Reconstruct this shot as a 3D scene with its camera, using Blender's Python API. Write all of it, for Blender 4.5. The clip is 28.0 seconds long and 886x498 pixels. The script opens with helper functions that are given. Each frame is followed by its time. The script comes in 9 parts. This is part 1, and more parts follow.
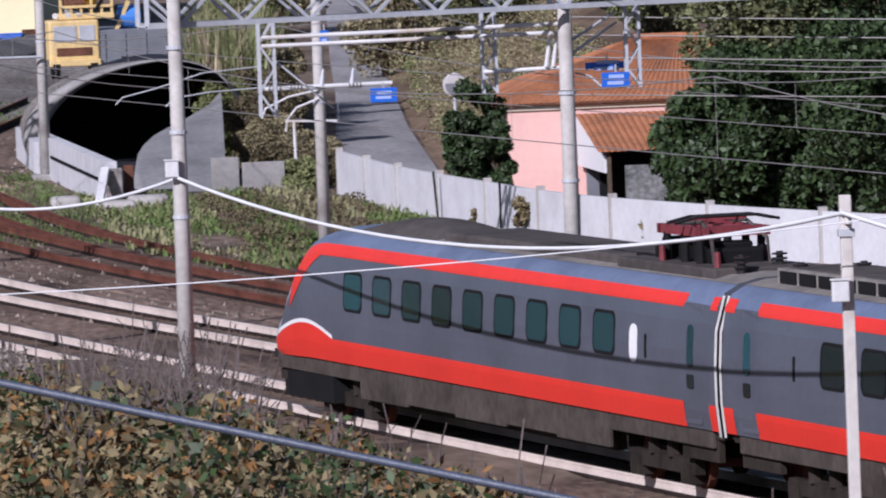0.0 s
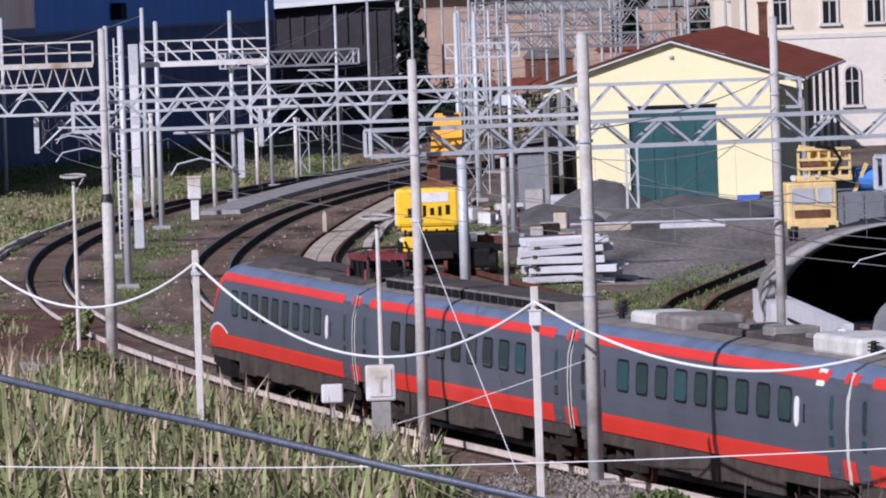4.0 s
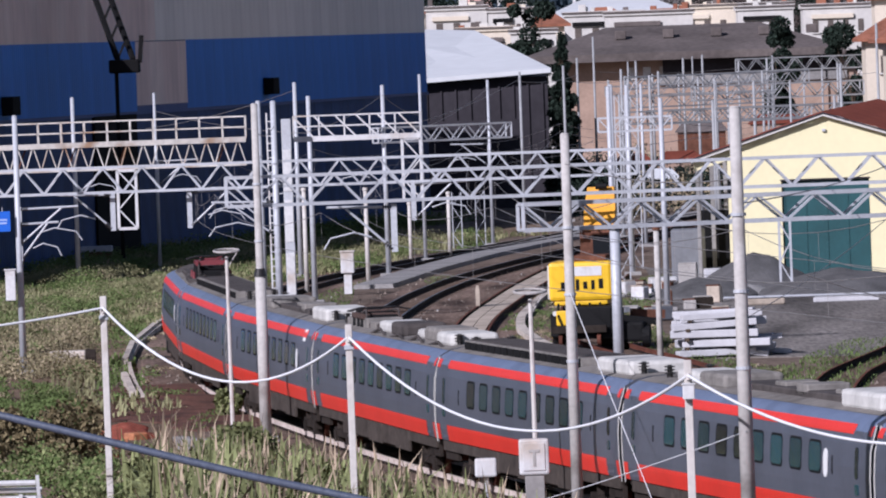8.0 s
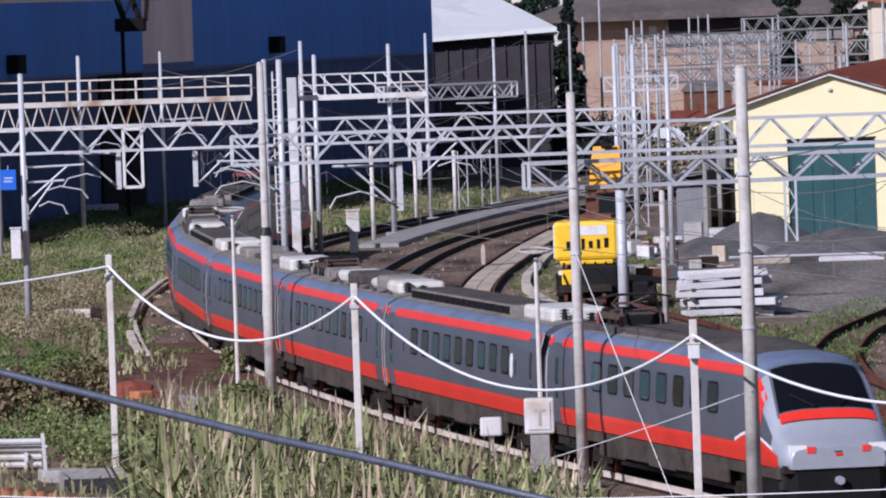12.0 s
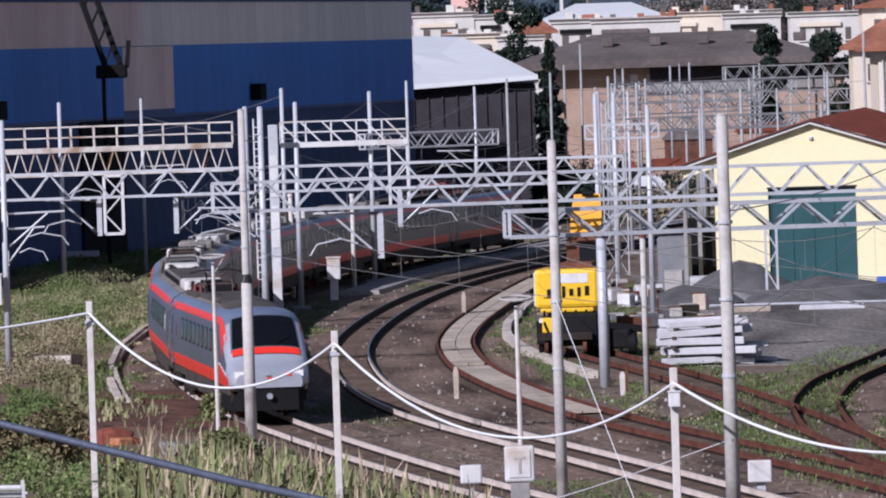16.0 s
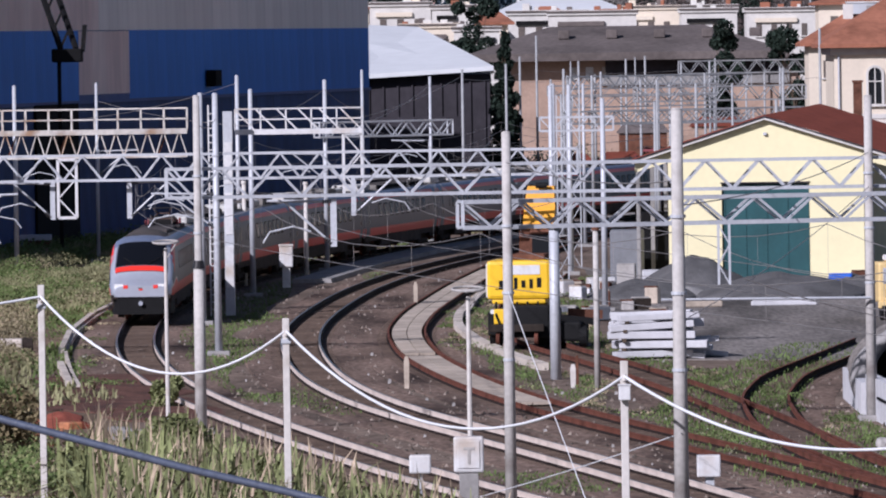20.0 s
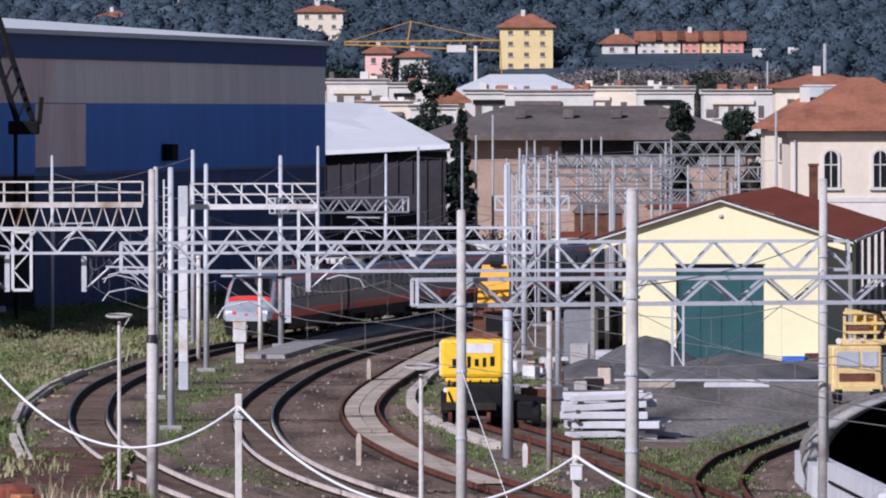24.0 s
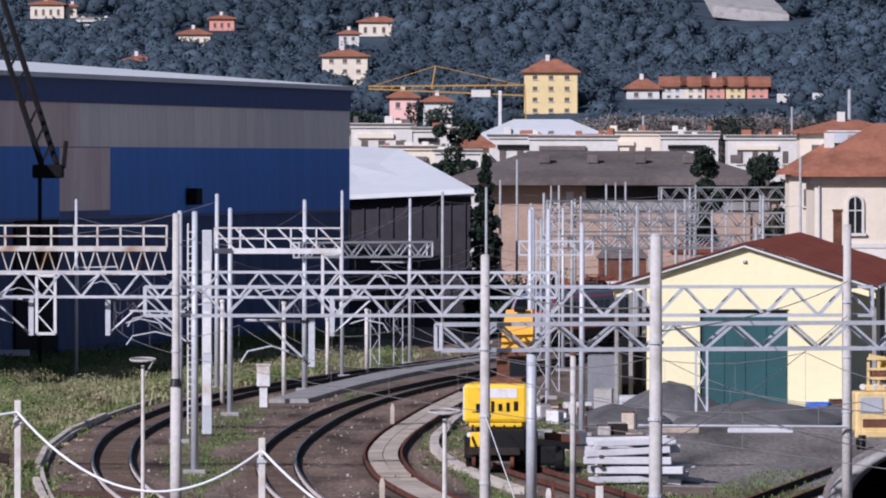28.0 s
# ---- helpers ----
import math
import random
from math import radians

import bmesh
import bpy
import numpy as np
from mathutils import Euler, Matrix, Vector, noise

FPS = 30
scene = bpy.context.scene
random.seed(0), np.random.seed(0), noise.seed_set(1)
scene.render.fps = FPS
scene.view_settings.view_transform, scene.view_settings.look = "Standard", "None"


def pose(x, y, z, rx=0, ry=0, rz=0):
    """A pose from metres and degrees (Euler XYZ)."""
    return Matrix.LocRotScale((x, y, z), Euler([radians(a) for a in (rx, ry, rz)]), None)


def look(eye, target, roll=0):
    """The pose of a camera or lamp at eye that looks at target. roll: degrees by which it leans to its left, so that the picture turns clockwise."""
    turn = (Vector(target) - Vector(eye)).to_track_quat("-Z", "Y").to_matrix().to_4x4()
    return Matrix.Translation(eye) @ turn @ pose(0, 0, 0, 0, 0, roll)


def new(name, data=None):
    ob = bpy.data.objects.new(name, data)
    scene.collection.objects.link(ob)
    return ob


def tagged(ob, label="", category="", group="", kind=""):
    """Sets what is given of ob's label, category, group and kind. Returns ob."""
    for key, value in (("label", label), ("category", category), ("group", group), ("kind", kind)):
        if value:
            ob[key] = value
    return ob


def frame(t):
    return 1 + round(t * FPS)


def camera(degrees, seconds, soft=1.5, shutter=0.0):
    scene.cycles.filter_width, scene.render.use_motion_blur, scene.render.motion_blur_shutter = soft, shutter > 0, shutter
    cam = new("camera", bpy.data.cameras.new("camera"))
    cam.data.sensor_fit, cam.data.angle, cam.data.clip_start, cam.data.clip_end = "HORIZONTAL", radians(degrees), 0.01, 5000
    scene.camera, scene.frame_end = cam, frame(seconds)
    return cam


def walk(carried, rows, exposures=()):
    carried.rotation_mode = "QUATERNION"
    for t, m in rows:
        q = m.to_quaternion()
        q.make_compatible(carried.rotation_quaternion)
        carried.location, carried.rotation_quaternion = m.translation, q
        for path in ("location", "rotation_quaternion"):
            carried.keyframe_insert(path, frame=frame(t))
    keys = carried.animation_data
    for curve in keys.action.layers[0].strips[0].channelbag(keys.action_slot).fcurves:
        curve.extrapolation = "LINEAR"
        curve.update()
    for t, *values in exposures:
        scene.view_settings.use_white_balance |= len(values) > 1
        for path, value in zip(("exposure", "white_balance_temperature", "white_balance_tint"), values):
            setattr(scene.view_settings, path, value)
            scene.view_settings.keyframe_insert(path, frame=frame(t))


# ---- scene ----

# ---------------------------------------------------------------- camera
EYE = (0.0, 0.0, 12.5)
cam = camera(5.7912, 28.0, soft=2.0, shutter=0.12)
# seconds, yaw, pitch, roll of the hand-held long lens on the terrace
ROWS = [
    (0.0, -5.169, -3.101, 2.159),
    (0.5, -4.183, -2.929, 2.123),
    (1.0, -3.580, -2.740, 2.038),
    (1.5, -2.800, -2.540, 1.972),
    (2.0, -2.103, -2.369, 2.009),
    (2.5, -1.588, -2.207, 1.987),
    (3.0, -1.070, -2.080, 1.919),
    (3.5, -0.753, -1.934, 1.943),
    (4.0, -0.334, -1.868, 1.945),
    (4.5, -0.204, -1.846, 1.944),
    (6.5, 0.505, -1.450, 2.090),
    (7.0, 0.600, -1.417, 2.120),
    (7.5, 0.659, -1.407, 2.093),
    (8.0, 0.664, -1.349, 2.100),
    (8.5, 0.696, -1.330, 2.082),
    (9.0, 0.752, -1.331, 2.114),
    (9.5, 0.775, -1.364, 2.115),
    (10.0, 0.770, -1.441, 2.060),
    (10.5, 0.788, -1.506, 1.998),
    (11.0, 0.754, -1.520, 2.016),
    (11.5, 0.723, -1.559, 1.987),
    (12.0, 0.703, -1.616, 2.004),
    (12.5, 0.701, -1.705, 1.941),
    (14.5, 0.720, -1.538, 1.894),
    (15.0, 0.706, -1.444, 1.895),
    (15.5, 0.658, -1.352, 1.894),
    (16.0, 0.580, -1.309, 1.861),
    (16.5, 0.511, -1.275, 1.763),
    (17.0, 0.439, -1.182, 1.732),
    (17.5, 0.357, -1.164, 1.613),
    (18.0, 0.324, -1.098, 1.486),
    (18.5, 0.299, -1.016, 1.350),
    (19.0, 0.268, -0.999, 1.269),
    (19.5, 0.276, -1.072, 1.056),
    (20.0, 0.293, -1.382, 0.898),
    (20.5, 0.324, -1.552, 0.777),
    (21.0, 0.423, -1.357, 0.639),
    (21.5, 0.362, -1.241, 0.605),
    (22.0, 0.251, -1.121, 0.386),
    (22.5, 0.158, -0.913, 0.257),
    (24.5, -0.002, -0.875, 0.074),
    (25.0, -0.002, -0.876, 0.055),
    (25.5, 0.010, -0.856, -0.013),
    (26.0, 0.004, -0.780, 0.027),
    (26.5, 0.027, -0.720, -0.081),
    (27.0, 0.069, -0.718, -0.049),
    (27.5, 0.120, -0.705, -0.103),
    (28.0, 0.169, -0.583, -0.056),
]
walk(cam, [(t, pose(*EYE, 90 + pitch, roll, yaw)) for t, yaw, pitch, roll in ROWS], exposures=[(0.0, -0.05, 5640, 22), (28.0, -0.05, 5640, 22)])

# ---------------------------------------------------------------- light
world = bpy.data.worlds.new("sky")
scene.world = world
world.use_nodes = True
wn = world.node_tree.nodes
sky = wn.new("ShaderNodeTexSky")
sky.sky_type, sky.sun_disc = "NISHITA", False
SUN_ELEV, SUN_AZ = radians(31.5), radians(-141)     # azimuth from +y towards +x
sky.sun_elevation, sky.sun_rotation = SUN_ELEV, SUN_AZ
wn["Background"].inputs["Strength"].default_value = 0.051
world.node_tree.links.new(sky.outputs[0], wn["Background"].inputs["Color"])
sun_data = bpy.data.lights.new("sun", "SUN")
sun_data.energy, sun_data.angle, sun_data.color = 5.25, radians(0.55), (1.0, 0.94, 0.85)
sun = new("sun", sun_data)
to_sun = Vector((math.sin(SUN_AZ) * math.cos(SUN_ELEV), math.cos(SUN_AZ) * math.cos(SUN_ELEV), math.sin(SUN_ELEV)))
sun.matrix_world = look(to_sun * 100, (0, 0, 0))


# ---------------------------------------------------------------- materials
def mat(name, col, rough=0.7, metal=0.0, var=0.25, scale=1.0, fine=12.0, bump=0.2, stain=None, rand=0.0, island=0.0, emit=0.0, stretch=(1, 1, 1)):
    """Two-scale mottled surface: broad patches and fine grain, both in object metres."""
    m = bpy.data.materials.new(name)
    m.use_nodes = True
    nt = m.node_tree
    N, L = nt.nodes, nt.links
    b = N["Principled BSDF"]
    b.inputs["Roughness"].default_value, b.inputs["Metallic"].default_value = rough, metal
    if rough >= 0.7:
        b.inputs["Specular IOR Level"].default_value = 0.12     # dull, dusty surfaces
    tc = N.new("ShaderNodeTexCoord")
    mp = N.new("ShaderNodeMapping")
    mp.inputs["Scale"].default_value = stretch
    L.new(tc.outputs["Object"], mp.inputs["Vector"])
    n1 = N.new("ShaderNodeTexNoise")
    n1.inputs["Scale"].default_value, n1.inputs["Detail"].default_value = scale, 4
    n2 = N.new("ShaderNodeTexNoise")
    n2.inputs["Scale"].default_value, n2.inputs["Detail"].default_value = fine, 3
    L.new(mp.outputs[0], n1.inputs["Vector"])
    L.new(mp.outputs[0], n2.inputs["Vector"])
    dark = [c * (1 - var) for c in col]
    light = [min(1, c * (1 + var * 0.8)) for c in col]
    r1 = N.new("ShaderNodeValToRGB")
    r1.color_ramp.elements[0].position, r1.color_ramp.elements[1].position = 0.3, 0.72
    r1.color_ramp.elements[0].color = (*(stain or dark), 1)
    r1.color_ramp.elements[1].color = (*light, 1)
    mid = r1.color_ramp.elements.new(0.48)
    mid.color = (*col, 1)
    L.new(n1.outputs["Fac"], r1.inputs["Fac"])
    mx = N.new("ShaderNodeMix")
    mx.data_type, mx.blend_type = "RGBA", "MULTIPLY"
    mx.inputs["Factor"].default_value = min(1.0, var * 1.6)
    r2 = N.new("ShaderNodeValToRGB")
    r2.color_ramp.elements[0].position, r2.color_ramp.elements[1].position = 0.3, 0.65
    r2.color_ramp.elements[0].color = (0.45, 0.45, 0.45, 1)
    L.new(n2.outputs["Fac"], r2.inputs["Fac"])
    L.new(r1.outputs[0], mx.inputs["A"])
    L.new(r2.outputs[0], mx.inputs["B"])
    out = mx.outputs["Result"]
    for amount, node, sock in ((rand, "ShaderNodeObjectInfo", "Random"), (island, "ShaderNodeNewGeometry", "Random Per Island")):
        if amount:
            src = N.new(node)
            mr = N.new("ShaderNodeMapRange")
            mr.inputs["To Min"].default_value, mr.inputs["To Max"].default_value = 1 - amount, 1 + amount
            L.new(src.outputs[sock], mr.inputs["Value"])
            hv = N.new("ShaderNodeHueSaturation")
            L.new(mr.outputs[0], hv.inputs["Value"])
            L.new(out, hv.inputs["Color"])
            out = hv.outputs[0]
    L.new(out, b.inputs["Base Color"])
    if bump:
        bp = N.new("ShaderNodeBump")
        bp.inputs["Strength"].default_value, bp.inputs["Distance"].default_value = bump, 0.02
        L.new(n2.outputs["Fac"], bp.inputs["Height"])
        L.new(bp.outputs[0], b.inputs["Normal"])
    if emit:
        L.new(out, b.inputs["Emission Color"])
        b.inputs["Emission Strength"].default_value = emit
    return m


M = {}
M["ballast"] = mat("ballast", (0.20, 0.142, 0.112), 0.95, var=0.75, scale=0.3, fine=5, bump=0.6, stain=(0.05, 0.033, 0.027), stretch=(1, 0.2, 1))
M["dirt"] = mat("yard dirt", (0.185, 0.14, 0.11), 0.95, var=0.55, scale=0.2, fine=2, bump=0.5, stain=(0.08, 0.06, 0.05), stretch=(1, 0.4, 1))
M["soil"] = mat("weedy soil", (0.20, 0.142, 0.098), 0.95, var=0.45, scale=0.3, fine=3, bump=0.4, stretch=(1, 0.12, 1))
M["asphalt"] = mat("old asphalt", (0.215, 0.195, 0.18), 0.9, var=0.55, scale=0.3, fine=5, bump=0.3, stretch=(1, 0.12, 1))
M["cheek"] = mat("weathered grey concrete", (0.23, 0.228, 0.235), 0.9, var=0.25, scale=0.5, fine=6, bump=0.3)
M["kerbstone"] = mat("pale sandy concrete", (0.56, 0.50, 0.44), 0.9, var=0.22, scale=0.5, fine=5, bump=0.3, stain=(0.28, 0.23, 0.19))
M["pebble"] = mat("mixed ballast stones", (0.20, 0.165, 0.14), 0.95, var=0.3, scale=2, fine=9, bump=0.2, island=0.6)
# Near-black colour carries the shade inside the underpass.
M["lining"] = mat("shade-dark tunnel lining", (0.032, 0.035, 0.046), 0.9, var=0.5, scale=0.4, fine=4)
M["gravel"] = mat("grey gravel", (0.12, 0.118, 0.12), 0.95, var=0.3, scale=0.8, fine=9, bump=0.9)
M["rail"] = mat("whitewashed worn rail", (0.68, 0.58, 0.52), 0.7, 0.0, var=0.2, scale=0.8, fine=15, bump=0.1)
M["rail_head"] = mat("polished rail head", (0.20, 0.18, 0.17), 0.3, 0.9, var=0.15, scale=0.8, fine=15, bump=0.02)
M["lane"] = mat("pale worn asphalt", (0.31, 0.30, 0.305), 0.9, var=0.25, scale=0.5, fine=6, bump=0.3, stretch=(1, 0.12, 1))
M["rail_rust"] = mat("rusty rail", (0.15, 0.058, 0.04), 0.9, 0.1, var=0.35, scale=0.8, fine=15, bump=0.2)
M["sleeper"] = mat("sleeper concrete", (0.13, 0.095, 0.075), 0.9, var=0.3, scale=2, fine=15, island=0.25)
M["plank"] = mat("crossing plank", (0.47, 0.40, 0.33), 0.85, var=0.25, scale=0.6, fine=6, rand=0.12)
M["galv"] = mat("galvanised steel", (0.50, 0.52, 0.56), 0.5, 0.1, var=0.15, scale=0.6, fine=9, bump=0.05)
M["bridge_paint"] = mat("rust-stained cream paint", (0.60, 0.57, 0.53), 0.6, 0.0, var=0.25, scale=0.8, fine=4, stain=(0.36, 0.22, 0.13), rand=0.15)
M["galv_white"] = mat("white painted steel", (0.64, 0.64, 0.65), 0.55, 0.0, var=0.15, scale=0.7, fine=6, stain=(0.5, 0.42, 0.35))
M["concrete"] = mat("pale concrete", (0.42, 0.40, 0.385), 0.9, var=0.2, scale=0.5, fine=8, bump=0.3, stain=(0.3, 0.28, 0.26))
M["concrete_dark"] = mat("grey concrete", (0.30, 0.29, 0.285), 0.9, var=0.22, scale=0.4, fine=6, bump=0.3)
M["pole"] = mat("spun concrete pole", (0.48, 0.46, 0.44), 0.85, var=0.18, scale=0.9, fine=8, bump=0.15, stain=(0.3, 0.27, 0.25))
M["whitepost"] = mat("whitewashed post", (0.60, 0.57, 0.54), 0.8, var=0.12, scale=1.5, fine=8, stain=(0.5, 0.45, 0.4))
M["cable_white"] = mat("pale cable", (0.80, 0.81, 0.84), 0.5, var=0.08)
M["wire"] = mat("copper wire", (0.33, 0.31, 0.30), 0.5, 0.4, var=0.1)
M["cable_dark"] = mat("black cable bundle", (0.07, 0.085, 0.125), 0.45, var=0.2, scale=20, fine=90)
M["insul"] = mat("brown insulator", (0.02, 0.018, 0.018), 0.3, var=0.1)
M["tr_grey"] = mat("train grey paint", (0.09, 0.099, 0.128), 0.42, var=0.14, scale=0.5, fine=5, bump=0.02)
M["tr_red"] = mat("train red paint", (0.72, 0.035, 0.02), 0.4, var=0.07, scale=0.5, fine=5, bump=0.02)
# Roof grey with the sky's blue reflection mixed into the colour.
M["tr_roof"] = mat("sky-tinted train roof paint", (0.14, 0.175, 0.27), 0.42, var=0.2, scale=0.6, fine=4, bump=0.05)
M["tr_dirty"] = mat("dirty roof", (0.085, 0.075, 0.072), 0.85, var=0.3, scale=0.8, fine=5)
M["tr_silver"] = mat("train silver paint", (0.50, 0.53, 0.61), 0.36, 0.45, var=0.08, scale=0.6, fine=5, bump=0.02)
M["tr_white"] = mat("train white line", (0.8, 0.8, 0.8), 0.4, var=0.05)
M["tr_skirt"] = mat("dusty side skirt", (0.075, 0.062, 0.054), 0.9, var=0.35, scale=0.8, fine=5)
M["tr_top"] = mat("dusty roof centre", (0.21, 0.195, 0.18), 0.9, var=0.3, scale=0.7, fine=5)
M["tr_under"] = mat("underframe grime", (0.035, 0.028, 0.024), 0.9, var=0.35, scale=1.2, fine=6)
M["tr_black"] = mat("black rubber", (0.012, 0.012, 0.013), 0.7, var=0.2)
M["roofkit"] = mat("roof equipment", (0.24, 0.225, 0.21), 0.8, var=0.3, scale=1.5, fine=8)
M["cover"] = mat("white roof cover", (0.60, 0.59, 0.565), 0.7, var=0.18, scale=1.0, fine=5)
M["panto_brown"] = mat("grimy brown pantograph steel", (0.11, 0.075, 0.065), 0.75, var=0.35, scale=3)
M["panto"] = mat("pantograph red oxide", (0.19, 0.032, 0.04), 0.6, var=0.25, scale=3)
M["lamp_red"] = mat("red lamp lens", (0.7, 0.05, 0.04), 0.2, var=0.05, bump=0, emit=0.15)
M["yellowwall"] = mat("pale yellow render", (0.80, 0.735, 0.47), 0.9, var=0.05, scale=0.35, fine=3, bump=0.1)
M["greendoor"] = mat("dark green steel door", (0.014, 0.075, 0.085), 0.5, var=0.15, scale=0.6, fine=5)
M["tile"] = mat("dark red roof tiles", (0.20, 0.058, 0.038), 0.85, var=0.22, scale=0.9, fine=6, bump=0.4, rand=0.1, stretch=(1, 1, 1))
M["tile_or"] = mat("orange clay tiles", (0.41, 0.175, 0.09), 0.85, var=0.32, scale=0.9, fine=9, bump=0.6, rand=0.12, island=0.12, stain=(0.25, 0.12, 0.075))
M["rubble_wall"] = mat("rough grey rubble masonry", (0.2, 0.205, 0.21), 0.9, var=0.55, scale=3.0, fine=9, bump=0.8, stain=(0.09, 0.10, 0.10))
M["tile_far"] = mat("weathered red roof tiles", (0.32, 0.135, 0.085), 0.9, var=0.25, scale=0.5, fine=3, bump=0.3)
M["darkroof"] = mat("weathered brown roof", (0.15, 0.128, 0.122), 0.9, var=0.3, scale=0.15, fine=2)
M["pink"] = mat("pink render", (0.80, 0.50, 0.45), 0.9, var=0.06, scale=0.5, fine=4)
M["cream_pale"] = mat("off-white render", (0.68, 0.63, 0.57), 0.9, var=0.1, scale=0.4, fine=3)
M["shutter"] = mat("brown shutters", (0.13, 0.11, 0.10), 0.8, var=0.2)
M["cream"] = mat("cream render", (0.70, 0.62, 0.51), 0.9, var=0.07, scale=0.4, fine=3)
M["white"] = mat("white render", (0.62, 0.60, 0.57), 0.9, var=0.1, scale=0.3, fine=2)
M["ochre"] = mat("ochre render", (0.72, 0.57, 0.30), 0.9, var=0.08, scale=0.3, fine=2)
M["rose"] = mat("rose render", (0.66, 0.30, 0.24), 0.9, var=0.08, scale=0.3, fine=2)
M["brickwall"] = mat("pinkish brick wall", (0.40, 0.285, 0.225), 0.9, var=0.15, scale=0.4, fine=4)
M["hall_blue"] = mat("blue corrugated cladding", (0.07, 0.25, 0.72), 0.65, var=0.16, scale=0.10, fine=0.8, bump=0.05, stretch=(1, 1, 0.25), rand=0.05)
M["hall_navy"] = mat("navy fascia cladding", (0.055, 0.10, 0.28), 0.65, var=0.12, scale=0.1, fine=0.8, bump=0.05)
M["crane_paint"] = mat("weathered crane yellow", (0.42, 0.25, 0.07), 0.7, var=0.2, scale=0.8, fine=5)
M["galv_far"] = mat("dull far steel", (0.36, 0.37, 0.385), 0.7, 0.0, var=0.25, scale=0.6, fine=9, bump=0.05)
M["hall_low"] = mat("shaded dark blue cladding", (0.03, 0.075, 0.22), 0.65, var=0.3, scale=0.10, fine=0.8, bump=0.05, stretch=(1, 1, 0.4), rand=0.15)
M["hall_grey"] = mat("grey translucent sheets", (0.93, 0.87, 0.82), 0.7, var=0.16, scale=0.16, fine=0.9, bump=0.05, stretch=(1, 1, 0.2), rand=0.06)
M["hall_beige"] = mat("beige faded sheets", (0.95, 0.76, 0.70), 0.8, var=0.15, scale=0.2, fine=1, bump=0.05, stretch=(1, 1, 0.25))
M["roof_white"] = mat("white sheet roof", (0.66, 0.68, 0.70), 0.6, var=0.08, scale=0.08, fine=0.8)
M["mach_yellow"] = mat("machine yellow", (0.82, 0.50, 0.012), 0.42, var=0.08, scale=1.2, fine=6, bump=0.03)
M["mach_orange"] = mat("boom orange yellow", (0.78, 0.36, 0.01), 0.45, var=0.12, scale=1.2, fine=6, bump=0.03)
M["truck_yellow"] = mat("truck ochre yellow", (0.72, 0.53, 0.24), 0.5, var=0.14, scale=1.5, fine=6)
M["truck_grey"] = mat("truck bed grey", (0.17, 0.18, 0.205), 0.6, var=0.15, scale=1.0, fine=5)
M["rust"] = mat("rusty steel", (0.15, 0.068, 0.045), 0.85, var=0.35, scale=1.5, fine=8)
M["blue"] = mat("blue enamel", (0.02, 0.13, 0.62), 0.4, var=0.08)
M["white_letter"] = mat("white lettering", (0.35, 0.45, 0.75), 0.5, var=0.03, bump=0)
M["dark"] = mat("dark opening", (0.012, 0.012, 0.013), 0.9, var=0.2)
M["slab"] = mat("white precast concrete", (0.56, 0.56, 0.585), 0.85, var=0.1, scale=1.0, fine=6)
M["grove_far"] = mat("bare grey-brown twigs far off", (0.20, 0.185, 0.18), 0.95, var=0.3, scale=0.05, fine=0.4, bump=0, island=0.08)
M["red_earth"] = mat("dark red-brown earth", (0.13, 0.068, 0.052), 0.95, var=0.45, scale=0.6, fine=5, bump=0.6, stain=(0.06, 0.04, 0.035))
M["brick_dust"] = mat("orange-red brick spoil", (0.38, 0.11, 0.07), 0.95, var=0.4, scale=2, fine=9, bump=0.6)
M["bark"] = mat("bark", (0.10, 0.075, 0.055), 0.95, var=0.3, scale=3, fine=12)
M["twig"] = mat("dry twigs", (0.11, 0.09, 0.085), 0.95, var=0.3, scale=3, fine=12, island=0.3)
M["leaf"] = mat("evergreen leaves", (0.035, 0.062, 0.018), 0.6, var=0.3, scale=0.5, fine=3, bump=0, island=0.5)
M["leaf_olive"] = mat("olive evergreen leaves", (0.13, 0.14, 0.058), 0.65, var=0.3, scale=0.5, fine=3, bump=0, island=0.5)
M["scrub_mix"] = mat("brown-green scrub", (0.27, 0.235, 0.14), 0.9, var=0.45, scale=0.6, fine=4, bump=0, island=0.5)
M["leaf_dry"] = mat("autumn bramble leaves", (0.19, 0.155, 0.085), 0.7, var=0.4, scale=0.6, fine=3, bump=0, island=0.55)
M["leaf_rust"] = mat("rusty dry leaves", (0.21, 0.115, 0.045), 0.75, var=0.4, scale=0.6, fine=3, bump=0, island=0.5)
M["reed"] = mat("green reeds", (0.205, 0.225, 0.10), 0.7, var=0.35, scale=0.4, fine=3, bump=0, island=0.45)
M["straw"] = mat("straw coloured reeds", (0.43, 0.34, 0.245), 0.8, var=0.3, scale=0.4, fine=3, bump=0, island=0.35)
M["grass"] = mat("rough grass", (0.275, 0.27, 0.145), 0.85, var=0.45, scale=0.09, fine=1.2, bump=0, island=0.12)
# Leaf green lightened and blued to stand for distance haze.
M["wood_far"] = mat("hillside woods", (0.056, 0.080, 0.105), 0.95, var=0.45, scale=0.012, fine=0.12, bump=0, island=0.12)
M["tanbush"] = mat("tan dry scrub", (0.37, 0.305, 0.205), 0.9, var=0.45, scale=0.15, fine=2, bump=0, island=0.18)
# Rail side away from the sun: rust darkened by its own shade.
M["rail_shade"] = mat("dark rail web with painted shade", (0.028, 0.020, 0.018), 0.85, var=0.4, scale=0.8, fine=12)
M["darkwall"] = mat("dark brown sheet wall", (0.046, 0.042, 0.05), 0.8, var=0.25, scale=0.3, fine=2)
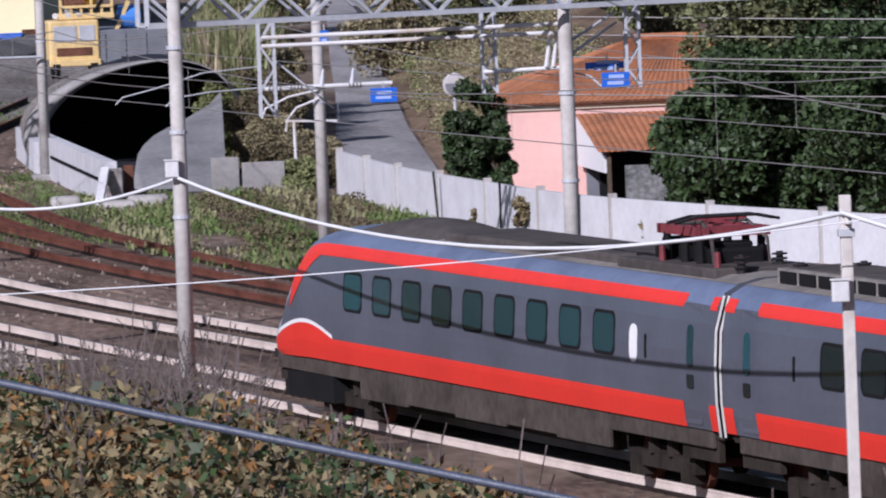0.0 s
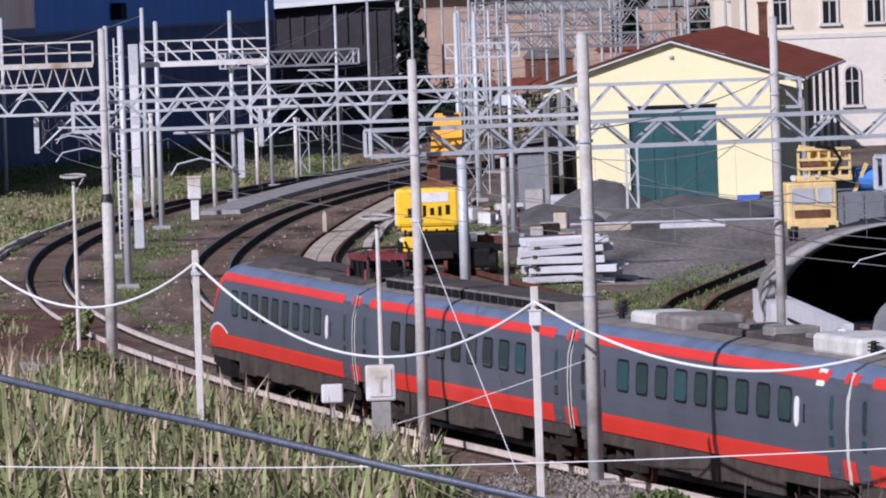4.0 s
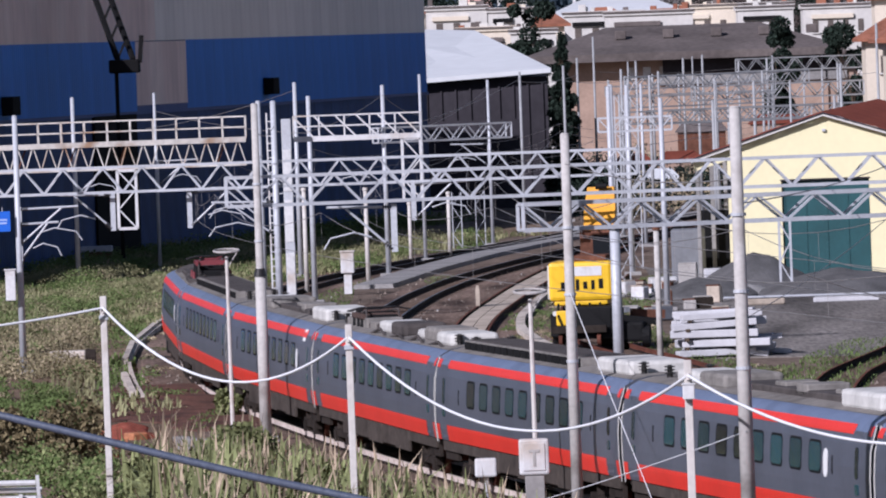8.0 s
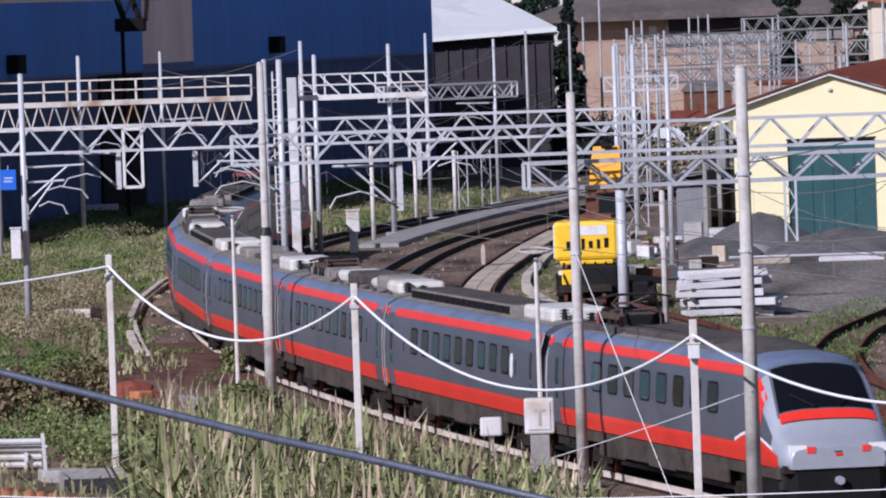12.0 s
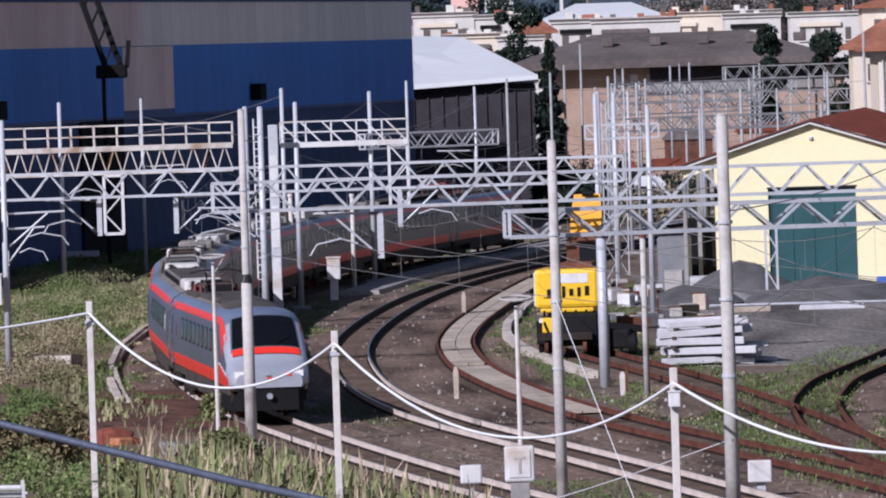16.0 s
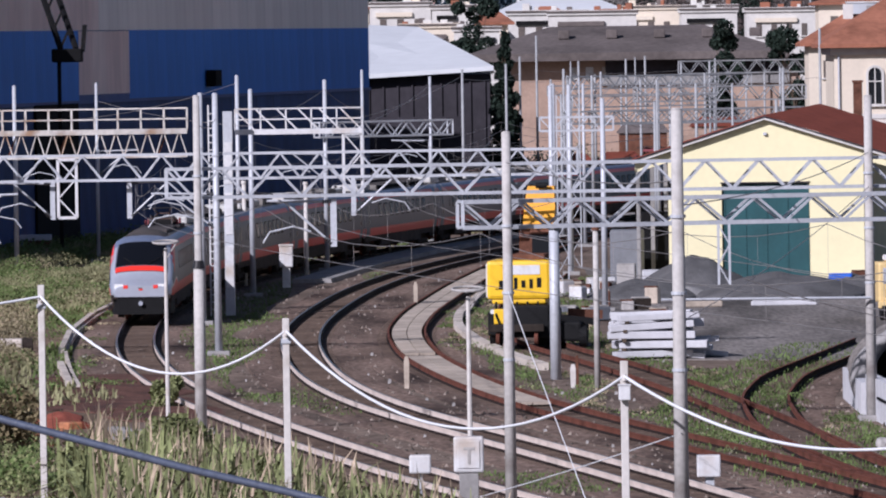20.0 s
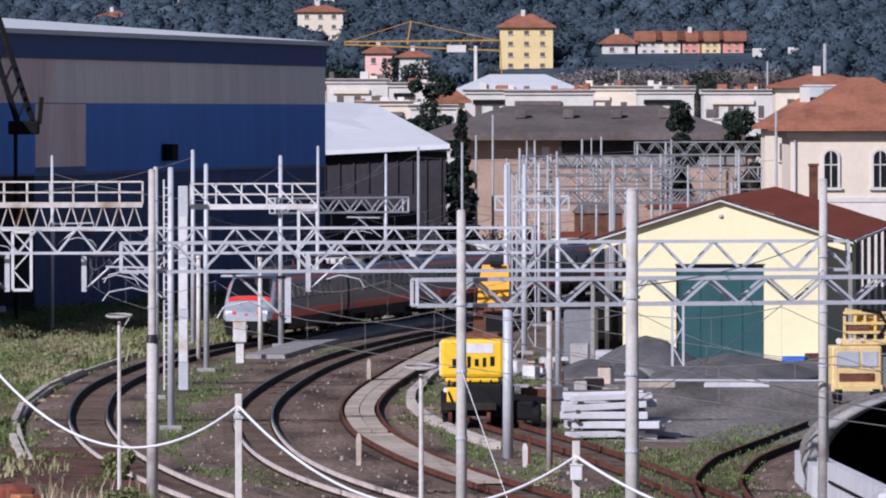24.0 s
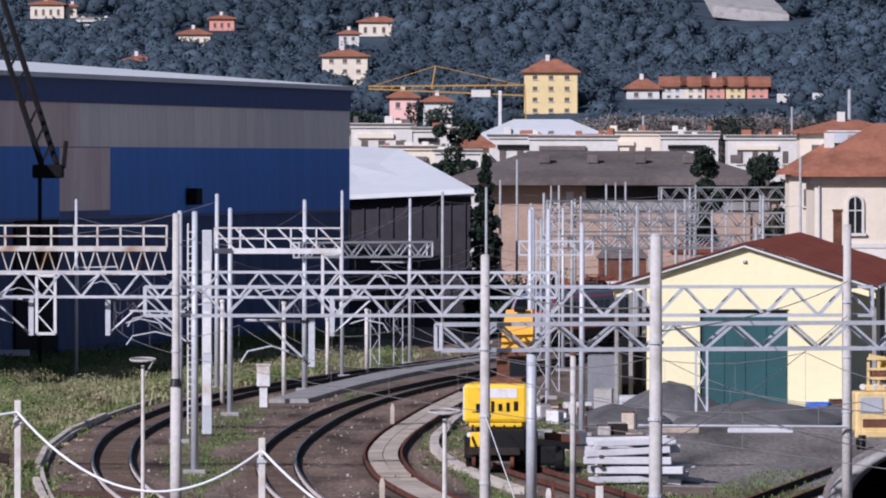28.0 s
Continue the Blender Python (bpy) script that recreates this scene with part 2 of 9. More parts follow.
M["pine"] = mat("dark pine needles", (0.022, 0.034, 0.026), 0.8, var=0.35, scale=0.3, fine=2, bump=0, island=0.35)
M["green_grass"] = mat("short green grass", (0.13, 0.18, 0.062), 0.85, var=0.4, scale=0.15, fine=2, bump=0, island=0.14)
M["scree"] = mat("grey stony bank", (0.26, 0.235, 0.225), 0.95, var=0.45, scale=1.6, fine=7, bump=1.0, stain=(0.11, 0.095, 0.085), stretch=(1, 0.25, 1))
M["greybrush"] = mat("dead grey brushwood", (0.27, 0.235, 0.21), 0.9, var=0.35, scale=0.6, fine=4, bump=0, island=0.28)
M["olive"] = mat("olive scrub", (0.15, 0.125, 0.075), 0.9, var=0.4, scale=0.05, fine=0.4, bump=0, island=0.4)


def glass_mat(name, col, rough=0.08):
    m = bpy.data.materials.new(name)
    m.use_nodes = True
    b = m.node_tree.nodes["Principled BSDF"]
    b.inputs["Base Color"].default_value = (*col, 1)
    b.inputs["Roughness"].default_value = rough
    b.inputs["Specular IOR Level"].default_value = 0.35
    return m


M["tint"] = glass_mat("tinted window glass", (0.010, 0.060, 0.068), 0.15)
tn, tl = M["tint"].node_tree.nodes, M["tint"].node_tree.links
t_rand, t_ramp = tn.new("ShaderNodeObjectInfo"), tn.new("ShaderNodeValToRGB")
t_ramp.color_ramp.elements[0].color, t_ramp.color_ramp.elements[1].color = (0.004, 0.008, 0.010, 1), (0.014, 0.075, 0.098, 1)
tl.new(t_rand.outputs["Random"], t_ramp.inputs["Fac"])
tl.new(t_ramp.outputs[0], tn["Principled BSDF"].inputs["Base Color"])
M["screen"] = glass_mat("black windscreen glass", (0.006, 0.007, 0.010), 0.22)
M["screen"].node_tree.nodes["Principled BSDF"].inputs["Specular IOR Level"].default_value = 0.12
M["pane"] = glass_mat("dark window pane", (0.015, 0.017, 0.02), 0.1)


# ---------------------------------------------------------------- building helpers
def mesh_ob(name, bm, material, parent=None, label="", smooth=False):
    me = bpy.data.meshes.new(name)
    bm.to_mesh(me)
    bm.free()
    if smooth:
        for p in me.polygons:
            p.use_smooth = True
    me.materials.append(material if not isinstance(material, str) else M[material])
    ob = new(name, me)
    if parent is not None:
        ob.parent = parent
    if label:
        ob["label"] = label
    return ob


def part(name, bm, material, parent, label="", smooth=False):
    return mesh_ob(name, bm, material, parent, label, smooth)


def thing(name, label, category, x=0.0, y=0.0, z=0.0, rz=0.0, group="", kind=""):
    ob = new(name)
    ob.empty_display_size = 0.3
    ob.matrix_basis = pose(x, y, z, 0, 0, rz)
    return tagged(ob, label, category, group, kind)


def pv(bm, verts, faces):
    vs = [bm.verts.new(v) for v in verts]
    for f in faces:
        try:
            bm.faces.new([vs[i] for i in f])
        except ValueError:
            pass


BOXF = [(0, 3, 2, 1), (4, 5, 6, 7), (0, 1, 5, 4), (1, 2, 6, 5), (2, 3, 7, 6), (3, 0, 4, 7)]


def box(bm, x0, x1, y0, y1, z0, z1):
    pv(bm, [(x0, y0, z0), (x1, y0, z0), (x1, y1, z0), (x0, y1, z0), (x0, y0, z1), (x1, y0, z1), (x1, y1, z1), (x0, y1, z1)], BOXF)
    return bm


def bbox(x0, x1, y0, y1, z0, z1, bevel=0.0):
    bm = box(bmesh.new(), x0, x1, y0, y1, z0, z1)
    if bevel:
        bmesh.ops.bevel(bm, geom=bm.edges[:], offset=bevel, segments=2, affect="EDGES", profile=0.5)
    return bm


def basis(p, q):
    d = Vector(q) - Vector(p)
    n = d.length
    d = d / n if n else Vector((0, 0, 1))
    up = Vector((0, 0, 1)) if abs(d.z) < 0.95 else Vector((0, 1, 0))
    a = d.cross(up).normalized()
    return d, a, a.cross(d), n


def bar(bm, p, q, w, h=None):
    """A rectangular bar from p to q, w wide and h high."""
    h = h or w
    d, a, b, _ = basis(p, q)
    vs = []
    for e in (Vector(p), Vector(q)):
        vs += [e - a * w / 2 - b * h / 2, e + a * w / 2 - b * h / 2, e + a * w / 2 + b * h / 2, e - a * w / 2 + b * h / 2]
    pv(bm, vs, [(0, 1, 2, 3), (7, 6, 5, 4), (0, 4, 5, 1), (1, 5, 6, 2), (2, 6, 7, 3), (3, 7, 4, 0)])
    return bm


def rod(bm, p, q, r0, r1=None, n=8, caps=True):
    r1 = r0 if r1 is None else r1
    d, a, b, _ = basis(p, q)
    ring = []
    for e, r in ((Vector(p), r0), (Vector(q), r1)):
        ring.append([bm.verts.new(e + (a * math.cos(2 * math.pi * i / n) + b * math.sin(2 * math.pi * i / n)) * r) for i in range(n)])
    for i in range(n):
        bm.faces.new((ring[0][i], ring[0][(i + 1) % n], ring[1][(i + 1) % n], ring[1][i]))
    if caps:
        bm.faces.new(ring[0][::-1])
        bm.faces.new(ring[1])
    return bm


def tube(bm, pts, r, n=6):
    pts = [Vector(p) for p in pts]
    rings = []
    for i, p in enumerate(pts):
        d, a, b, _ = basis(pts[max(0, i - 1)], pts[min(len(pts) - 1, i + 1)])
        rings.append([bm.verts.new(p + (a * math.cos(2 * math.pi * k / n) + b * math.sin(2 * math.pi * k / n)) * r) for k in range(n)])
    for u, v in zip(rings, rings[1:]):
        for k in range(n):
            bm.faces.new((u[k], u[(k + 1) % n], v[(k + 1) % n], v[k]))
    return bm


def sag(p, q, drop, n=14):
    p, q = Vector(p), Vector(q)
    return [p.lerp(q, i / n) - Vector((0, 0, drop * 4 * (i / n) * (1 - i / n))) for i in range(n + 1)]


def loft(bm, rings, close=True, cap=True):
    vs = [[bm.verts.new(p) for p in r] for r in rings]
    n = len(rings[0])
    for u, v in zip(vs, vs[1:]):
        for k in range(n if close else n - 1):
            bm.faces.new((u[k], u[(k + 1) % n], v[(k + 1) % n], v[k]))
    if cap and close:
        bm.faces.new(vs[0][::-1])
        bm.faces.new(vs[-1])
    return bm


# ---------------------------------------------------------------- plan of the yard
def smooth_line(pts, step=1.0, window=21):
    """A dense, rounded line through plan points (ordered by growing distance)."""
    pts = np.array(pts, float)
    s = np.concatenate([[0], np.cumsum(np.hypot(*np.diff(pts, axis=0).T))])
    q = np.arange(0, s[-1], step)
    out = []
    for c in range(2):
        v = np.interp(q, s, pts[:, c])
        for _ in range(2):
            pad = np.concatenate([2 * v[0] - v[window // 2:0:-1], v, 2 * v[-1] - v[-2:-window // 2 - 1:-1]])
            v = np.convolve(pad, np.ones(window) / window, "valid")
        out.append(v)
    return np.array(out).T


T1 = smooth_line([(102.5, -250), (60.2, -50), (39.4, 48), (27.3, 105), (18.6, 146.3), (15.5, 159.6), (13.2, 171), (8.6, 193.8), (5.5, 209),
                  (1.9, 226.4), (-0.3, 237.6), (-2.6, 250.5), (-5.9, 271.5), (-8.1, 287), (-9.9, 300), (-11.6, 315.7), (-13.0, 330.5),
                  (-14.7, 357.5), (-15.5, 386), (-15.5, 405), (-14.3, 440), (-11.7, 471), (-7.2, 503), (-3.7, 525), (0.1, 548),
                  (3.2, 565), (11.6, 605), (28, 670), (52, 745), (85, 830)])
T2 = smooth_line([(61, -30), (23, 150), (13, 195.5), (11, 203.5), (7.6, 220), (5.2, 238), (2.4, 256), (0.3, 269.5), (-2.7, 287), (-4.9, 304),
                  (-6.6, 325), (-7.9, 355), (-8.1, 378), (-7.6, 402), (-6.6, 430), (-4.6, 460), (-1.5, 490), (2.6, 520), (9, 560), (20, 610), (40, 690)])
T3 = smooth_line([(42, 85), (21, 180), (14.4, 212), (10.8, 232), (8.6, 249), (6.2, 264), (3.5, 280), (0.8, 299.5), (-1.1, 318), (-2.9, 342),
                  (-3.75, 369), (-3.3, 395), (-1.5, 438), (1.0, 483), (5, 530), (12, 590), (22, 650)], window=17)
T4 = smooth_line([(15.6, 214), (12.3, 234), (10.6, 250), (9.3, 271), (8.0, 290), (6.6, 308), (4.4, 331), (1.9, 352), (0.9, 376), (1.2, 410), (3.2, 455)], window=13)
T5 = smooth_line([(13.2, 228), (10.6, 247), (9.5, 262), (9.0, 280), (9.15, 297), (10.4, 315), (13.4, 337), (15.4, 352)], window=9)


def x_of(line, y):
    return float(np.interp(y, line[:, 1], line[:, 0]))


def offset_line(line, off):
    d = np.gradient(line, axis=0)
    d /= np.hypot(d[:, 0], d[:, 1])[:, None]
    return line + np.stack([d[:, 1], -d[:, 0]], 1) * off      # positive: to the right, going away


def strip(bm, a, b, za, zb):
    va = [bm.verts.new((p[0], p[1], za)) for p in a]
    vb = [bm.verts.new((p[0], p[1], zb)) for p in b]
    for i in range(len(a) - 1):
        bm.faces.new((va[i], vb[i], vb[i + 1], va[i + 1]))


def sweep(line, profile, close=True):
    """A profile of (offset to the right, z) drawn along a plan line."""
    bm = bmesh.new()
    rows = [offset_line(line, o) for o, _ in profile]
    rings = [[(rows[k][i][0], rows[k][i][1], profile[k][1]) for k in range(len(profile))] for i in range(len(line))]
    loft(bm, rings, close, cap=close)
    return bm


def ground_z(x, y):
    """Flat yard; a bank rises from the line towards the terrace; wooded hills close the distance."""
    z = -0.06
    left = x_of(T1, min(max(y, -240), 560)) - x
    if y < 300:
        z += max(0.0, min(left - 5.5, 60)) * 0.085 * max(0.0, min(1.0, (300 - y) / 60)) if left > 5.5 else 0.0
        z += max(0.0, 70 - y) * 0.07 * max(0.0, min(1.0, (left - 18) / 20)) if y < 70 else 0.0
    if 150 < y < 203 and left > 3:      # stony shelf beside the line
        z += 0.9 * min(1.0, (left - 3) / 2) * min(1.0, (203 - y) / 8) * max(0.0, min(1.0, (x / y - 0.006) / 0.006)) * min(1.0, (y - 150) / 15)
    if y > 1150:
        u = y - 1150
        z += u * 0.028 + u * u * 0.0000105 + 9 * noise.noise((x * 0.004, y * 0.003, 0.3)) * min(1, u / 400)
        z += max(0.0, (x - 60) * 0.02) * min(1, u / 500) - max(0.0, -x - 60) * 0.006 * min(1, u / 500)
    return z


def axis_steps(marks):
    out = []
    for (a, b, st) in marks:
        out += list(np.arange(a, b, st))
    return out + [marks[-1][1]]


gx = axis_steps([(-2500, -400, 350), (-400, -120, 40), (-120, 120, 6), (120, 400, 40), (400, 2500, 350)])
gy = axis_steps([(-600, -60, 60), (-60, 320, 5), (320, 1150, 30), (1150, 3000, 40), (3000, 4600, 200)])
bm = bmesh.new()
grid = [[bm.verts.new((x, y, ground_z(x, y))) for x in gx] for y in gy]
for j in range(len(gy) - 1):
    for i in range(len(gx) - 1):
        bm.faces.new((grid[j][i], grid[j][i + 1], grid[j + 1][i + 1], grid[j + 1][i]))
for f in bm.faces:
    c = f.calc_center_median()
    f.material_index = 1 if c.y > 1120 else 3 if (160 < c.y < 212 and 0.002 < c.x / c.y < 0.042 and c.x < x_of(T1, c.y) - 3) else 2 if (c.y < 640 and c.x < x_of(T1, min(max(c.y, -240), 560)) - 5) else 0
ground = tagged(mesh_ob("ground", bm, "dirt", smooth=True), "brown earth and gravel ground of a railway yard, rising to hills", "ground", kind="structure")
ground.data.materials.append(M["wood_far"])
ground.data.materials.append(M["soil"])
ground.data.materials.append(M["scree"])


# ---------------------------------------------------------------- tracks
def cut(line, y0, y1):
    return line[(line[:, 1] >= y0) & (line[:, 1] <= y1)]


RAILP = [(-0.085, -0.07), (0.085, -0.07), (0.085, 0.0), (0.03, 0.02), (0.03, 0.135), (0.042, 0.145), (0.042, 0.19), (-0.042, 0.19), (-0.042, 0.145), (-0.03, 0.135), (-0.03, 0.02), (-0.085, 0.0)]
GAUGE = 0.775


def track(name, line, y0, y1, railmat, label, bed=2.3, z=0.0, sleepers=True):
    seg = cut(line, y0, y1)
    t = thing(name, label, "railway track", kind="structure")
    b = part("ballast_bed", sweep(seg, [(-bed - 0.5, z - 0.2), (-bed, z - 0.035), (-1.0, z - 0.03), (-0.55, z - 0.05), (0.55, z - 0.05), (1.0, z - 0.03), (bed, z - 0.035), (bed + 0.5, z - 0.2)], close=False), "ballast", t, "rust-brown crushed stone")
    for side in (-1, 1):
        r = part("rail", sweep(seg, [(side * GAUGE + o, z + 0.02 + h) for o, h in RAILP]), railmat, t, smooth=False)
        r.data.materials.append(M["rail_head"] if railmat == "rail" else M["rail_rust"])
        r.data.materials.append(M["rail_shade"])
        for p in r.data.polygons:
            k = p.index % len(RAILP)          # whitewashed or worn on the sunny side; rust and shade painted into the other
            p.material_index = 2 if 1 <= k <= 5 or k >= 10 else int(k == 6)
    if sleepers:
        bm = bmesh.new()
        d = np.gradient(line, axis=0)
        q = np.arange(0, len(seg) - 1, 0.62)
        for k in q:
            i = int(k)
            p = seg[i] + (seg[i + 1] - seg[i]) * (k - i)
            u = seg[i + 1] - seg[i]
            u = u / np.hypot(*u)
            n = np.array((u[1], -u[0]))
            a, c = p - n * 1.25, p + n * 1.25
            bar(bm, (a[0], a[1], z - 0.075), (c[0], c[1], z - 0.075), 0.24, 0.10)
        sl = part("sleepers", bm, "sleeper", t)
        sl["kind"] = "stuff"
    return t


track("track_1", T1, -60, 760, "rail", "sunlit main line track with pale worn rails on brown ballast")
track("track_2", T2, -20, 690, "rail", "second main line track curving away beside the first")
track("track_3", T3, 100, 650, "rail_rust", "rusty siding track with pale planks between its rails", z=-0.004)
track("track_4", T4, 215, 455, "rail_rust", "rusty siding on which the yellow machine stands", z=-0.008)
track("track_5", T5, 230, 352, "rail_rust", "disused rusty spur in grass", z=-0.012)


# ---------------------------------------------------------------- the train
ZB, ZT, HW = 1.33, 3.90, 1.45
SECT = [(0.955, 0.0), (0.99, 0.12), (1.0, 0.3), (0.995, 0.5), (0.965, 0.7), (0.925, 0.82), (0.84, 0.905), (0.68, 0.955), (0.42, 0.988), (0.0, 1.0)]
SECT = [(-y, z) for y, z in SECT] + [(y, z) for y, z in SECT[-2::-1]]


def ring(x, w=HW, zb=ZB, zt=ZT):
    return [(x, y * w, zb + (zt - zb) * z) for y, z in SECT]


def side_y(z, w=HW, zb=ZB, zt=ZT):
    f = (z - zb) / (zt - zb)
    half = SECT[:len(SECT) // 2 + 1]
    return float(np.interp(f, [q[1] for q in half], [-q[0] for q in half])) * w


def side_panel(bm, xs, z0s, z1s, side, out=0.008, rows=4, sect=None):
    """A thin sheet that follows the car's side between two edge curves, with a rim back to the body."""
    front, back = [], []
    for j, (x, a, b) in enumerate(zip(xs, z0s, z1s)):
        zz = [a + (b - a) * i / rows for i in range(rows + 1)]
        front.append([bm.verts.new((x, side * (side_y(z, *(sect[j] if sect else ())) + out), z)) for z in zz])
    for u, v in zip(front, front[1:]):
        for i in range(rows):
            bm.faces.new((u[i], v[i], v[i + 1], u[i + 1]) if side < 0 else (u[i], u[i + 1], v[i + 1], v[i]))
    return bm


def rounded(cx, cz, w, h, r, n=4):
    out = []
    for sx, sz, a0 in ((1, 1, 0), (-1, 1, 90), (-1, -1, 180), (1, -1, 270)):
        for i in range(n + 1):
            a = radians(a0 + 90 * i / n)
            out.append((cx + sx * (w / 2 - r) + r * math.cos(a), cz + sz * (h / 2 - r) + r * math.sin(a)))
    return out


def side_plate(bm, outline, side, out, depth=0.03):
    """A flat plate with a rounded outline set on the car's side."""
    a = [bm.verts.new((x, side * (side_y(z) + out), z)) for x, z in outline]
    b = [bm.verts.new((x, side * (side_y(z) + out - depth), z)) for x, z in outline]
    bm.faces.new(a if side < 0 else a[::-1])
    n = len(a)
    for i in range(n):
        bm.faces.new((a[i], b[i], b[(i + 1) % n], a[(i + 1) % n]))
    return bm


L_MID, L_END = 26.3, 27.0


def bogie(x, car):
    bm = bmesh.new()
    for s in (-1, 1):
        box(bm, x - 1.75, x + 1.75, s * 1.02 - 0.09, s * 1.02 + 0.09, 0.45, 0.72)
        for dx in (-1.35, 1.35):
            box(bm, x + dx - 0.24, x + dx + 0.24, s * 1.02 - 0.14, s * 1.02 + 0.14, 0.28, 0.62)
        rod(bm, (x - 0.5, s * 1.02, 0.7), (x - 0.5, s * 1.02, 1.05), 0.16)
        rod(bm, (x + 0.5, s * 1.02, 0.7), (x + 0.5, s * 1.02, 1.05), 0.16)
    box(bm, x - 0.35, x + 0.35, -1.0, 1.0, 0.45, 0.85)
    b = part("bogie", bm, "tr_under", car)
    for dx in (-1.35, 1.35):
        wb = bmesh.new()
        rod(wb, (x + dx, -0.9, 0.61), (x + dx, 0.9, 0.61), 0.09)
        for s in (-1, 1):
            rod(wb, (x + dx, s * 0.70, 0.61), (x + dx, s * 0.84, 0.61), 0.435, n=20)
        part("wheelset", wb, "rail_rust", b)
    return b


def pantograph(x, car, raised, lead=False):
    bm = bmesh.new()
    z0 = ZT + (0.62 if lead else 0.3)
    for s in (-1, 1):
        bar(bm, (x - 1.25, s * 0.55, z0), (x + 1.25, s * 0.55, z0), 0.10, 0.16)
        bar(bm, (x + s * 1.1, -0.6, z0), (x + s * 1.1, 0.6, z0), 0.10, 0.16)
        bar(bm, (x + s * 0.5, -0.55, z0 + 0.03), (x - s * 0.3, 0.55, z0 + 0.03), 0.09)
    paint = "panto" if lead else "panto_brown"
    p = part("pantograph", bm, paint, car, "folded dark red pantograph" if lead else "grimy brown pantograph")
    for dx, w_, h_ in ((-1.0, 0.22, 0.34), (-0.35, 0.3, 0.42), (0.45, 0.26, 0.36), (1.3, 0.3, 0.46), (1.75, 0.2, 0.3)):
        part("roof_gear", bbox(x + dx - w_, x + dx + w_ * 0.6, -0.5, 0.45, ZT - 0.08, ZT + h_, 0.05), "tr_black", p, "black electrical gear under the pantograph")
    for s in (-1, 1):
        for dx in (-0.9, -0.1, 0.85):
            part("foot_insulator", rod(bmesh.new(), (x + dx, s * 0.55, ZT - 0.05), (x + dx, s * 0.55, z0 - 0.05), 0.09, 0.07), "tr_black", p, "black ribbed insulator")
        part("gear_cable", tube(bmesh.new(), [(x - 1.5, s * 0.5, ZT), (x - 1.35, s * 0.5, ZT + 0.5), (x - 0.6, s * 0.4, z0 + 0.16), (x + 1.2, s * 0.3, z0 + 0.05), (x + 1.9, s * 0.4, ZT + 0.1)], 0.035), "tr_dirty", p, "conductor bar")
    k = 0.5 if raised else 0.2
    bm = bmesh.new()
    for s in (-1, 1):
        bar(bm, (x - 0.8, s * 0.4, z0 + 0.05), (x + 0.9, s * 0.25, z0 + k * 0.55), 0.06)
        bar(bm, (x + 0.9, s * 0.25, z0 + k * 0.55), (x - 0.55, s * 0.4, z0 + k), 0.05)
    bar(bm, (x - 0.8, -0.4, z0 + 0.05), (x - 0.8, 0.4, z0 + 0.05), 0.08)
    bar(bm, (x + 0.9, -0.3, z0 + k * 0.55), (x + 0.9, 0.3, z0 + k * 0.55), 0.06)
    part("pantograph_arm", bm, paint, p)
    bm = bmesh.new()
    for dx in (-0.2, 0.2):
        tube(bm, [(x - 0.55 + dx, y, z0 + k + 0.05 - 0.22 * max(0, abs(y) - 0.55)) for y in (-0.95, -0.75, -0.55, 0, 0.55, 0.75, 0.95)], 0.03)
    part("collector_head", bm, "insul", p)
    return p


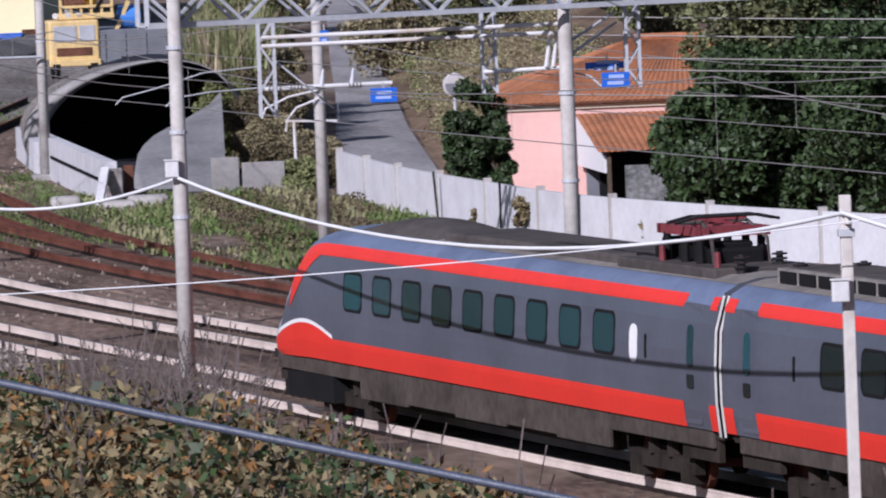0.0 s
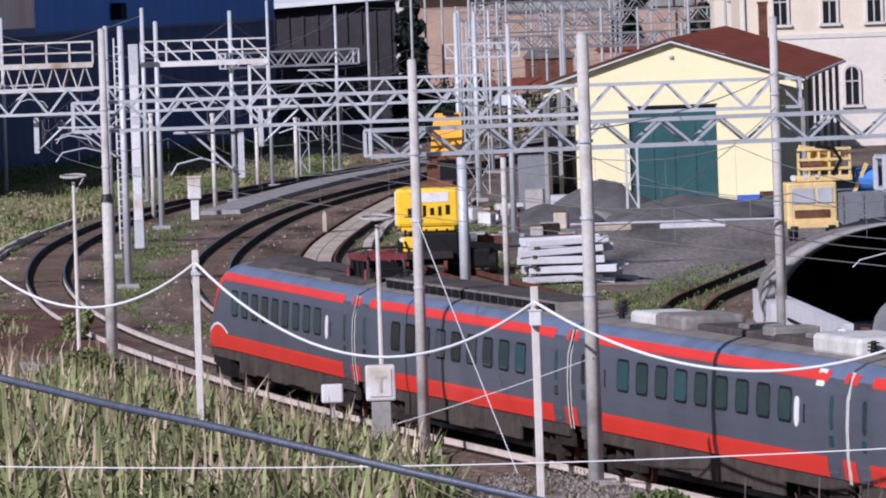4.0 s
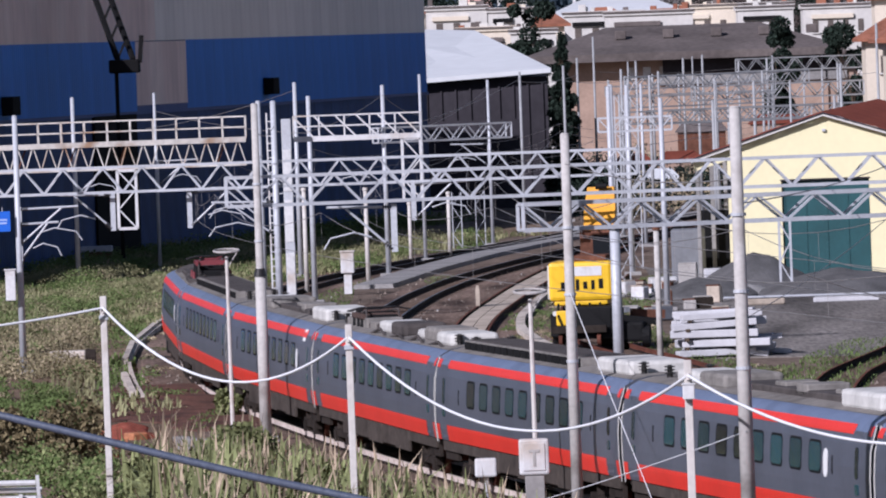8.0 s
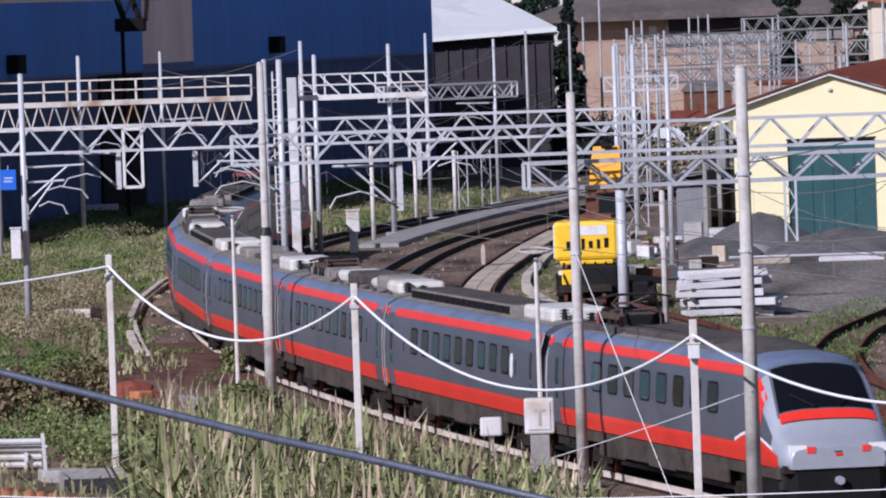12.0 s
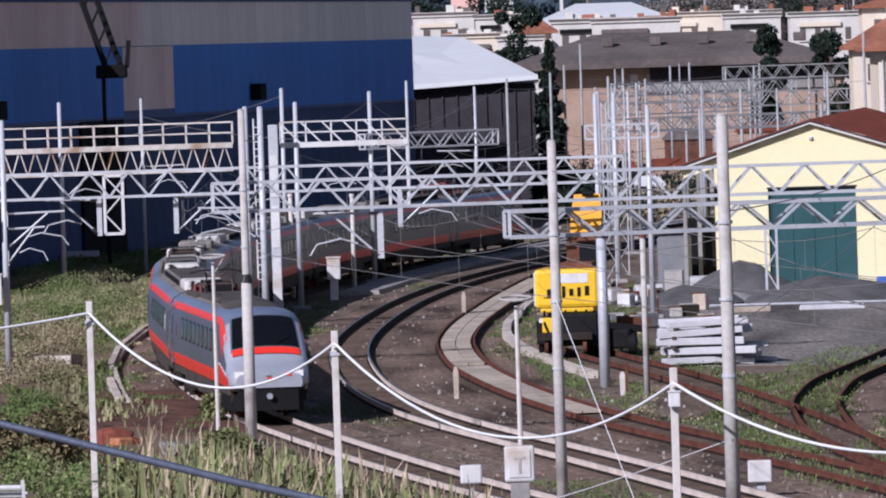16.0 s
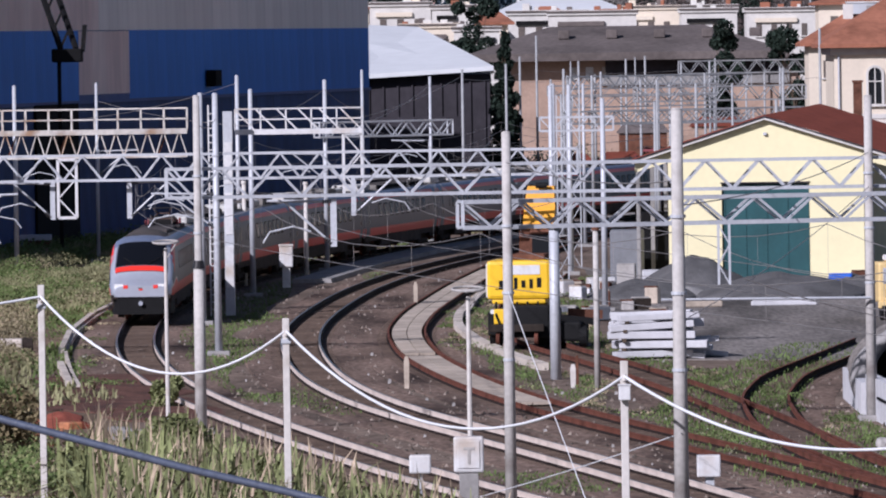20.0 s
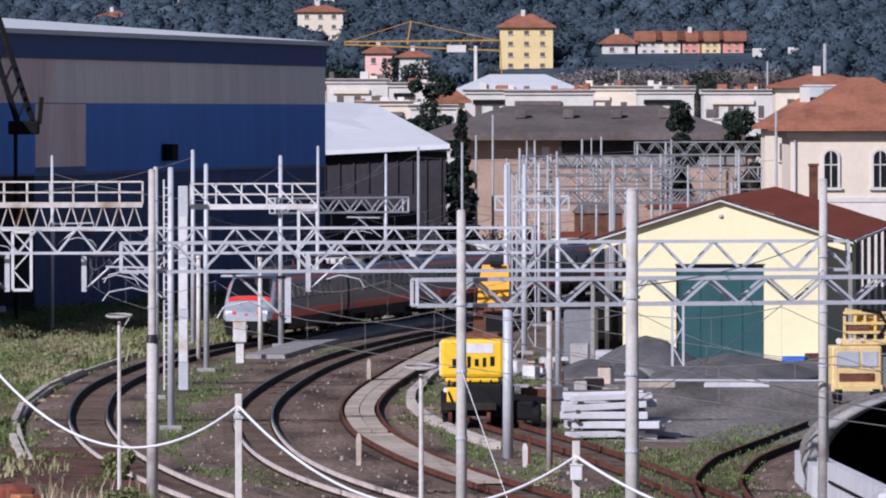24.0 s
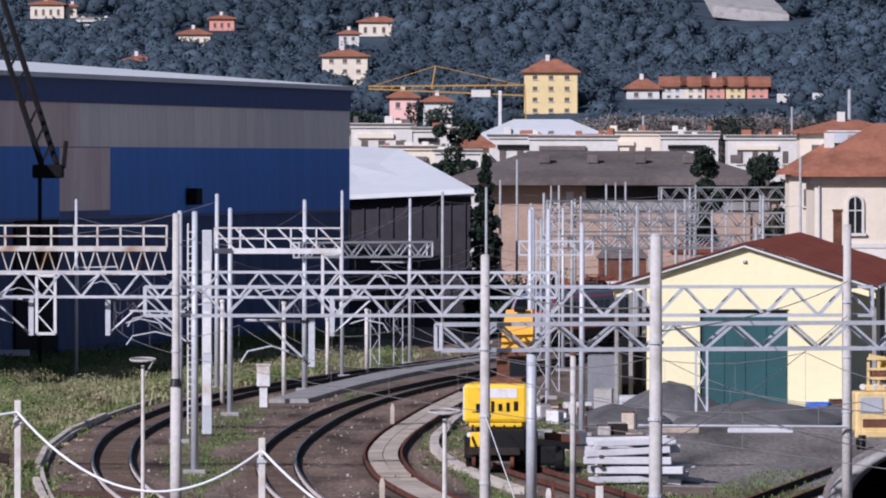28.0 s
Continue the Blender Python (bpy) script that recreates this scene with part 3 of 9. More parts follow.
def train_car(kind, index):
    """kind: front, middle or rear. Local x runs to the car's front; z = 0 at the foot of the rails."""
    L = L_MID if kind == "middle" else L_END
    label = {"front": "leading tilting train car in dark grey with red bands, rounded nose", "rear": "last tilting train car with silver nose and black windscreen",
             "middle": "tilting train car in dark grey with two red bands"}[kind]
    car = thing("train_car", label, "train car", group="cars of the express train")
    x0, x1 = -L / 2, L / 2
    nose = {"front": 1, "rear": -1, "middle": 0}[kind]
    NL = 5.4
    a, b = x0 + (NL if nose < 0 else 0), x1 - (NL if nose > 0 else 0)
    # body below the roof edge, and roof, as two sheets of one section
    nside = 6
    bm = bmesh.new()
    xs = np.linspace(a, b, 12)
    rings = [ring(x) for x in xs]
    loft(bm, [r[:nside] for r in rings], close=False)
    loft(bm, [r[-nside:] for r in rings], close=False)
    for e in ((a,) if nose >= 0 else ()) + ((b,) if nose <= 0 else ()):
        r = ring(e)
        bm.faces.new([bm.verts.new(p) for p in r])
    body = part("body_shell", bm, "tr_grey", car, "dark grey sides", smooth=False)
    bm = bmesh.new()
    loft(bm, [r[nside - 1:len(SECT) - nside + 1] for r in rings], close=False)
    part("roof", bm, "tr_roof", car, "grey roof with the sky's blue in its colour", smooth=True)
    bm = bmesh.new()
    loft(bm, [[(p[0], p[1], p[2] + 0.008) for p in r[7:12]] for r in rings], close=False)
    part("roof_walkway", bm, "tr_top", car, "dusty grey middle of the roof", smooth=True)
    # floor, skirts and equipment boxes under the floor
    bm = bmesh.new()
    box(bm, x0 + 0.1, x1 - 0.1, -1.3, 1.3, 1.18, ZB + 0.03)
    box(bm, x0 + 6.3, x1 - 6.3, -1.12, 1.12, 0.62, 1.2)
    for s in (-1, 1):
        box(bm, x0 + 0.4, x0 + 2.3, s * 1.22 - 0.05, s * 1.22 + 0.05, 0.78, 1.25)
        box(bm, x1 - 2.3, x1 - 0.4, s * 1.22 - 0.05, s * 1.22 + 0.05, 0.78, 1.25)
    part("underframe", bm, "tr_under", car, "grimy brown-black underframe")
    for s in (-1, 1):
        for k in range(5):
            w_ = (L - 12.0) / 5
            xa = x0 + 6.0 + w_ * k
            part("skirt_panel", bbox(xa + 0.02, xa + w_ - 0.02, s * 1.31 - 0.04, s * 1.31 + 0.04, 0.70 + 0.05 * (k % 2), ZB + 0.01, 0.015), "tr_skirt", car)
        for xa, xb in ((x0 + 0.5, x0 + 5.95), (x1 - 5.95, x1 - 0.5)):
            part("bogie_skirt", bbox(xa, xb, s * 1.31 - 0.04, s * 1.31 + 0.04, 1.02, ZB + 0.01, 0.015), "tr_skirt", car)
    bog = 3.9
    bogie(x0 + bog + (0.6 if nose < 0 else 0), car)
    bogie(x1 - bog - (0.6 if nose > 0 else 0), car)
    # red bands, doors, windows on both sides
    for s in (-1, 1):
        for lo, hi in ((a + (1.65 if nose >= 0 else 0), b - (1.65 if nose <= 0 else 0)),):
            xx = np.linspace(lo, hi, 10)
            part("lower_red_band", side_panel(bmesh.new(), xx, [ZB] * 10, [1.77] * 10, s), "tr_red", car)
            part("upper_red_band", side_panel(bmesh.new(), xx, [3.36] * 10, [3.585] * 10, s), "tr_red", car)
        ends = ([(x0, x0 + 0.5)] if nose >= 0 else []) + ([(x1 - 0.5, x1)] if nose <= 0 else [])
        for lo, hi in ends:
            part("red_corner", side_panel(bmesh.new(), [lo, hi] if lo > x0 else [lo, hi - 0.15], [ZB] * 2, [1.77] * 2, s), "tr_red", car)
            part("red_corner", side_panel(bmesh.new(), [lo, hi] if lo > x0 else [lo, hi - 0.15], [3.36] * 2, [3.585] * 2, s), "tr_red", car)
            cx = lo + (1.25 if lo == x0 else -0.75)
            door = part("door", side_plate(bmesh.new(), rounded(cx, 2.42, 0.95, 2.05, 0.12), s, 0.012), "tr_grey", car, "flush grey plug door")
            part("door_window", side_plate(bmesh.new(), rounded(cx, 2.72, 0.30, 0.72, 0.12), s, 0.018), "tint", door)
            part("door_step_window", side_plate(bmesh.new(), rounded(cx, 2.12, 0.34, 0.24, 0.05), s, 0.018), "tint", door)
        if kind == "middle":
            wx = [-7.85 + 1.94 * k for k in range(9)]
        elif kind == "front":
            wx = [-7.65 + 1.89 * k for k in range(9)]
        else:
            wx = [x1 - 6.4 - 1.95 * k for k in range(8)]
        for k, cx in enumerate(wx):
            w = part("window", side_plate(bmesh.new(), rounded(cx, 2.73, 1.22, 0.77, 0.18), s, 0.010), "tr_black", car)
            part("pane", side_plate(bmesh.new(), rounded(cx, 2.73, 1.08, 0.66, 0.15), s, 0.016), "tint", w)
        if kind == "front" or index in (2, 5, 7):
            part("white_oval", side_plate(bmesh.new(), rounded(x0 + 4.25, 2.62, 0.40, 0.66, 0.18), s, 0.012), "tr_white", car, "white oval mark")
        if index == 2:
            part("white_square", side_plate(bmesh.new(), rounded(x0 + 2.35, 3.42, 0.62, 0.36, 0.03), s, 0.022), "tr_white", car, "white square plate on the red band")
        for cx in (x0 + 3.6, x1 - 3.6):
            if a < cx < b:
                part("grab_slot", side_plate(bmesh.new(), rounded(cx, 2.6, 0.12, 0.42, 0.05), s, 0.01), "tr_black", car)
    # roof equipment: louvred resistor grids, covers, ducts
    rx0, rx1 = a + 1.2, b - 1.2
    if kind == "middle" and index in (1, 4, 7):
        h0, h1 = rx0 + (3.0 if index == 1 else 7.0), rx1 + 0.3
        bm = box(bmesh.new(), h0, h1, -0.72, 0.72, ZT - 0.12, ZT + 0.2)
        g = part("resistor_housing", bm, "roofkit", car, "long louvred roof housing")
        n = int((h1 - h0) / 0.95)
        for k in range(n):
            cx = h0 + 0.1 + (h1 - h0 - 0.2) * (k + 0.5) / n
            for s in (-1, 1):
                part("louvre", bbox(cx - 0.38, cx + 0.38, s * 0.735 - 0.02, s * 0.735 + 0.02, ZT - 0.04, ZT + 0.16), "dark", g)
            part("top_grille", bbox(cx - 0.40, cx + 0.40, -0.6, 0.6, ZT + 0.2, ZT + 0.225), "tr_dirty", g)
        if index > 1:
            part("roof_cover", bbox(rx0 + 0.4, rx0 + 4.8, -0.75, 0.75, ZT - 0.1, ZT + 0.30, 0.10), "cover", car, "pale rounded roof cover")
    elif kind == "middle" and index in (3, 6):
        for q, (c0, c1, hh) in enumerate(((0.2, 3.0, 0.30), (3.3, 6.3, 0.36), (7.0, 8.6, 0.22), (9.6, 12.4, 0.34), (13.0, 15.8, 0.28))):
            part("roof_cover", bbox(rx0 + c0, rx0 + c1, -0.7 + 0.1 * (q % 2), 0.7 - 0.12 * (q % 3), ZT - 0.1, ZT + hh, 0.12), ("cover", "roofkit", "cover", "tr_dirty", "cover")[q], car)
        for q in range(4):
            part("roof_pipe", tube(bmesh.new(), [(rx0 + 0.2 + 4.0 * q, 0.85, ZT - 0.16), (rx0 + 2.0 + 4.0 * q, 0.80, ZT + 0.02 + 0.06 * (q % 2)), (rx0 + 4.0 + 4.0 * q, 0.85, ZT - 0.14)], 0.05), "tr_dirty", car)
        part("roof_duct", bbox(rx0 + 16.8, rx1, -0.5, 0.5, ZT - 0.08, ZT + 0.14, 0.04), "tr_dirty", car)
        pantograph(rx1 - 3.4, car, False)
        for k in range(4):
            part("roof_box", bbox(rx1 - 7.0 + 1.7 * k, rx1 - 5.9 + 1.7 * k, -0.75 + 0.2 * (k % 2), 0.55, ZT - 0.05, ZT + 0.2 + 0.06 * (k % 3), 0.03), "roofkit", car)
    elif kind == "middle":
        part("roof_cover", bbox(rx0 + 0.3, rx0 + 4.2, -0.75, 0.75, ZT - 0.1, ZT + 0.34, 0.10), "cover", car, "pale rounded roof cover")
        part("roof_cover", bbox(rx1 - 7.6, rx1 - 4.8, -0.75, 0.75, ZT - 0.1, ZT + 0.30, 0.10), "roofkit", car)
        part("roof_cover", bbox(rx1 - 4.4, rx1 - 1.6, -0.7, 0.6, ZT - 0.1, ZT + 0.24, 0.10), "cover", car, "pale rounded roof cover")
        for q in range(3):
            part("roof_box", bbox(rx0 + 5.5 + 3.1 * q, rx0 + 6.6 + 3.1 * q, -0.55, 0.3 + 0.2 * (q % 2), ZT, ZT + 0.24 + 0.05 * (q % 2), 0.04), "roofkit", car)
        part("roof_duct", bbox(rx0 + 4.6, rx1 - 8.0, -0.5, 0.5, ZT - 0.08, ZT + 0.14, 0.04), "tr_dirty", car)
    else:
        bm = bmesh.new()
        rings_h = []
        for q in np.linspace(0.0, 1.0, 16):
            hx, hh = nose * (9.3 - 6.2 * q), 0.02 + 0.30 * math.sin(math.pi * min(1.0, q * 1.05)) ** 0.7
            rings_h.append([(hx, y, ZT - 0.10 - 0.06 * y * y + hh * (1 - (y / 1.0) ** 2) ** 0.6) for y in np.linspace(-1.0, 1.0, 11)])
        loft(bm, rings_h, close=False)
        part("roof_hump", bm, "tr_dirty", car, "rounded dirty roof fairing", smooth=True)
        lo, hi = sorted((-nose * 6.5, nose * 3.6))
        part("roof_housing", bbox(lo, hi, -0.78, 0.78, ZT - 0.2, ZT + 0.10, 0.06), "tr_dirty", car, "low dirty roof housing")
        part("roof_cable", tube(bmesh.new(), [(-nose * (2 + 1.0 * k), 0.35, ZT + 0.06 + 0.02 * (k % 2)) for k in range(9)], 0.05), "tr_black", car)
        px = x1 - 4.0 if nose < 0 else x0 + 4.0
        pantograph(px, car, nose < 0, nose > 0)
        part("pantograph_base", bbox(px - 2.6, px + 2.6, -0.9, 0.9, ZT - 0.1, ZT + 0.08, 0.03), "tr_dirty", car)
        for k in range(4):
            part("roof_insulator_post", rod(bmesh.new(), (px - 2.2 + 1.45 * k, 0.7 * (-1) ** k, ZT - 0.1), (px - 2.2 + 1.45 * k, 0.7 * (-1) ** k, ZT + 0.34), 0.07, 0.05), "panto", car)
    for k, cx in enumerate((x0 + 1.3, x0 + 1.9, x1 - 1.3, x1 - 1.9)):
        if a < cx < b:
            bm = bmesh.new()
            rod(bm, (cx, 0.45 * (-1) ** k, ZT - 0.1), (cx, 0.45 * (-1) ** k, ZT + 0.3), 0.09, 0.06)
            for zz in (0.08, 0.16, 0.24):
                rod(bm, (cx, 0.45 * (-1) ** k, ZT + zz), (cx, 0.45 * (-1) ** k, ZT + zz + 0.03), 0.14)
            part("roof_insulator", bm, "insul", car)
    # gangway bellows towards the next car
    for e, sgn in ((x0, -1), (x1, 1)):
        if nose == sgn:
            continue
        bm = bmesh.new()
        for k in range(3):
            r = [(e + sgn * (0.02 + 0.075 * k), y * 0.93, z) for _, y, z in ring(0, 1.25 - 0.05 * (k % 2), 1.3, 3.72 - 0.06 * (k % 2))]
            r2 = [(p[0] + sgn * 0.075, p[1] * 0.97, p[2]) for p in r]
            loft(bm, [r, r2], close=True)
        part("gangway_bellows", bm, "tr_black", car, "black gangway bellows")
        for s in (-1, 1):
            part("gangway_edge", side_panel(bmesh.new(), [e + sgn * 0.01, e + sgn * 0.13], [1.25] * 2, [3.62] * 2, s, out=0.012), "cover", car, "pale edge strip of the gangway")
    if nose:
        tip = x1 if nose > 0 else x0
        prof = [(NL, 1.45, 3.90), (3.6, 1.45, 3.88), (2.9, 1.45, 3.78), (2.4, 1.45, 3.58), (2.0, 1.45, 3.34), (1.6, 1.44, 2.98), (1.2, 1.43, 2.62), (0.95, 1.41, 2.34),
                (0.76, 1.40, 2.16), (0.35, 1.33, 1.96), (0.15, 1.26, 1.86), (0.0, 1.12, 1.76)]

        def sect_at(e):
            pe = [q[0] for q in prof[::-1]]
            return (float(np.interp(e, pe, [q[1] for q in prof[::-1]])), ZB - 0.06 * max(0.0, 1 - e / 3.0), float(np.interp(e, pe, [q[2] for q in prof[::-1]])))

        rr = [ring(tip - nose * e, *sect_at(e)) for e, w, zt in prof]
        n = len(SECT)

        def patch(name, cells, material, lab=""):
            bm = bmesh.new()
            cache = {}
            for i, k in cells:
                f = []
                for (ii, kk) in ((i, k), (i, k + 1), (i + 1, k + 1), (i + 1, k)):
                    if (ii, kk) not in cache:
                        cache[ii, kk] = bm.verts.new(rr[ii][kk])
                    f.append(cache[ii, kk])
                bm.faces.new(f if nose > 0 else f[::-1])
            return part(name, bm, material, car, lab, smooth=True)

        rows_n = range(len(prof) - 1)
        top = range(4, n - 5)
        silver = [(i, k) for i in rows_n for k in range(n - 1) if i >= 7 or (i >= 3 and 4 <= k <= n - 6)]
        grey = [(i, k) for i in rows_n for k in range(n - 1) if (i, k) not in silver]
        def face_sheet(name, e0, e1, u0, u1, out, material, lab=""):
            """A sheet laid on the sloping cab front between two stations, u0 and u1 half-widths as a share of the car's."""
            bm = bmesh.new()
            grid_ = []
            half = SECT[:n // 2 + 1]
            for i in range(9):
                e = e0 + (e1 - e0) * i / 8
                w_, zb_, zt_ = sect_at(e)
                row = []
                for j in range(13):
                    y = (u0 + (u1 - u0) * i / 8) * w_ * (j / 6 - 1)
                    fz = float(np.interp(-abs(y) / w_, [q[0] for q in half[4:]], [q[1] for q in half[4:]]))
                    row.append(bm.verts.new((tip - nose * (e - out), y, zb_ + (zt_ - zb_) * fz + out)))
                grid_.append(row)
            for ra, rb in zip(grid_, grid_[1:]):
                for j in range(12):
                    f_ = (ra[j], ra[j + 1], rb[j + 1], rb[j])
                    bm.faces.new(f_ if nose > 0 else f_[::-1])
            return part(name, bm, material, car, lab, smooth=True)

        face_sheet("windscreen_trim", 2.60, 1.12, 0.74, 0.83, 0.014, "tr_grey", "dark surround of the windscreen")
        face_sheet("windscreen", 2.50, 1.22, 0.70, 0.79, 0.03, "screen", "wide black windscreen")
        face_sheet("red_nose_band", 1.17, 0.98, 0.80, 0.82, 0.034, "tr_red")
        patch("nose_front", silver, "tr_silver", "silver nose")
        crown = [c for c in grey if c[0] <= 2 and 5 <= c[1] <= n - 7]
        patch("nose_roof", crown, "tr_roof")
        patch("nose_side", [c for c in grey if c not in crown], "tr_grey")
        bm = bmesh.new()
        bm.faces.new([bm.verts.new(p) for p in (rr[-1] if nose < 0 else rr[-1][::-1])])
        part("nose_tip", bm, "tr_silver", car)
        # valance, coupler, lamps
        bm = bmesh.new()
        loft(bm, [[(tip - nose * e, y, z) for y, z in ((-w, 0.5), (w, 0.5), (w, 1.3), (-w, 1.3))] for e, w in ((4.2, 1.34), (1.0, 1.3), (0.35, 1.18), (0.06, 0.98))])
        part("valance", bm, "tr_black", car, "black front skirt")
        bm = bmesh.new()
        rod(bm, (tip - nose * 0.6, 0, 0.98), (tip + nose * 0.12, 0, 0.98), 0.12, 0.1, n=12)
        part("coupler_cover", bm, "tr_silver", car)
        part("emblem", bbox(*sorted((tip - nose * 0.05, tip + nose * 0.012)), -0.10, 0.08, 1.55, 1.63, 0.01), "tr_red", car, "small red emblem plate")
        part("emblem_top", bbox(*sorted((tip - nose * 0.05, tip + nose * 0.012)), -0.08, 0.11, 1.64, 1.68, 0.01), "greendoor", car, "small green emblem plate")
        for s in (-1, 1):
            bm = bmesh.new()
            box(bm, min(tip - nose * 0.5, tip - nose * 0.03), max(tip - nose * 0.5, tip - nose * 0.03), s * 0.96 - 0.2, s * 0.96 + 0.2, 1.63, 1.83)
            part("headlamp", bm, "tr_white", car, "clear white headlamp")
            bm = bmesh.new()
            box(bm, min(tip - nose * 0.5, tip + nose * 0.02), max(tip - nose * 0.5, tip + nose * 0.02), s * 0.66 - 0.10, s * 0.66 + 0.10, 1.64, 1.79)
            part("tail_lamp", bm, "lamp_red" if nose < 0 else "tr_silver", car)
            # wiper
            part("wiper", bar(bmesh.new(), (tip - nose * 1.13, s * 0.3, 2.70), (tip - nose * 1.45, s * 0.8, 2.97), 0.03), "tr_black", car)
            # red lower band swings up to the nose under a white arc
            ee = np.linspace(5.5, 0.5, 18)
            zc = [1.77 + 0.24 * math.sin(math.pi * (4.6 - e) / 3.5) if 1.1 < e < 4.6 else 1.77 - 0.3 * max(0.0, 1.1 - e) for e in ee]
            part("lower_red_swoop", side_panel(bmesh.new(), [tip - nose * e for e in ee], [sect_at(e)[1] for e in ee], zc, s, out=0.012, sect=[sect_at(e) for e in ee]), "tr_red", car)
            arc = [(e, z) for e, z in zip(ee, zc) if 0.7 < e < 4.7]
            part("white_arc", side_panel(bmesh.new(), [tip - nose * e for e, _ in arc], [z for _, z in arc], [z + 0.075 for _, z in arc], s, out=0.016, rows=1, sect=[sect_at(e) for e, _ in arc]), "tr_white", car, "white curved line")
            ee = np.linspace(5.4, 1.75, 12)
            tops = [min(3.585, sect_at(e)[1] + (sect_at(e)[2] - sect_at(e)[1]) * 0.88) for e in ee]
            part("upper_red_tail", side_panel(bmesh.new(), [tip - nose * e for e in ee], [z - 0.225 - 0.42 * max(0.0, min(1.0, (3.7 - e) / 1.5)) for e, z in zip(ee, tops)], tops, s, out=0.012, sect=[sect_at(e) for e in ee]), "tr_red", car)
    return car


CARS = [train_car("front", 0)] + [train_car("middle", k) for k in range(1, 8)] + [train_car("rear", 8)]
PITCH = 26.65
V_TRAIN = 22.85
T1S = np.concatenate([[0], np.cumsum(np.hypot(*np.diff(T1, axis=0).T))])
S_ZERO = float(np.interp(120.0, T1[:, 1], T1S))


def on_track(s):
    return np.array((np.interp(s, T1S, T1[:, 0]), np.interp(s, T1S, T1[:, 1])))


def car_pose(k, t):
    """The car between its two bogies on the main line, nose first at t = 0 just past the first poles."""
    nose_s = S_ZERO + 54.3 + V_TRAIN * t + float(np.interp(t, (0, 1, 2, 3, 4, 5), (-1.35, -1.25, -1.1, -0.9, -0.2, 0.0)))
    mid = nose_s - L_END / 2 - (0 if k == 0 else 26.93 + PITCH * (k - 1)) - {6: 0.2, 7: 0.5, 8: 1.5}.get(k, 0)
    f, r = on_track(mid + 9.2), on_track(mid - 9.2)
    c = (f + r) / 2
    return pose(c[0], c[1], 0.02, 0, 0, math.degrees(math.atan2(f[1] - r[1], f[0] - r[0])))


# ---------------------------------------------------------------- masts, gantries, wires
def mast(x, y, h, r=0.17, material="pole", label="tall pale concrete catenary mast", z=0.0, bands=3):
    t = thing("catenary_mast", label, "mast", x, y, z, group="catenary masts")
    part("shaft", rod(bmesh.new(), (0, 0, -0.4), (0, 0, h), r * 1.12, r * 0.8, n=14), material, t, smooth=True)
    part("foundation", bbox(-0.45, 0.45, -0.45, 0.45, -0.5, 0.12, 0.03), "concrete_dark", t)
    part("cap", rod(bmesh.new(), (0, 0, h), (0, 0, h + 0.04), r * 0.86, r * 0.5, n=14), material, t)
    for k in range(bands):
        zz = h * (0.42 + 0.17 * k)
        part("clamp_band", rod(bmesh.new(), (0, 0, zz), (0, 0, zz + 0.07), r * 1.12, n=14), "galv", t)
    return t


def lattice_post(name, x, y, z0, z1, w=0.36, step=0.55, material="galv", label="grey steel lattice post", thing_ob=None):
    """Two channels laced by flat bars, on three visible faces."""
    t = thing_ob or thing(name, label, "post", x, y, 0, group="lattice posts")
    ox, oy = (x, y) if thing_ob else (0, 0)
    for sx in (-1, 1):
        bm = bmesh.new()
        for sy in (-1, 1):
            bar(bm, (ox + sx * w / 2, oy + sy * w / 2, z0), (ox + sx * w / 2, oy + sy * w / 2, z1), 0.055)
        part("channel", bm, material, t)
    n = max(2, int((z1 - z0) / step))
    for k in range(n):
        a, b = z0 + (z1 - z0) * k / n, z0 + (z1 - z0) * (k + 1) / n
        s = 1 if k % 2 else -1
        for sy in (-1, 1):
            part("lacing_bar", bar(bmesh.new(), (ox - s * w / 2, oy + sy * w / 2, a), (ox + s * w / 2, oy + sy * w / 2, b), 0.03), material, t)
            part("lacing_bar", bar(bmesh.new(), (ox + sy * w / 2, oy - s * w / 2, a), (ox + sy * w / 2, oy + s * w / 2, b), 0.03), material, t)
    return t


def gantry(p, q, z0, z1, pitch, label, material="galv", depth=0.5, chord=0.10, brace=0.062):
    """A box truss from p to q in plan."""
    p, q = Vector((*p, 0)), Vector((*q, 0))
    d = (q - p).normalized()
    nrm = Vector((-d.y, d.x, 0))
    t = thing("portal_beam", label, "gantry", p.x, p.y, 0, group="gantry beams")
    span = (q - p).length
    for side in (0, 1):
        o = nrm * depth * side
        for zz in (z0, z1):
            part("chord", bar(bmesh.new(), o + Vector((0, 0, zz)), o + d * span + Vector((0, 0, zz)), chord), material, t)
    n = max(2, round(span / (pitch / 2)))
    step = span / n
    for k in range(n):
        za, zb = (z0, z1) if k % 2 else (z1, z0)
        for side in (0, 1):
            o = nrm * depth * side
            part("brace", bar(bmesh.new(), o + d * (k * step) + Vector((0, 0, za)), o + d * ((k + 1) * step) + Vector((0, 0, zb)), brace), material, t)
    bm = bmesh.new()
    for k in range(n + 1):
        for zz in (z0, z1):
            bar(bm, d * (k * step) + Vector((0, 0, zz)), d * (k * step) + nrm * depth + Vector((0, 0, zz)), 0.05)
    part("cross_ties", bm, material, t)
    for e in (0.0, span):
        for side in (0, 1):
            part("end_post", bar(bmesh.new(), d * e + nrm * depth * side + Vector((0, 0, z0)), d * e + nrm * depth * side + Vector((0, 0, z1)), 0.09), material, t)
    return t


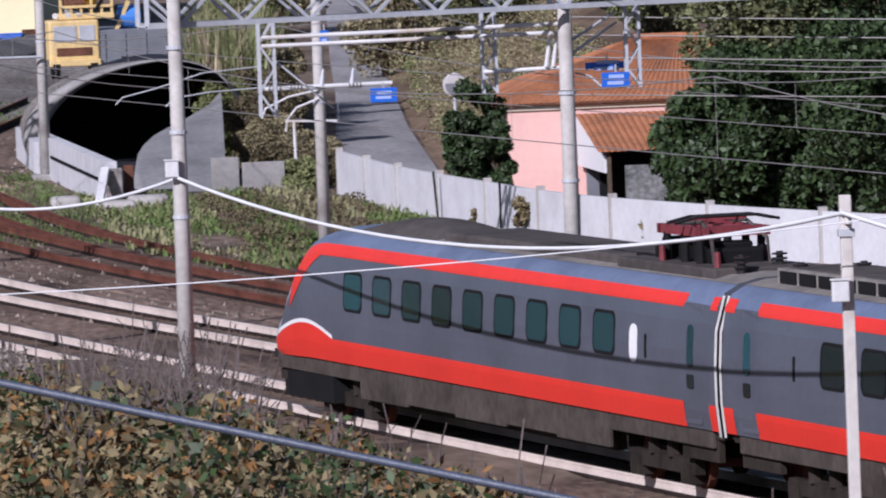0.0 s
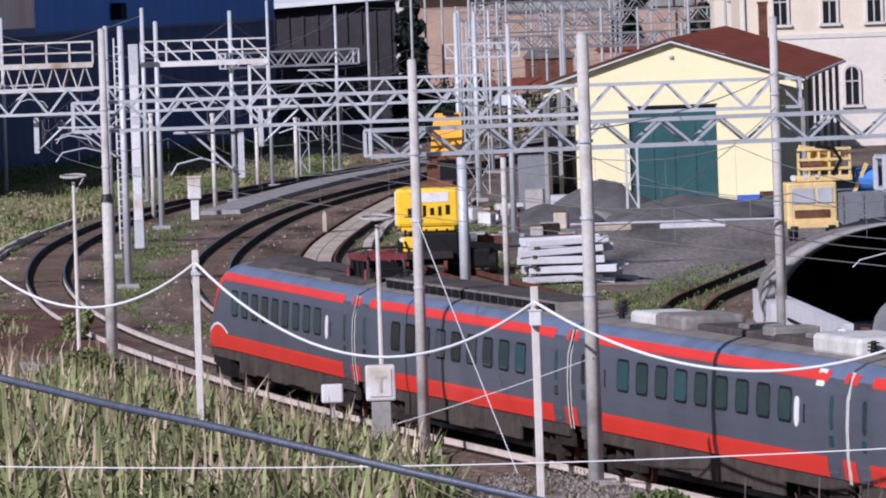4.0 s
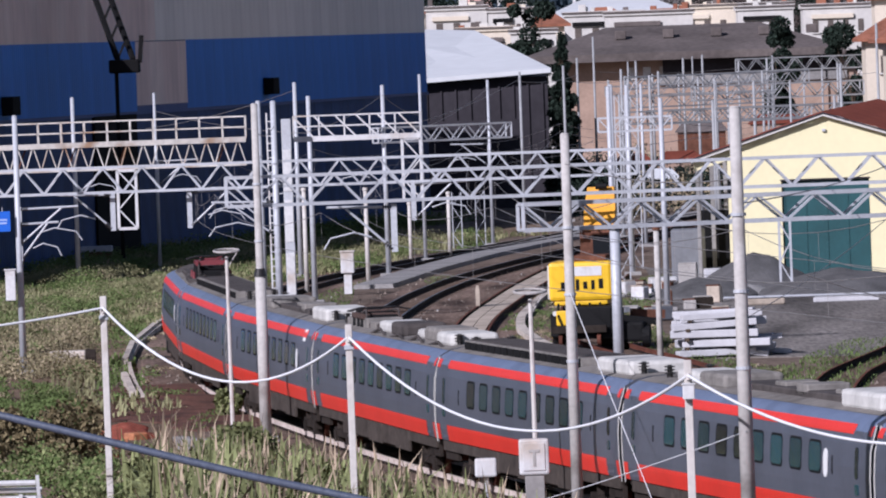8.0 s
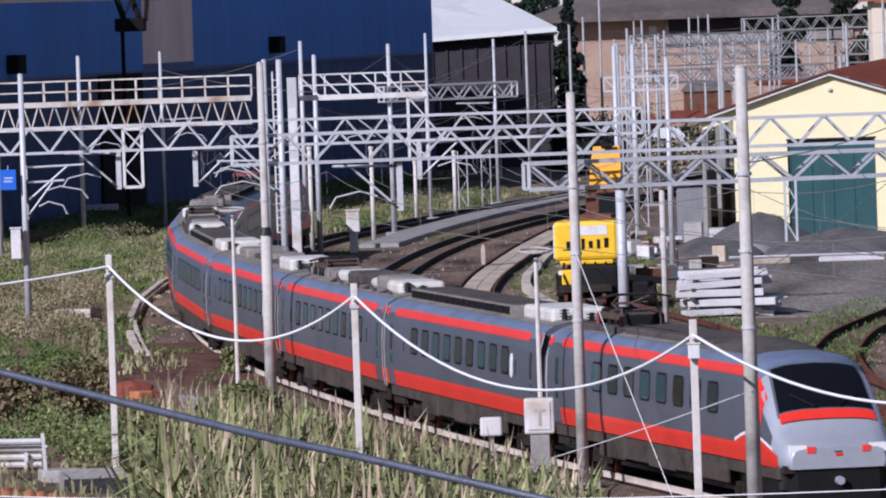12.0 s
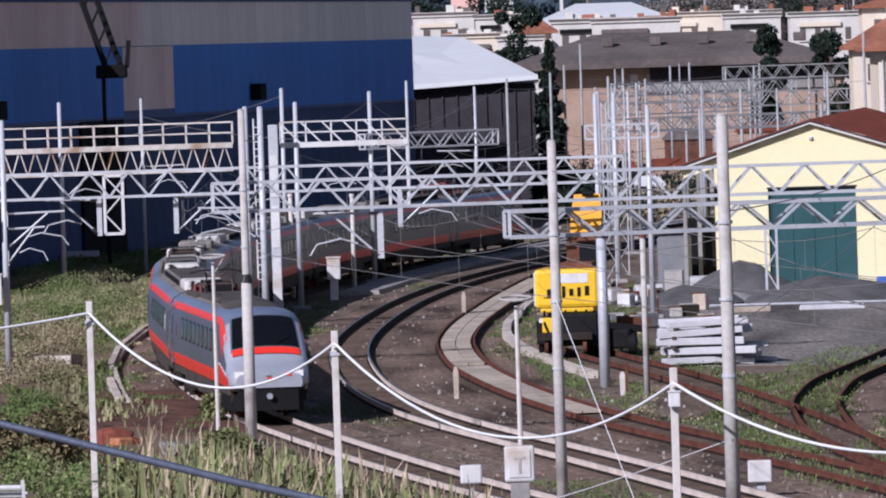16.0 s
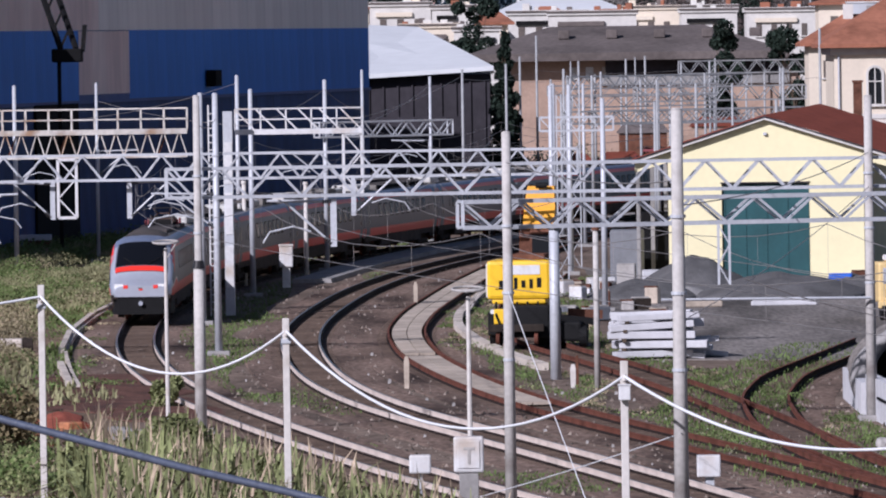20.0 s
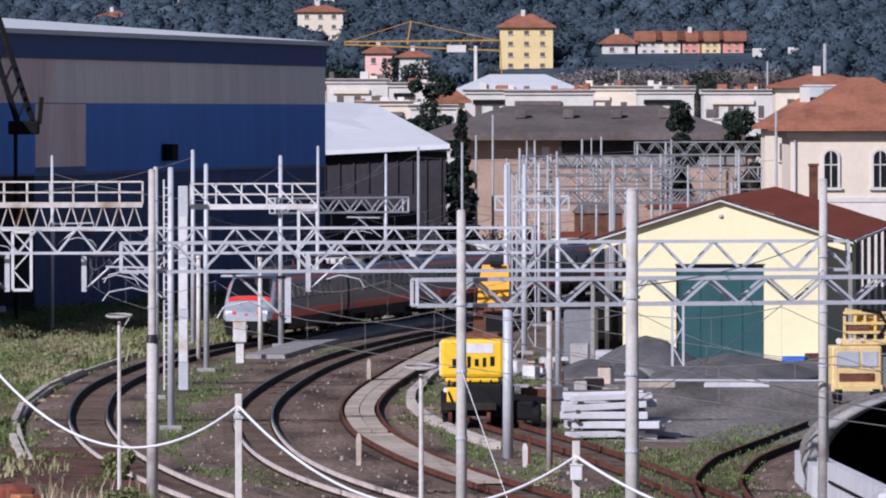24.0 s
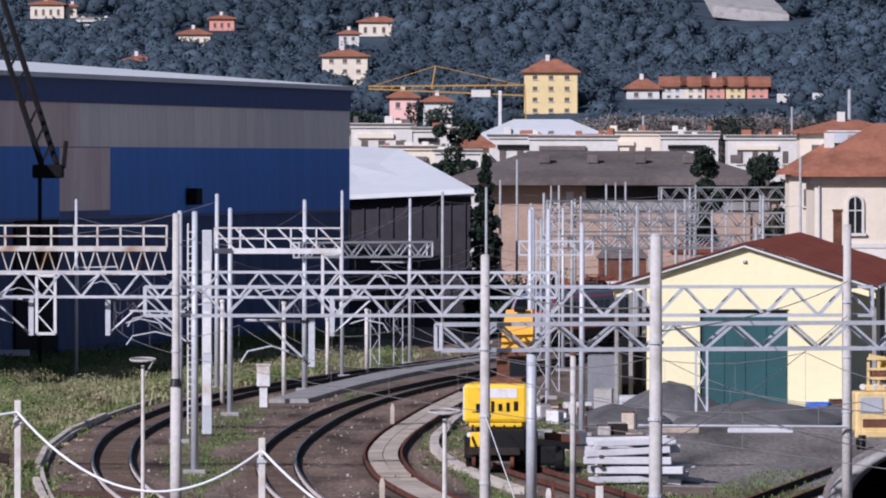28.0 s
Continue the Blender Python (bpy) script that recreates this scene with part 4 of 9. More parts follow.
def cantilever(x, y, z, ux, uy, reach=2.6, sign=False, material="galv"):
    """Hinged bracket with stay, registration arm and insulators; (ux, uy) points to the track."""
    t = thing("cantilever_bracket", "galvanised catenary bracket with brown insulators", "bracket", x, y, z, math.degrees(math.atan2(uy, ux)), group="catenary brackets")
    part("top_tube", rod(bmesh.new(), (0.1, 0, 0.0), (reach, 0, 0.05), 0.045), material, t)
    part("stay_tube", rod(bmesh.new(), (0.1, 0, -1.35), (reach * 0.72, 0, 0.0), 0.04), material, t)
    part("registration_arm", tube(bmesh.new(), [(reach * 0.35, 0, -0.95), (reach * 0.6, 0, -0.78), (reach * 0.95, 0, -0.95), (reach * 1.05, 0, -1.3)], 0.03), material, t)
    for a, b in (((0.12, 0, 0), (0.42, 0, 0.005)), ((0.12, 0, -1.34), (0.36, 0, -1.13))):
        bm = bmesh.new()
        a, b = Vector(a), Vector(b)
        for k in range(4):
            rod(bm, a.lerp(b, k / 4), a.lerp(b, k / 4 + 0.12), 0.10, 0.07)
        part("insulator", bm, "insul", t)
    part("hinge", bbox(-0.06, 0.14, -0.07, 0.07, -1.45, 0.1), material, t)
    if sign:
        s = part("sign_plate", bbox(reach * 0.98, reach * 1.32, -0.015, 0.015, -0.42, -0.05), "blue", t, "blue plate with two unreadable white bars")
    return t


def blue_plate(x, y, z, w=0.68, h=0.36):
    t = thing("blue_sign", "small blue enamel plate with two pale bars, hung on a bracket", "sign", x, y, z, group="blue plates")
    part("plate", bbox(-w / 2, w / 2, -0.012, 0.012, -h / 2, h / 2, 0.004), "blue", t)
    part("text_bar", bbox(-w * 0.25, w * 0.3, -0.02, -0.011, 0.03, 0.10), "white_letter", t)
    part("text_bar", bbox(-w * 0.3, w * 0.28, -0.02, -0.011, -0.10, -0.03), "white_letter", t)
    part("hook", bar(bmesh.new(), (0, 0, h / 2), (0, 0, h / 2 + 0.16), 0.03), "galv", t)
    return t


# masts along the main line, from near to far
mast(9.94, 169.8, 9.7, 0.155)
mast(4.10, 191.8, 9.9, 0.155, z=0.95)
mast(0.42, 223.5, 10.05, 0.14, "pole", "grey tubular steel mast carrying a portal beam")
mast(-9.36, 280.0, 10.75, 0.135)
t = thing("mast_socket", "thick concrete foot of a mast with a dark collar", "mast foot", -9.36, 280.0, 0)
part("sleeve", rod(bmesh.new(), (0, 0, -0.3), (0, 0, 5.25), 0.19, 0.172, n=14), "pole", t, smooth=True)
part("collar", rod(bmesh.new(), (0, 0, 5.25), (0, 0, 5.5), 0.21, 0.15, n=14), "insul", t, "black collar")
mast(12.2, 282.2, 10.4, 0.16, "pole", "grey tubular steel mast carrying a portal beam")
mast(17.89, 173.0, 10.28, 0.16)
mast(16.62, 222.0, 10.2, 0.15, "pole", "grey tubular steel mast with bracket and blue plate")
mast(-10.95, 350.0, 10.4, 0.14, "galv", "grey tubular steel mast carrying a portal beam")
mast(-12.8, 388.0, 10.2, 0.13, "galv", "slim grey steel mast of the curve")
for mx_, my_, mh_ in ((-11.7, 429.5, 10.1), (-22.5, 502, 10.2), (-13.8, 480, 10.6), (-8.9, 475, 10.3), (-7.3, 505, 10.7), (-3.6, 537, 10.1), (-1.7, 568, 10.4),
                      (4.2, 460, 9.9), (5.15, 398, 9.6), (3.3, 452, 10.0), (2.95, 420, 10.1), (1.2, 600, 10.6), (2.3, 640, 11.0), (3.8, 690, 12.5), (7.0, 680, 10.5),
                      (6.6, 560, 9.9), (11.3, 720, 10.5), (13.6, 760, 10.6), (15.4, 700, 10.1), (21.2, 560, 12.7), (17.8, 705, 10.3), (18.9, 730, 10.4), (25.2, 800, 10.7),
                      (26.3, 790, 10.6), (8.2, 640, 9.8), (10.4, 600, 9.4), (15.8, 640, 9.6), (30.5, 820, 10.2), (-26.2, 483.5, 10.2), (-28.48, 446.8, 10.3), (-21.15, 347.6, 10.2), (5.6, 520, 9.6), (12.6, 610, 9.0)):
    mast(mx_, my_, mh_, 0.13 if my_ < 500 else 0.10, "galv" if my_ < 560 else "galv_far", "slim grey steel mast in the yard throat", bands=0)
rm = random.Random(77)
for k in range(20):
    yy = rm.uniform(470, 860)
    xx = yy * rm.uniform(0.006, 0.034)
    mast(round(xx, 2), round(yy, 1), rm.uniform(8.4, 10.6), rm.uniform(0.07, 0.11), "galv_far", "slim grey steel mast in the far yard", bands=0)
for k in range(4):
    yy = 505 + 85 * k
    gantry((yy * 0.007 + rm.uniform(0, 2), yy), (yy * 0.026 + rm.uniform(0, 3), yy + 6), 7.4 + 0.25 * k, 8.1 + 0.27 * k, 1.8, "far grey lattice beam between yard masts", "galv_far", chord=0.10, brace=0.05)
mast(19.7, 990, 17.5, 0.12, "galv_far", "very tall thin grey radio mast", bands=0)
mast(36.5, 990, 18.5, 0.12, "galv_far", "very tall thin grey radio mast", bands=0)
mast(43.0, 990, 20.5, 0.24, "galv_far", "tall grey floodlight column", bands=0)

# portal beams
gantry((-0.71, 223.7), (18.2, 229.0), 7.63, 8.29, 1.55, "grey lattice portal beam over the siding throat")
gantry((9.42, 169.9), (23.06, 174.3), 7.83, 8.45, 1.35, "grey lattice portal beam over the main line")
gantry((-10.35, 280.3), (13.03, 282.5), 7.50, 8.42, 1.75, "long grey lattice portal beam over the curve")
gantry((-29.0, 351.0), (3.5, 349.6), 7.0, 8.0, 1.6, "long grey lattice portal beam over the station throat")
gantry((6.0, 640.0), (19.5, 650.0), 8.6, 9.5, 1.7, "far grey lattice portal beam", "galv_far")
gantry((15.5, 705.0), (32.0, 712.0), 9.3, 10.3, 1.7, "far grey lattice portal beam", "galv_far")
gantry((9.5, 560.0), (20.5, 566.0), 8.2, 9.1, 1.7, "far grey lattice portal beam", "galv_far")
gantry((6.2, 520.0), (19.0, 528.0), 7.2, 8.0, 1.7, "far grey lattice portal beam", "galv_far")
gantry((2.6, 452.0), (6.4, 452.0), 7.6, 8.3, 1.2, "short grey lattice beam between masts")
gantry((-9.2, 474.6), (-2.0, 480.0), 7.2, 8.0, 1.5, "far grey lattice portal beam")

# drop posts hung from the beams
lattice_post("drop_post", 5.98, 224.9, 6.05, 7.6, 0.28, 0.4, label="lattice drop post hung under a portal beam")
lattice_post("drop_post", 11.99, 173.9, 5.84, 7.77, 0.30, 0.4, label="lattice drop post hung under a portal beam")
lattice_post("drop_post", 19.32, 173.9, 6.13, 7.77, 0.26, 0.4, label="lattice drop post hung under a portal beam")
lattice_post("drop_post", 16.42, 173.7, 6.13, 7.77, 0.26, 0.4, label="lattice drop post hung under a portal beam")
lattice_post("lattice_mast", -5.7, 532, 0, 3.4, 0.55, 0.7, label="squat lattice post on the platform")
lattice_post("lattice_mast", -4.3, 534, 0, 3.4, 0.55, 0.7, label="squat lattice post on the platform")
lattice_post("lattice_mast", 3.55, 430, 0, 9.6, 0.5, 0.8, label="tall lattice mast in the yard")
lattice_post("lattice_mast", 4.6, 470, 0, 10.2, 0.5, 0.8, label="tall lattice mast in the yard")


# signal bridge with walkway
def signal_bridge(x0, x1, y, deck, low, label, truss):
    t = thing("signal_bridge", label, "signal bridge", x0, y, 0)
    w = x1 - x0
    part("deck", bbox(0, w, -0.4, 0.4, deck - 0.14, deck + 0.1), "bridge_paint" if truss else "galv_white", t, "stained white steel walkway beam")
    for zz in (deck + 0.55, deck + 1.03):
        for sy in (-0.38, 0.38):
            part("hand_rail", bar(bmesh.new(), (0, sy, zz), (w, sy, zz), 0.06), "bridge_paint" if truss else "galv_white", t)
    n = int(w / 1.05)
    for k in range(n + 1):
        for sy in (-0.38, 0.38):
            part("baluster", bar(bmesh.new(), (w * k / n, sy, deck), (w * k / n, sy, deck + 1.05), 0.06), "bridge_paint" if truss else "galv_white", t)
    if truss:
        part("lower_chord", bar(bmesh.new(), (0, -0.3, low), (w, -0.3, low), 0.12), "bridge_paint", t)
        m = int(w / 0.36)
        for k in range(m):
            a, b = (deck, low) if k % 2 else (low, deck)
            part("brace", bar(bmesh.new(), (w * k / m, -0.3, a), (w * (k + 1) / m, -0.3, b), 0.055), "bridge_paint", t)
        for k in range(6):
            part("rusty_bracket", bar(bmesh.new(), (w * (k + 0.4) / 6, 0.3, low), (w * (k + 0.6) / 6, 0.3, deck), 0.07), "rust", t)
    else:
        for k in range(6):
            part("brace", bar(bmesh.new(), (w * k / 6, -0.38, deck + 1.0), (w * (k + 1) / 6, -0.38, deck), 0.07), "galv_white", t)
    return t


signal_bridge(-27.5, -13.8, 400.0, 8.45, 7.3, "white signal bridge with handrails and rusty stains", True)
signal_bridge(-11.6, -5.8, 400.0, 8.35, 7.3, "white signal gantry arm with handrails", False)
for bx, z0, z1 in ((-19.3, 4.55, 7.2), (-6.25, 5.4, 8.2)):
    t = thing("signal_hanger", "white lattice drop frame below the signal bridge", "frame", bx, 399.7, 0, group="drop frames")
    lat = [(-0.42, z0), (0.42, z0), (0.42, z1), (-0.42, z1)]
    for k in range(4):
        a, b = lat[k], lat[(k + 1) % 4]
        part("frame_bar", bar(bmesh.new(), (a[0], 0, a[1]), (b[0], 0, b[1]), 0.13), "galv_white", t)
    for k in range(3):
        part("diagonal", bar(bmesh.new(), (-0.4 if k % 2 else 0.4, 0, z0 + (z1 - z0) * k / 3), (0.4 if k % 2 else -0.4, 0, z0 + (z1 - z0) * (k + 1) / 3), 0.06), "galv_white", t)
# white relay column with ladder
t = thing("signal_column", "tall white signal column with cabinet and ladder", "signal", -11.9, 398.6, 0)
part("column", bbox(-0.22, 0.22, -0.2, 0.2, 0, 9.3, 0.03), "galv", t)
for zz in (2.2, 4.6, 6.9):
    part("cabinet_door", bbox(-0.19, 0.19, -0.23, -0.19, zz - 0.9, zz + 1.0, 0.01), "galv_white", t)
for sx in (-0.52, -0.88):
    part("ladder_rail", bar(bmesh.new(), (sx, -0.1, 0), (sx, -0.1, 9.6), 0.07), "galv_white", t)
for k in range(28):
    part("rung", bar(bmesh.new(), (-0.88, -0.1, 0.3 + 0.33 * k), (-0.52, -0.1, 0.3 + 0.33 * k), 0.045), "galv_white", t)

# brackets
for bx, by, bz, ux, uy, rc in ((-12.8, 388, 6.4, -1, 0, 2.2), (-11.7, 429.5, 6.2, -1, 0, 2.3), (-8.9, 475, 6.3, -1, 0, 2.4), (-3.6, 537, 6.2, -1, 0, 2.4), (-22.5, 502, 6.3, 1, 0, 2.4),
                                (-10.95, 350, 6.4, -1, 0, 2.6), (-21.15, 347.6, 6.5, 1, 0, 2.4), (-21.15, 347.6, 5.9, 1, 0, 1.6), (-26.2, 483.5, 6.2, 1, 0, 2.2), (-14.5, 351, 6.9, 1, 0, 2.2), (-17.5, 351, 6.9, -1, 0, 2.2),
                                (-5.5, 350, 6.9, 1, 0, 2.2), (-5.0, 281, 7.3, -1, 0, 2.2)):
    cantilever(bx, by, bz, ux, uy, rc)
t = thing("cross_bracket", "twin galvanised cross tubes between mast and drop post", "bracket", 17.89, 173.0, 0, group="catenary brackets")
for zz in (7.30, 7.47):
    part("cross_tube", rod(bmesh.new(), (-6.0, 0.75, zz - 0.06), (0, 0.2, zz), 0.042), "galv_white", t)
part("lower_tube", rod(bmesh.new(), (-1.6, 0.55, 6.56), (-0.05, 0.2, 6.60), 0.042), "galv_white", t)
for dx in (-0.38, -0.24):
    part("hanger", rod(bmesh.new(), (dx, 0.2, 6.62), (dx + 0.1, 0.2, 7.28), 0.05, 0.03), "galv_white", t)
for z0_, z1_ in ((6.86, 7.44), (7.12, 7.66)):
    part("stay_tube", rod(bmesh.new(), (0.14, 0.3, z0_), (1.1, 0.7, z1_), 0.03), "galv", t)
part("swan_arm", tube(bmesh.new(), [(0.2, 0.3, 6.48), (0.5, 0.3, 6.4), (0.7, 0.2, 6.2), (0.92, 0, 6.3)], 0.022), "galv", t)
t = thing("registration_bracket", "curved galvanised steady arms under a drop post", "bracket", 11.99, 173.9, 0, group="catenary brackets")
for pts in ([(-0.05, 0, 6.42), (-1.15, -0.2, 6.38), (-1.9, -0.2, 6.28), (-2.05, -0.2, 6.12)], [(-0.05, 0, 6.85), (-1.3, -0.2, 6.76), (-2.2, -0.2, 6.5), (-2.9, -0.2, 6.34), (-3.05, -0.2, 6.2)]):
    part("steady_arm", tube(bmesh.new(), pts, 0.013), "galv", t)
part("stay_rod", rod(bmesh.new(), (0.1, 0, 7.0), (1.3, -0.1, 5.95), 0.02), "galv", t)
t = thing("mast_bracket", "horizontal galvanised mast arm with insulators and steady arms", "bracket", 16.62, 222, 0, group="catenary brackets")
part("arm", rod(bmesh.new(), (-1.4, -0.2, 4.70), (1.85, -0.2, 4.73), 0.055), "galv_white", t)
for dx in (-1.3, -0.75, 0.75):
    bm = bmesh.new()
    for k in range(4):
        rod(bm, (dx + 0.09 * k, -0.2, 4.71), (dx + 0.09 * k + 0.04, -0.2, 4.71), 0.10, 0.07)
    part("insulator", bm, "concrete_dark", t)
for dx in (0.05, 0.82):
    part("peg", rod(bmesh.new(), (dx, -0.2, 4.72), (dx + 0.06, -0.2, 5.15), 0.07, 0.03), "galv", t)
for pts in ([(-0.05, -0.2, 4.62), (-0.8, -0.2, 4.48), (-1.4, -0.2, 4.2), (-1.5, -0.2, 3.95)], [(-0.05, -0.2, 4.4), (-0.6, -0.2, 4.2), (-0.85, -0.2, 3.9), (-0.9, -0.2, 3.6)]):
    part("steady_arm", tube(bmesh.new(), pts, 0.03), "galv_white", t)
t = thing("t_post", "slim pale post with a short cross bar beside the lane", "post", 19.32, 268.5, 0)
part("shaft", rod(bmesh.new(), (0, 0, -0.2), (-0.03, 0, 2.05), 0.05), "galv_white", t)
part("cross_bar", bar(bmesh.new(), (-0.3, 0, 2.05), (1.3, 0, 2.0), 0.07), "galv_white", t)
blue_plate(18.18, 221.0, 4.46)
blue_plate(16.78, 221.75, 5.95, 0.22, 0.36)
blue_plate(-21.75, 347.2, 6.05, 0.62, 0.8)
t = thing("terminal_box", "white terminal box fixed to a mast", "box", -21.5, 347.3, 3.5, group="terminal boxes")
part("case", bbox(-0.22, 0.18, -0.2, 0.0, -0.6, 0.6, 0.03), "galv_white", t)
part("hood", bbox(-0.26, 0.22, -0.24, 0.0, 0.6, 0.66, 0.01), "galv_white", t)
blue_plate(18.81, 172.5, 6.34, 0.56, 0.29)
blue_plate(18.87, 174.6, 6.56, 0.87, 0.135)


# ---------------------------------------------------------------- posts with the pale cable beside the line
def post(x, y, z0, h, r=0.085, label="slim whitewashed concrete post"):
    t = thing("cable_post", label, "post", x, y, z0, group="white cable posts")
    part("shaft", bbox(-r, r, -r, r, -0.8, h, 0.015), "whitepost", t)
    part("collar", bbox(-r * 1.4, r * 1.4, -r * 1.4, r * 1.4, h - 0.62, h - 0.50, 0.01), "galv", t)
    bm = bmesh.new()
    rod(bm, (0, -r, h - 0.4), (0, -r - 0.16, h - 0.38), 0.05)
    rod(bm, (0, -r - 0.16, h - 0.42), (0, -r - 0.16, h - 0.28), 0.06, 0.04)
    part("insulator", bm, "whitepost", t)
    return t


POSTS = [(-11.79, 229, 0.55, 5.65), (-5.07, 215, 0.3, 5.37), (2.86, 191.0, 0.6, 4.79), (17.45, 129.2, 0.0, 6.03)]
for px_, py_, pz_, ph_ in POSTS:
    post(px_, py_, pz_, ph_)
# boxes on the posts
for bx, by, bz in ((2.86, 190.85, 4.71), (17.31, 129.06, 4.62), (9.77, 169.6, 5.07)):
    t = thing("terminal_box", "white terminal box fixed to a post", "box", bx, by, bz, group="terminal boxes")
    part("case", bbox(-0.13, 0.13, -0.14, 0.0, -0.17, 0.15, 0.02), "galv_white", t)
    part("hood", bbox(-0.15, 0.15, -0.16, 0.0, 0.15, 0.18, 0.008), "galv_white", t)


def cable(name, pts, r, material, label, n=6):
    ob = mesh_ob(name, tube(bmesh.new(), pts, r, n), material, smooth=True)
    return tagged(ob, label, "cable", group="cables and wires")


heads = [(-26.0, 222, 6.1), (-11.79, 228.7, 5.9), (-5.07, 214.8, 5.37), (2.86, 190.75, 5.06), (9.88, 169.6, 4.88), (17.39, 129.0, 5.77), (28.0, 76.0, 6.0)]
drops = (0.6, 1.5, 1.72, 1.0, 0.9, 1.0)
for (p, q), dr in zip(zip(heads, heads[1:]), drops):
    cable("white_cable", sag(p, q, dr, 22), 0.036, "cable_white", "sagging pale telephone cable between white posts")
cable("span_wire", sag((4.10, 191.6, 3.76), (-0.6, 227.5, 0.5), 0.05), 0.014, "cable_white", "thin pale stay wire")
cable("span_wire", sag((0.42, 223.2, 6.0), (2.6, 210.0, 0.2), 0.02), 0.011, "cable_white", "thin pale stay wire")
cable("span_wire", sag((-9.5, 130.0, 5.45), (21.0, 128.0, 6.0), 0.62, 24), 0.011, "cable_white", "thin pale line wire")
cable("dark_cable", [(-9.0, 47.0, 11.80), (-5.5, 45.3, 11.25), (-2.81, 44.0, 10.71), (-1.5, 43.0, 10.40), (-1.02, 42.5, 10.31), (0.0, 42.0, 10.067), (1.1, 41.5, 9.81), (2.13, 41.0, 9.575), (3.41, 40.5, 9.285), (4.06, 40.0, 9.15), (6.5, 39.3, 8.6), (10.0, 38.5, 7.7)],
      0.020, "cable_dark", "thick dark twisted power cable strung above the bank", 8)

# thin lamp and signal posts
for lx, ly, lh, ring_ in ((-10.75, 289.0, 5.9, True), (-0.62, 228.0, 5.95, True)):
    t = thing("lamp_post", "thin pale post with a round wire hood", "post", lx, ly, 0, group="thin lamp posts")
    part("shaft", rod(bmesh.new(), (0, 0, -0.3), (0, 0, lh - 0.2), 0.075, 0.055), "whitepost", t)
    part("hood", tube(bmesh.new(), [(0.42 * math.cos(a), 0.42 * math.sin(a), lh + 0.05 * math.sin(a)) for a in np.linspace(0, 2 * math.pi, 17)], 0.035), "concrete", t)
    part("hood_arm", bar(bmesh.new(), (-0.42, 0, lh - 0.02), (0.42, 0, lh - 0.02), 0.05), "concrete", t)
    part("hood_stay", bar(bmesh.new(), (0, 0, lh - 0.6), (0.36, 0, lh - 0.03), 0.04), "concrete", t)
for sx_, sy_, h_, r_, m_, lab in ((2.3, 320, 5.45, 0.2, "galv", "stout grey steel column with dark cap"), (3.7, 310, 5.6, 0.11, "pole", "slim concrete post with rusty top"),
                                  (-9.7, 460, 4.9, 0.12, "whitepost", "white signal post"), (-8.1, 502, 3.3, 0.11, "whitepost", "white signal post"), (-6.0, 515, 3.6, 0.12, "whitepost", "white signal post"),
                                  (-12.6, 448, 5.2, 0.12, "whitepost", "white signal post"), (-25.6, 398, 3.4, 0.12, "galv", "short grey steel column")):
    t = thing("column", lab, "post", sx_, sy_, 0, group="short columns")
    part("shaft", rod(bmesh.new(), (0, 0, -0.3), (0, 0, h_), r_, r_ * 0.9, n=12), m_, t, smooth=True)
    part("cap", rod(bmesh.new(), (0, 0, h_), (0, 0, h_ + 0.15), r_ * 1.25, r_ * 1.1, n=12), "insul" if h_ > 5.4 and m_ == "galv" else "rust" if m_ == "pole" else m_, t)
# small stubs between the tracks
for sx_, sy_, h_ in ((-3.55, 408, 1.15), (-3.1, 314, 1.1), (2.85, 312, 0.8)):
    white_ = sx_ > 0
    t = thing("marker_stub", "short whitewashed trackside stub with a dark back" if white_ else "short pale wooden trackside stake", "marker post", sx_, sy_, 0, group="marker posts")
    part("shaft", loft(bmesh.new(), [[(-0.08, -0.08, -0.2), (0.08, -0.08, -0.2), (0.08, 0.08, -0.2), (-0.08, 0.08, -0.2)], [(-0.10, -0.08, h_ * 0.8), (0.10, -0.08, h_ * 0.8), (0.10, 0.08, h_ * 0.8), (-0.10, 0.08, h_ * 0.8)],
                                           [(-0.05, -0.06, h_), (0.05, -0.06, h_), (0.05, 0.06, h_), (-0.05, 0.06, h_)]]), "whitepost" if white_ else "plank", t)
    if white_:
        part("back_plate", bbox(0.10, 0.20, -0.06, 0.12, -0.1, h_ + 0.3, 0.01), "rust", t, "dark rusty back plate")
# white cabinet on the far grass and the pair by the line
t = thing("relay_cabinet", "white tapered relay cabinet on a stalk", "cabinet", -10.35, 442, 0)
part("case", bbox(-0.34, 0.34, -0.3, 0.3, 1.05, 2.1, 0.05), "galv_white", t)
part("stalk", bbox(-0.2, 0.2, -0.18, 0.18, 0, 1.1, 0.02), "galv_white", t)
part("lid", bbox(-0.38, 0.38, -0.34, 0.34, 2.1, 2.2, 0.03), "galv_white", t)
t = thing("relay_cabinet", "off-white plastic cabinet on a concrete stand with a pale T mark", "cabinet", -0.66, 226.0, 0)
part("case", bbox(-0.39, 0.39, -0.25, 0.25, 1.27, 2.2, 0.06), "galv_white", t)
part("door", bbox(-0.29, 0.29, -0.28, -0.24, 1.38, 2.1, 0.02), "galv_white", t, "raised door panel")
part("stand", bbox(-0.25, 0.25, -0.22, 0.22, -0.3, 1.25, 0.02), "concrete_dark", t)
m_t = part("mark", box(bmesh.new(), -0.13, 0.15, -0.295, -0.28, 1.86, 1.93), "concrete", t)
part("mark", box(bmesh.new(), -0.03, 0.04, -0.295, -0.28, 1.5, 1.86), "concrete", t)
t = thing("junction_box", "small tilted white junction box by the line", "box", -1.9, 225.2, 0)
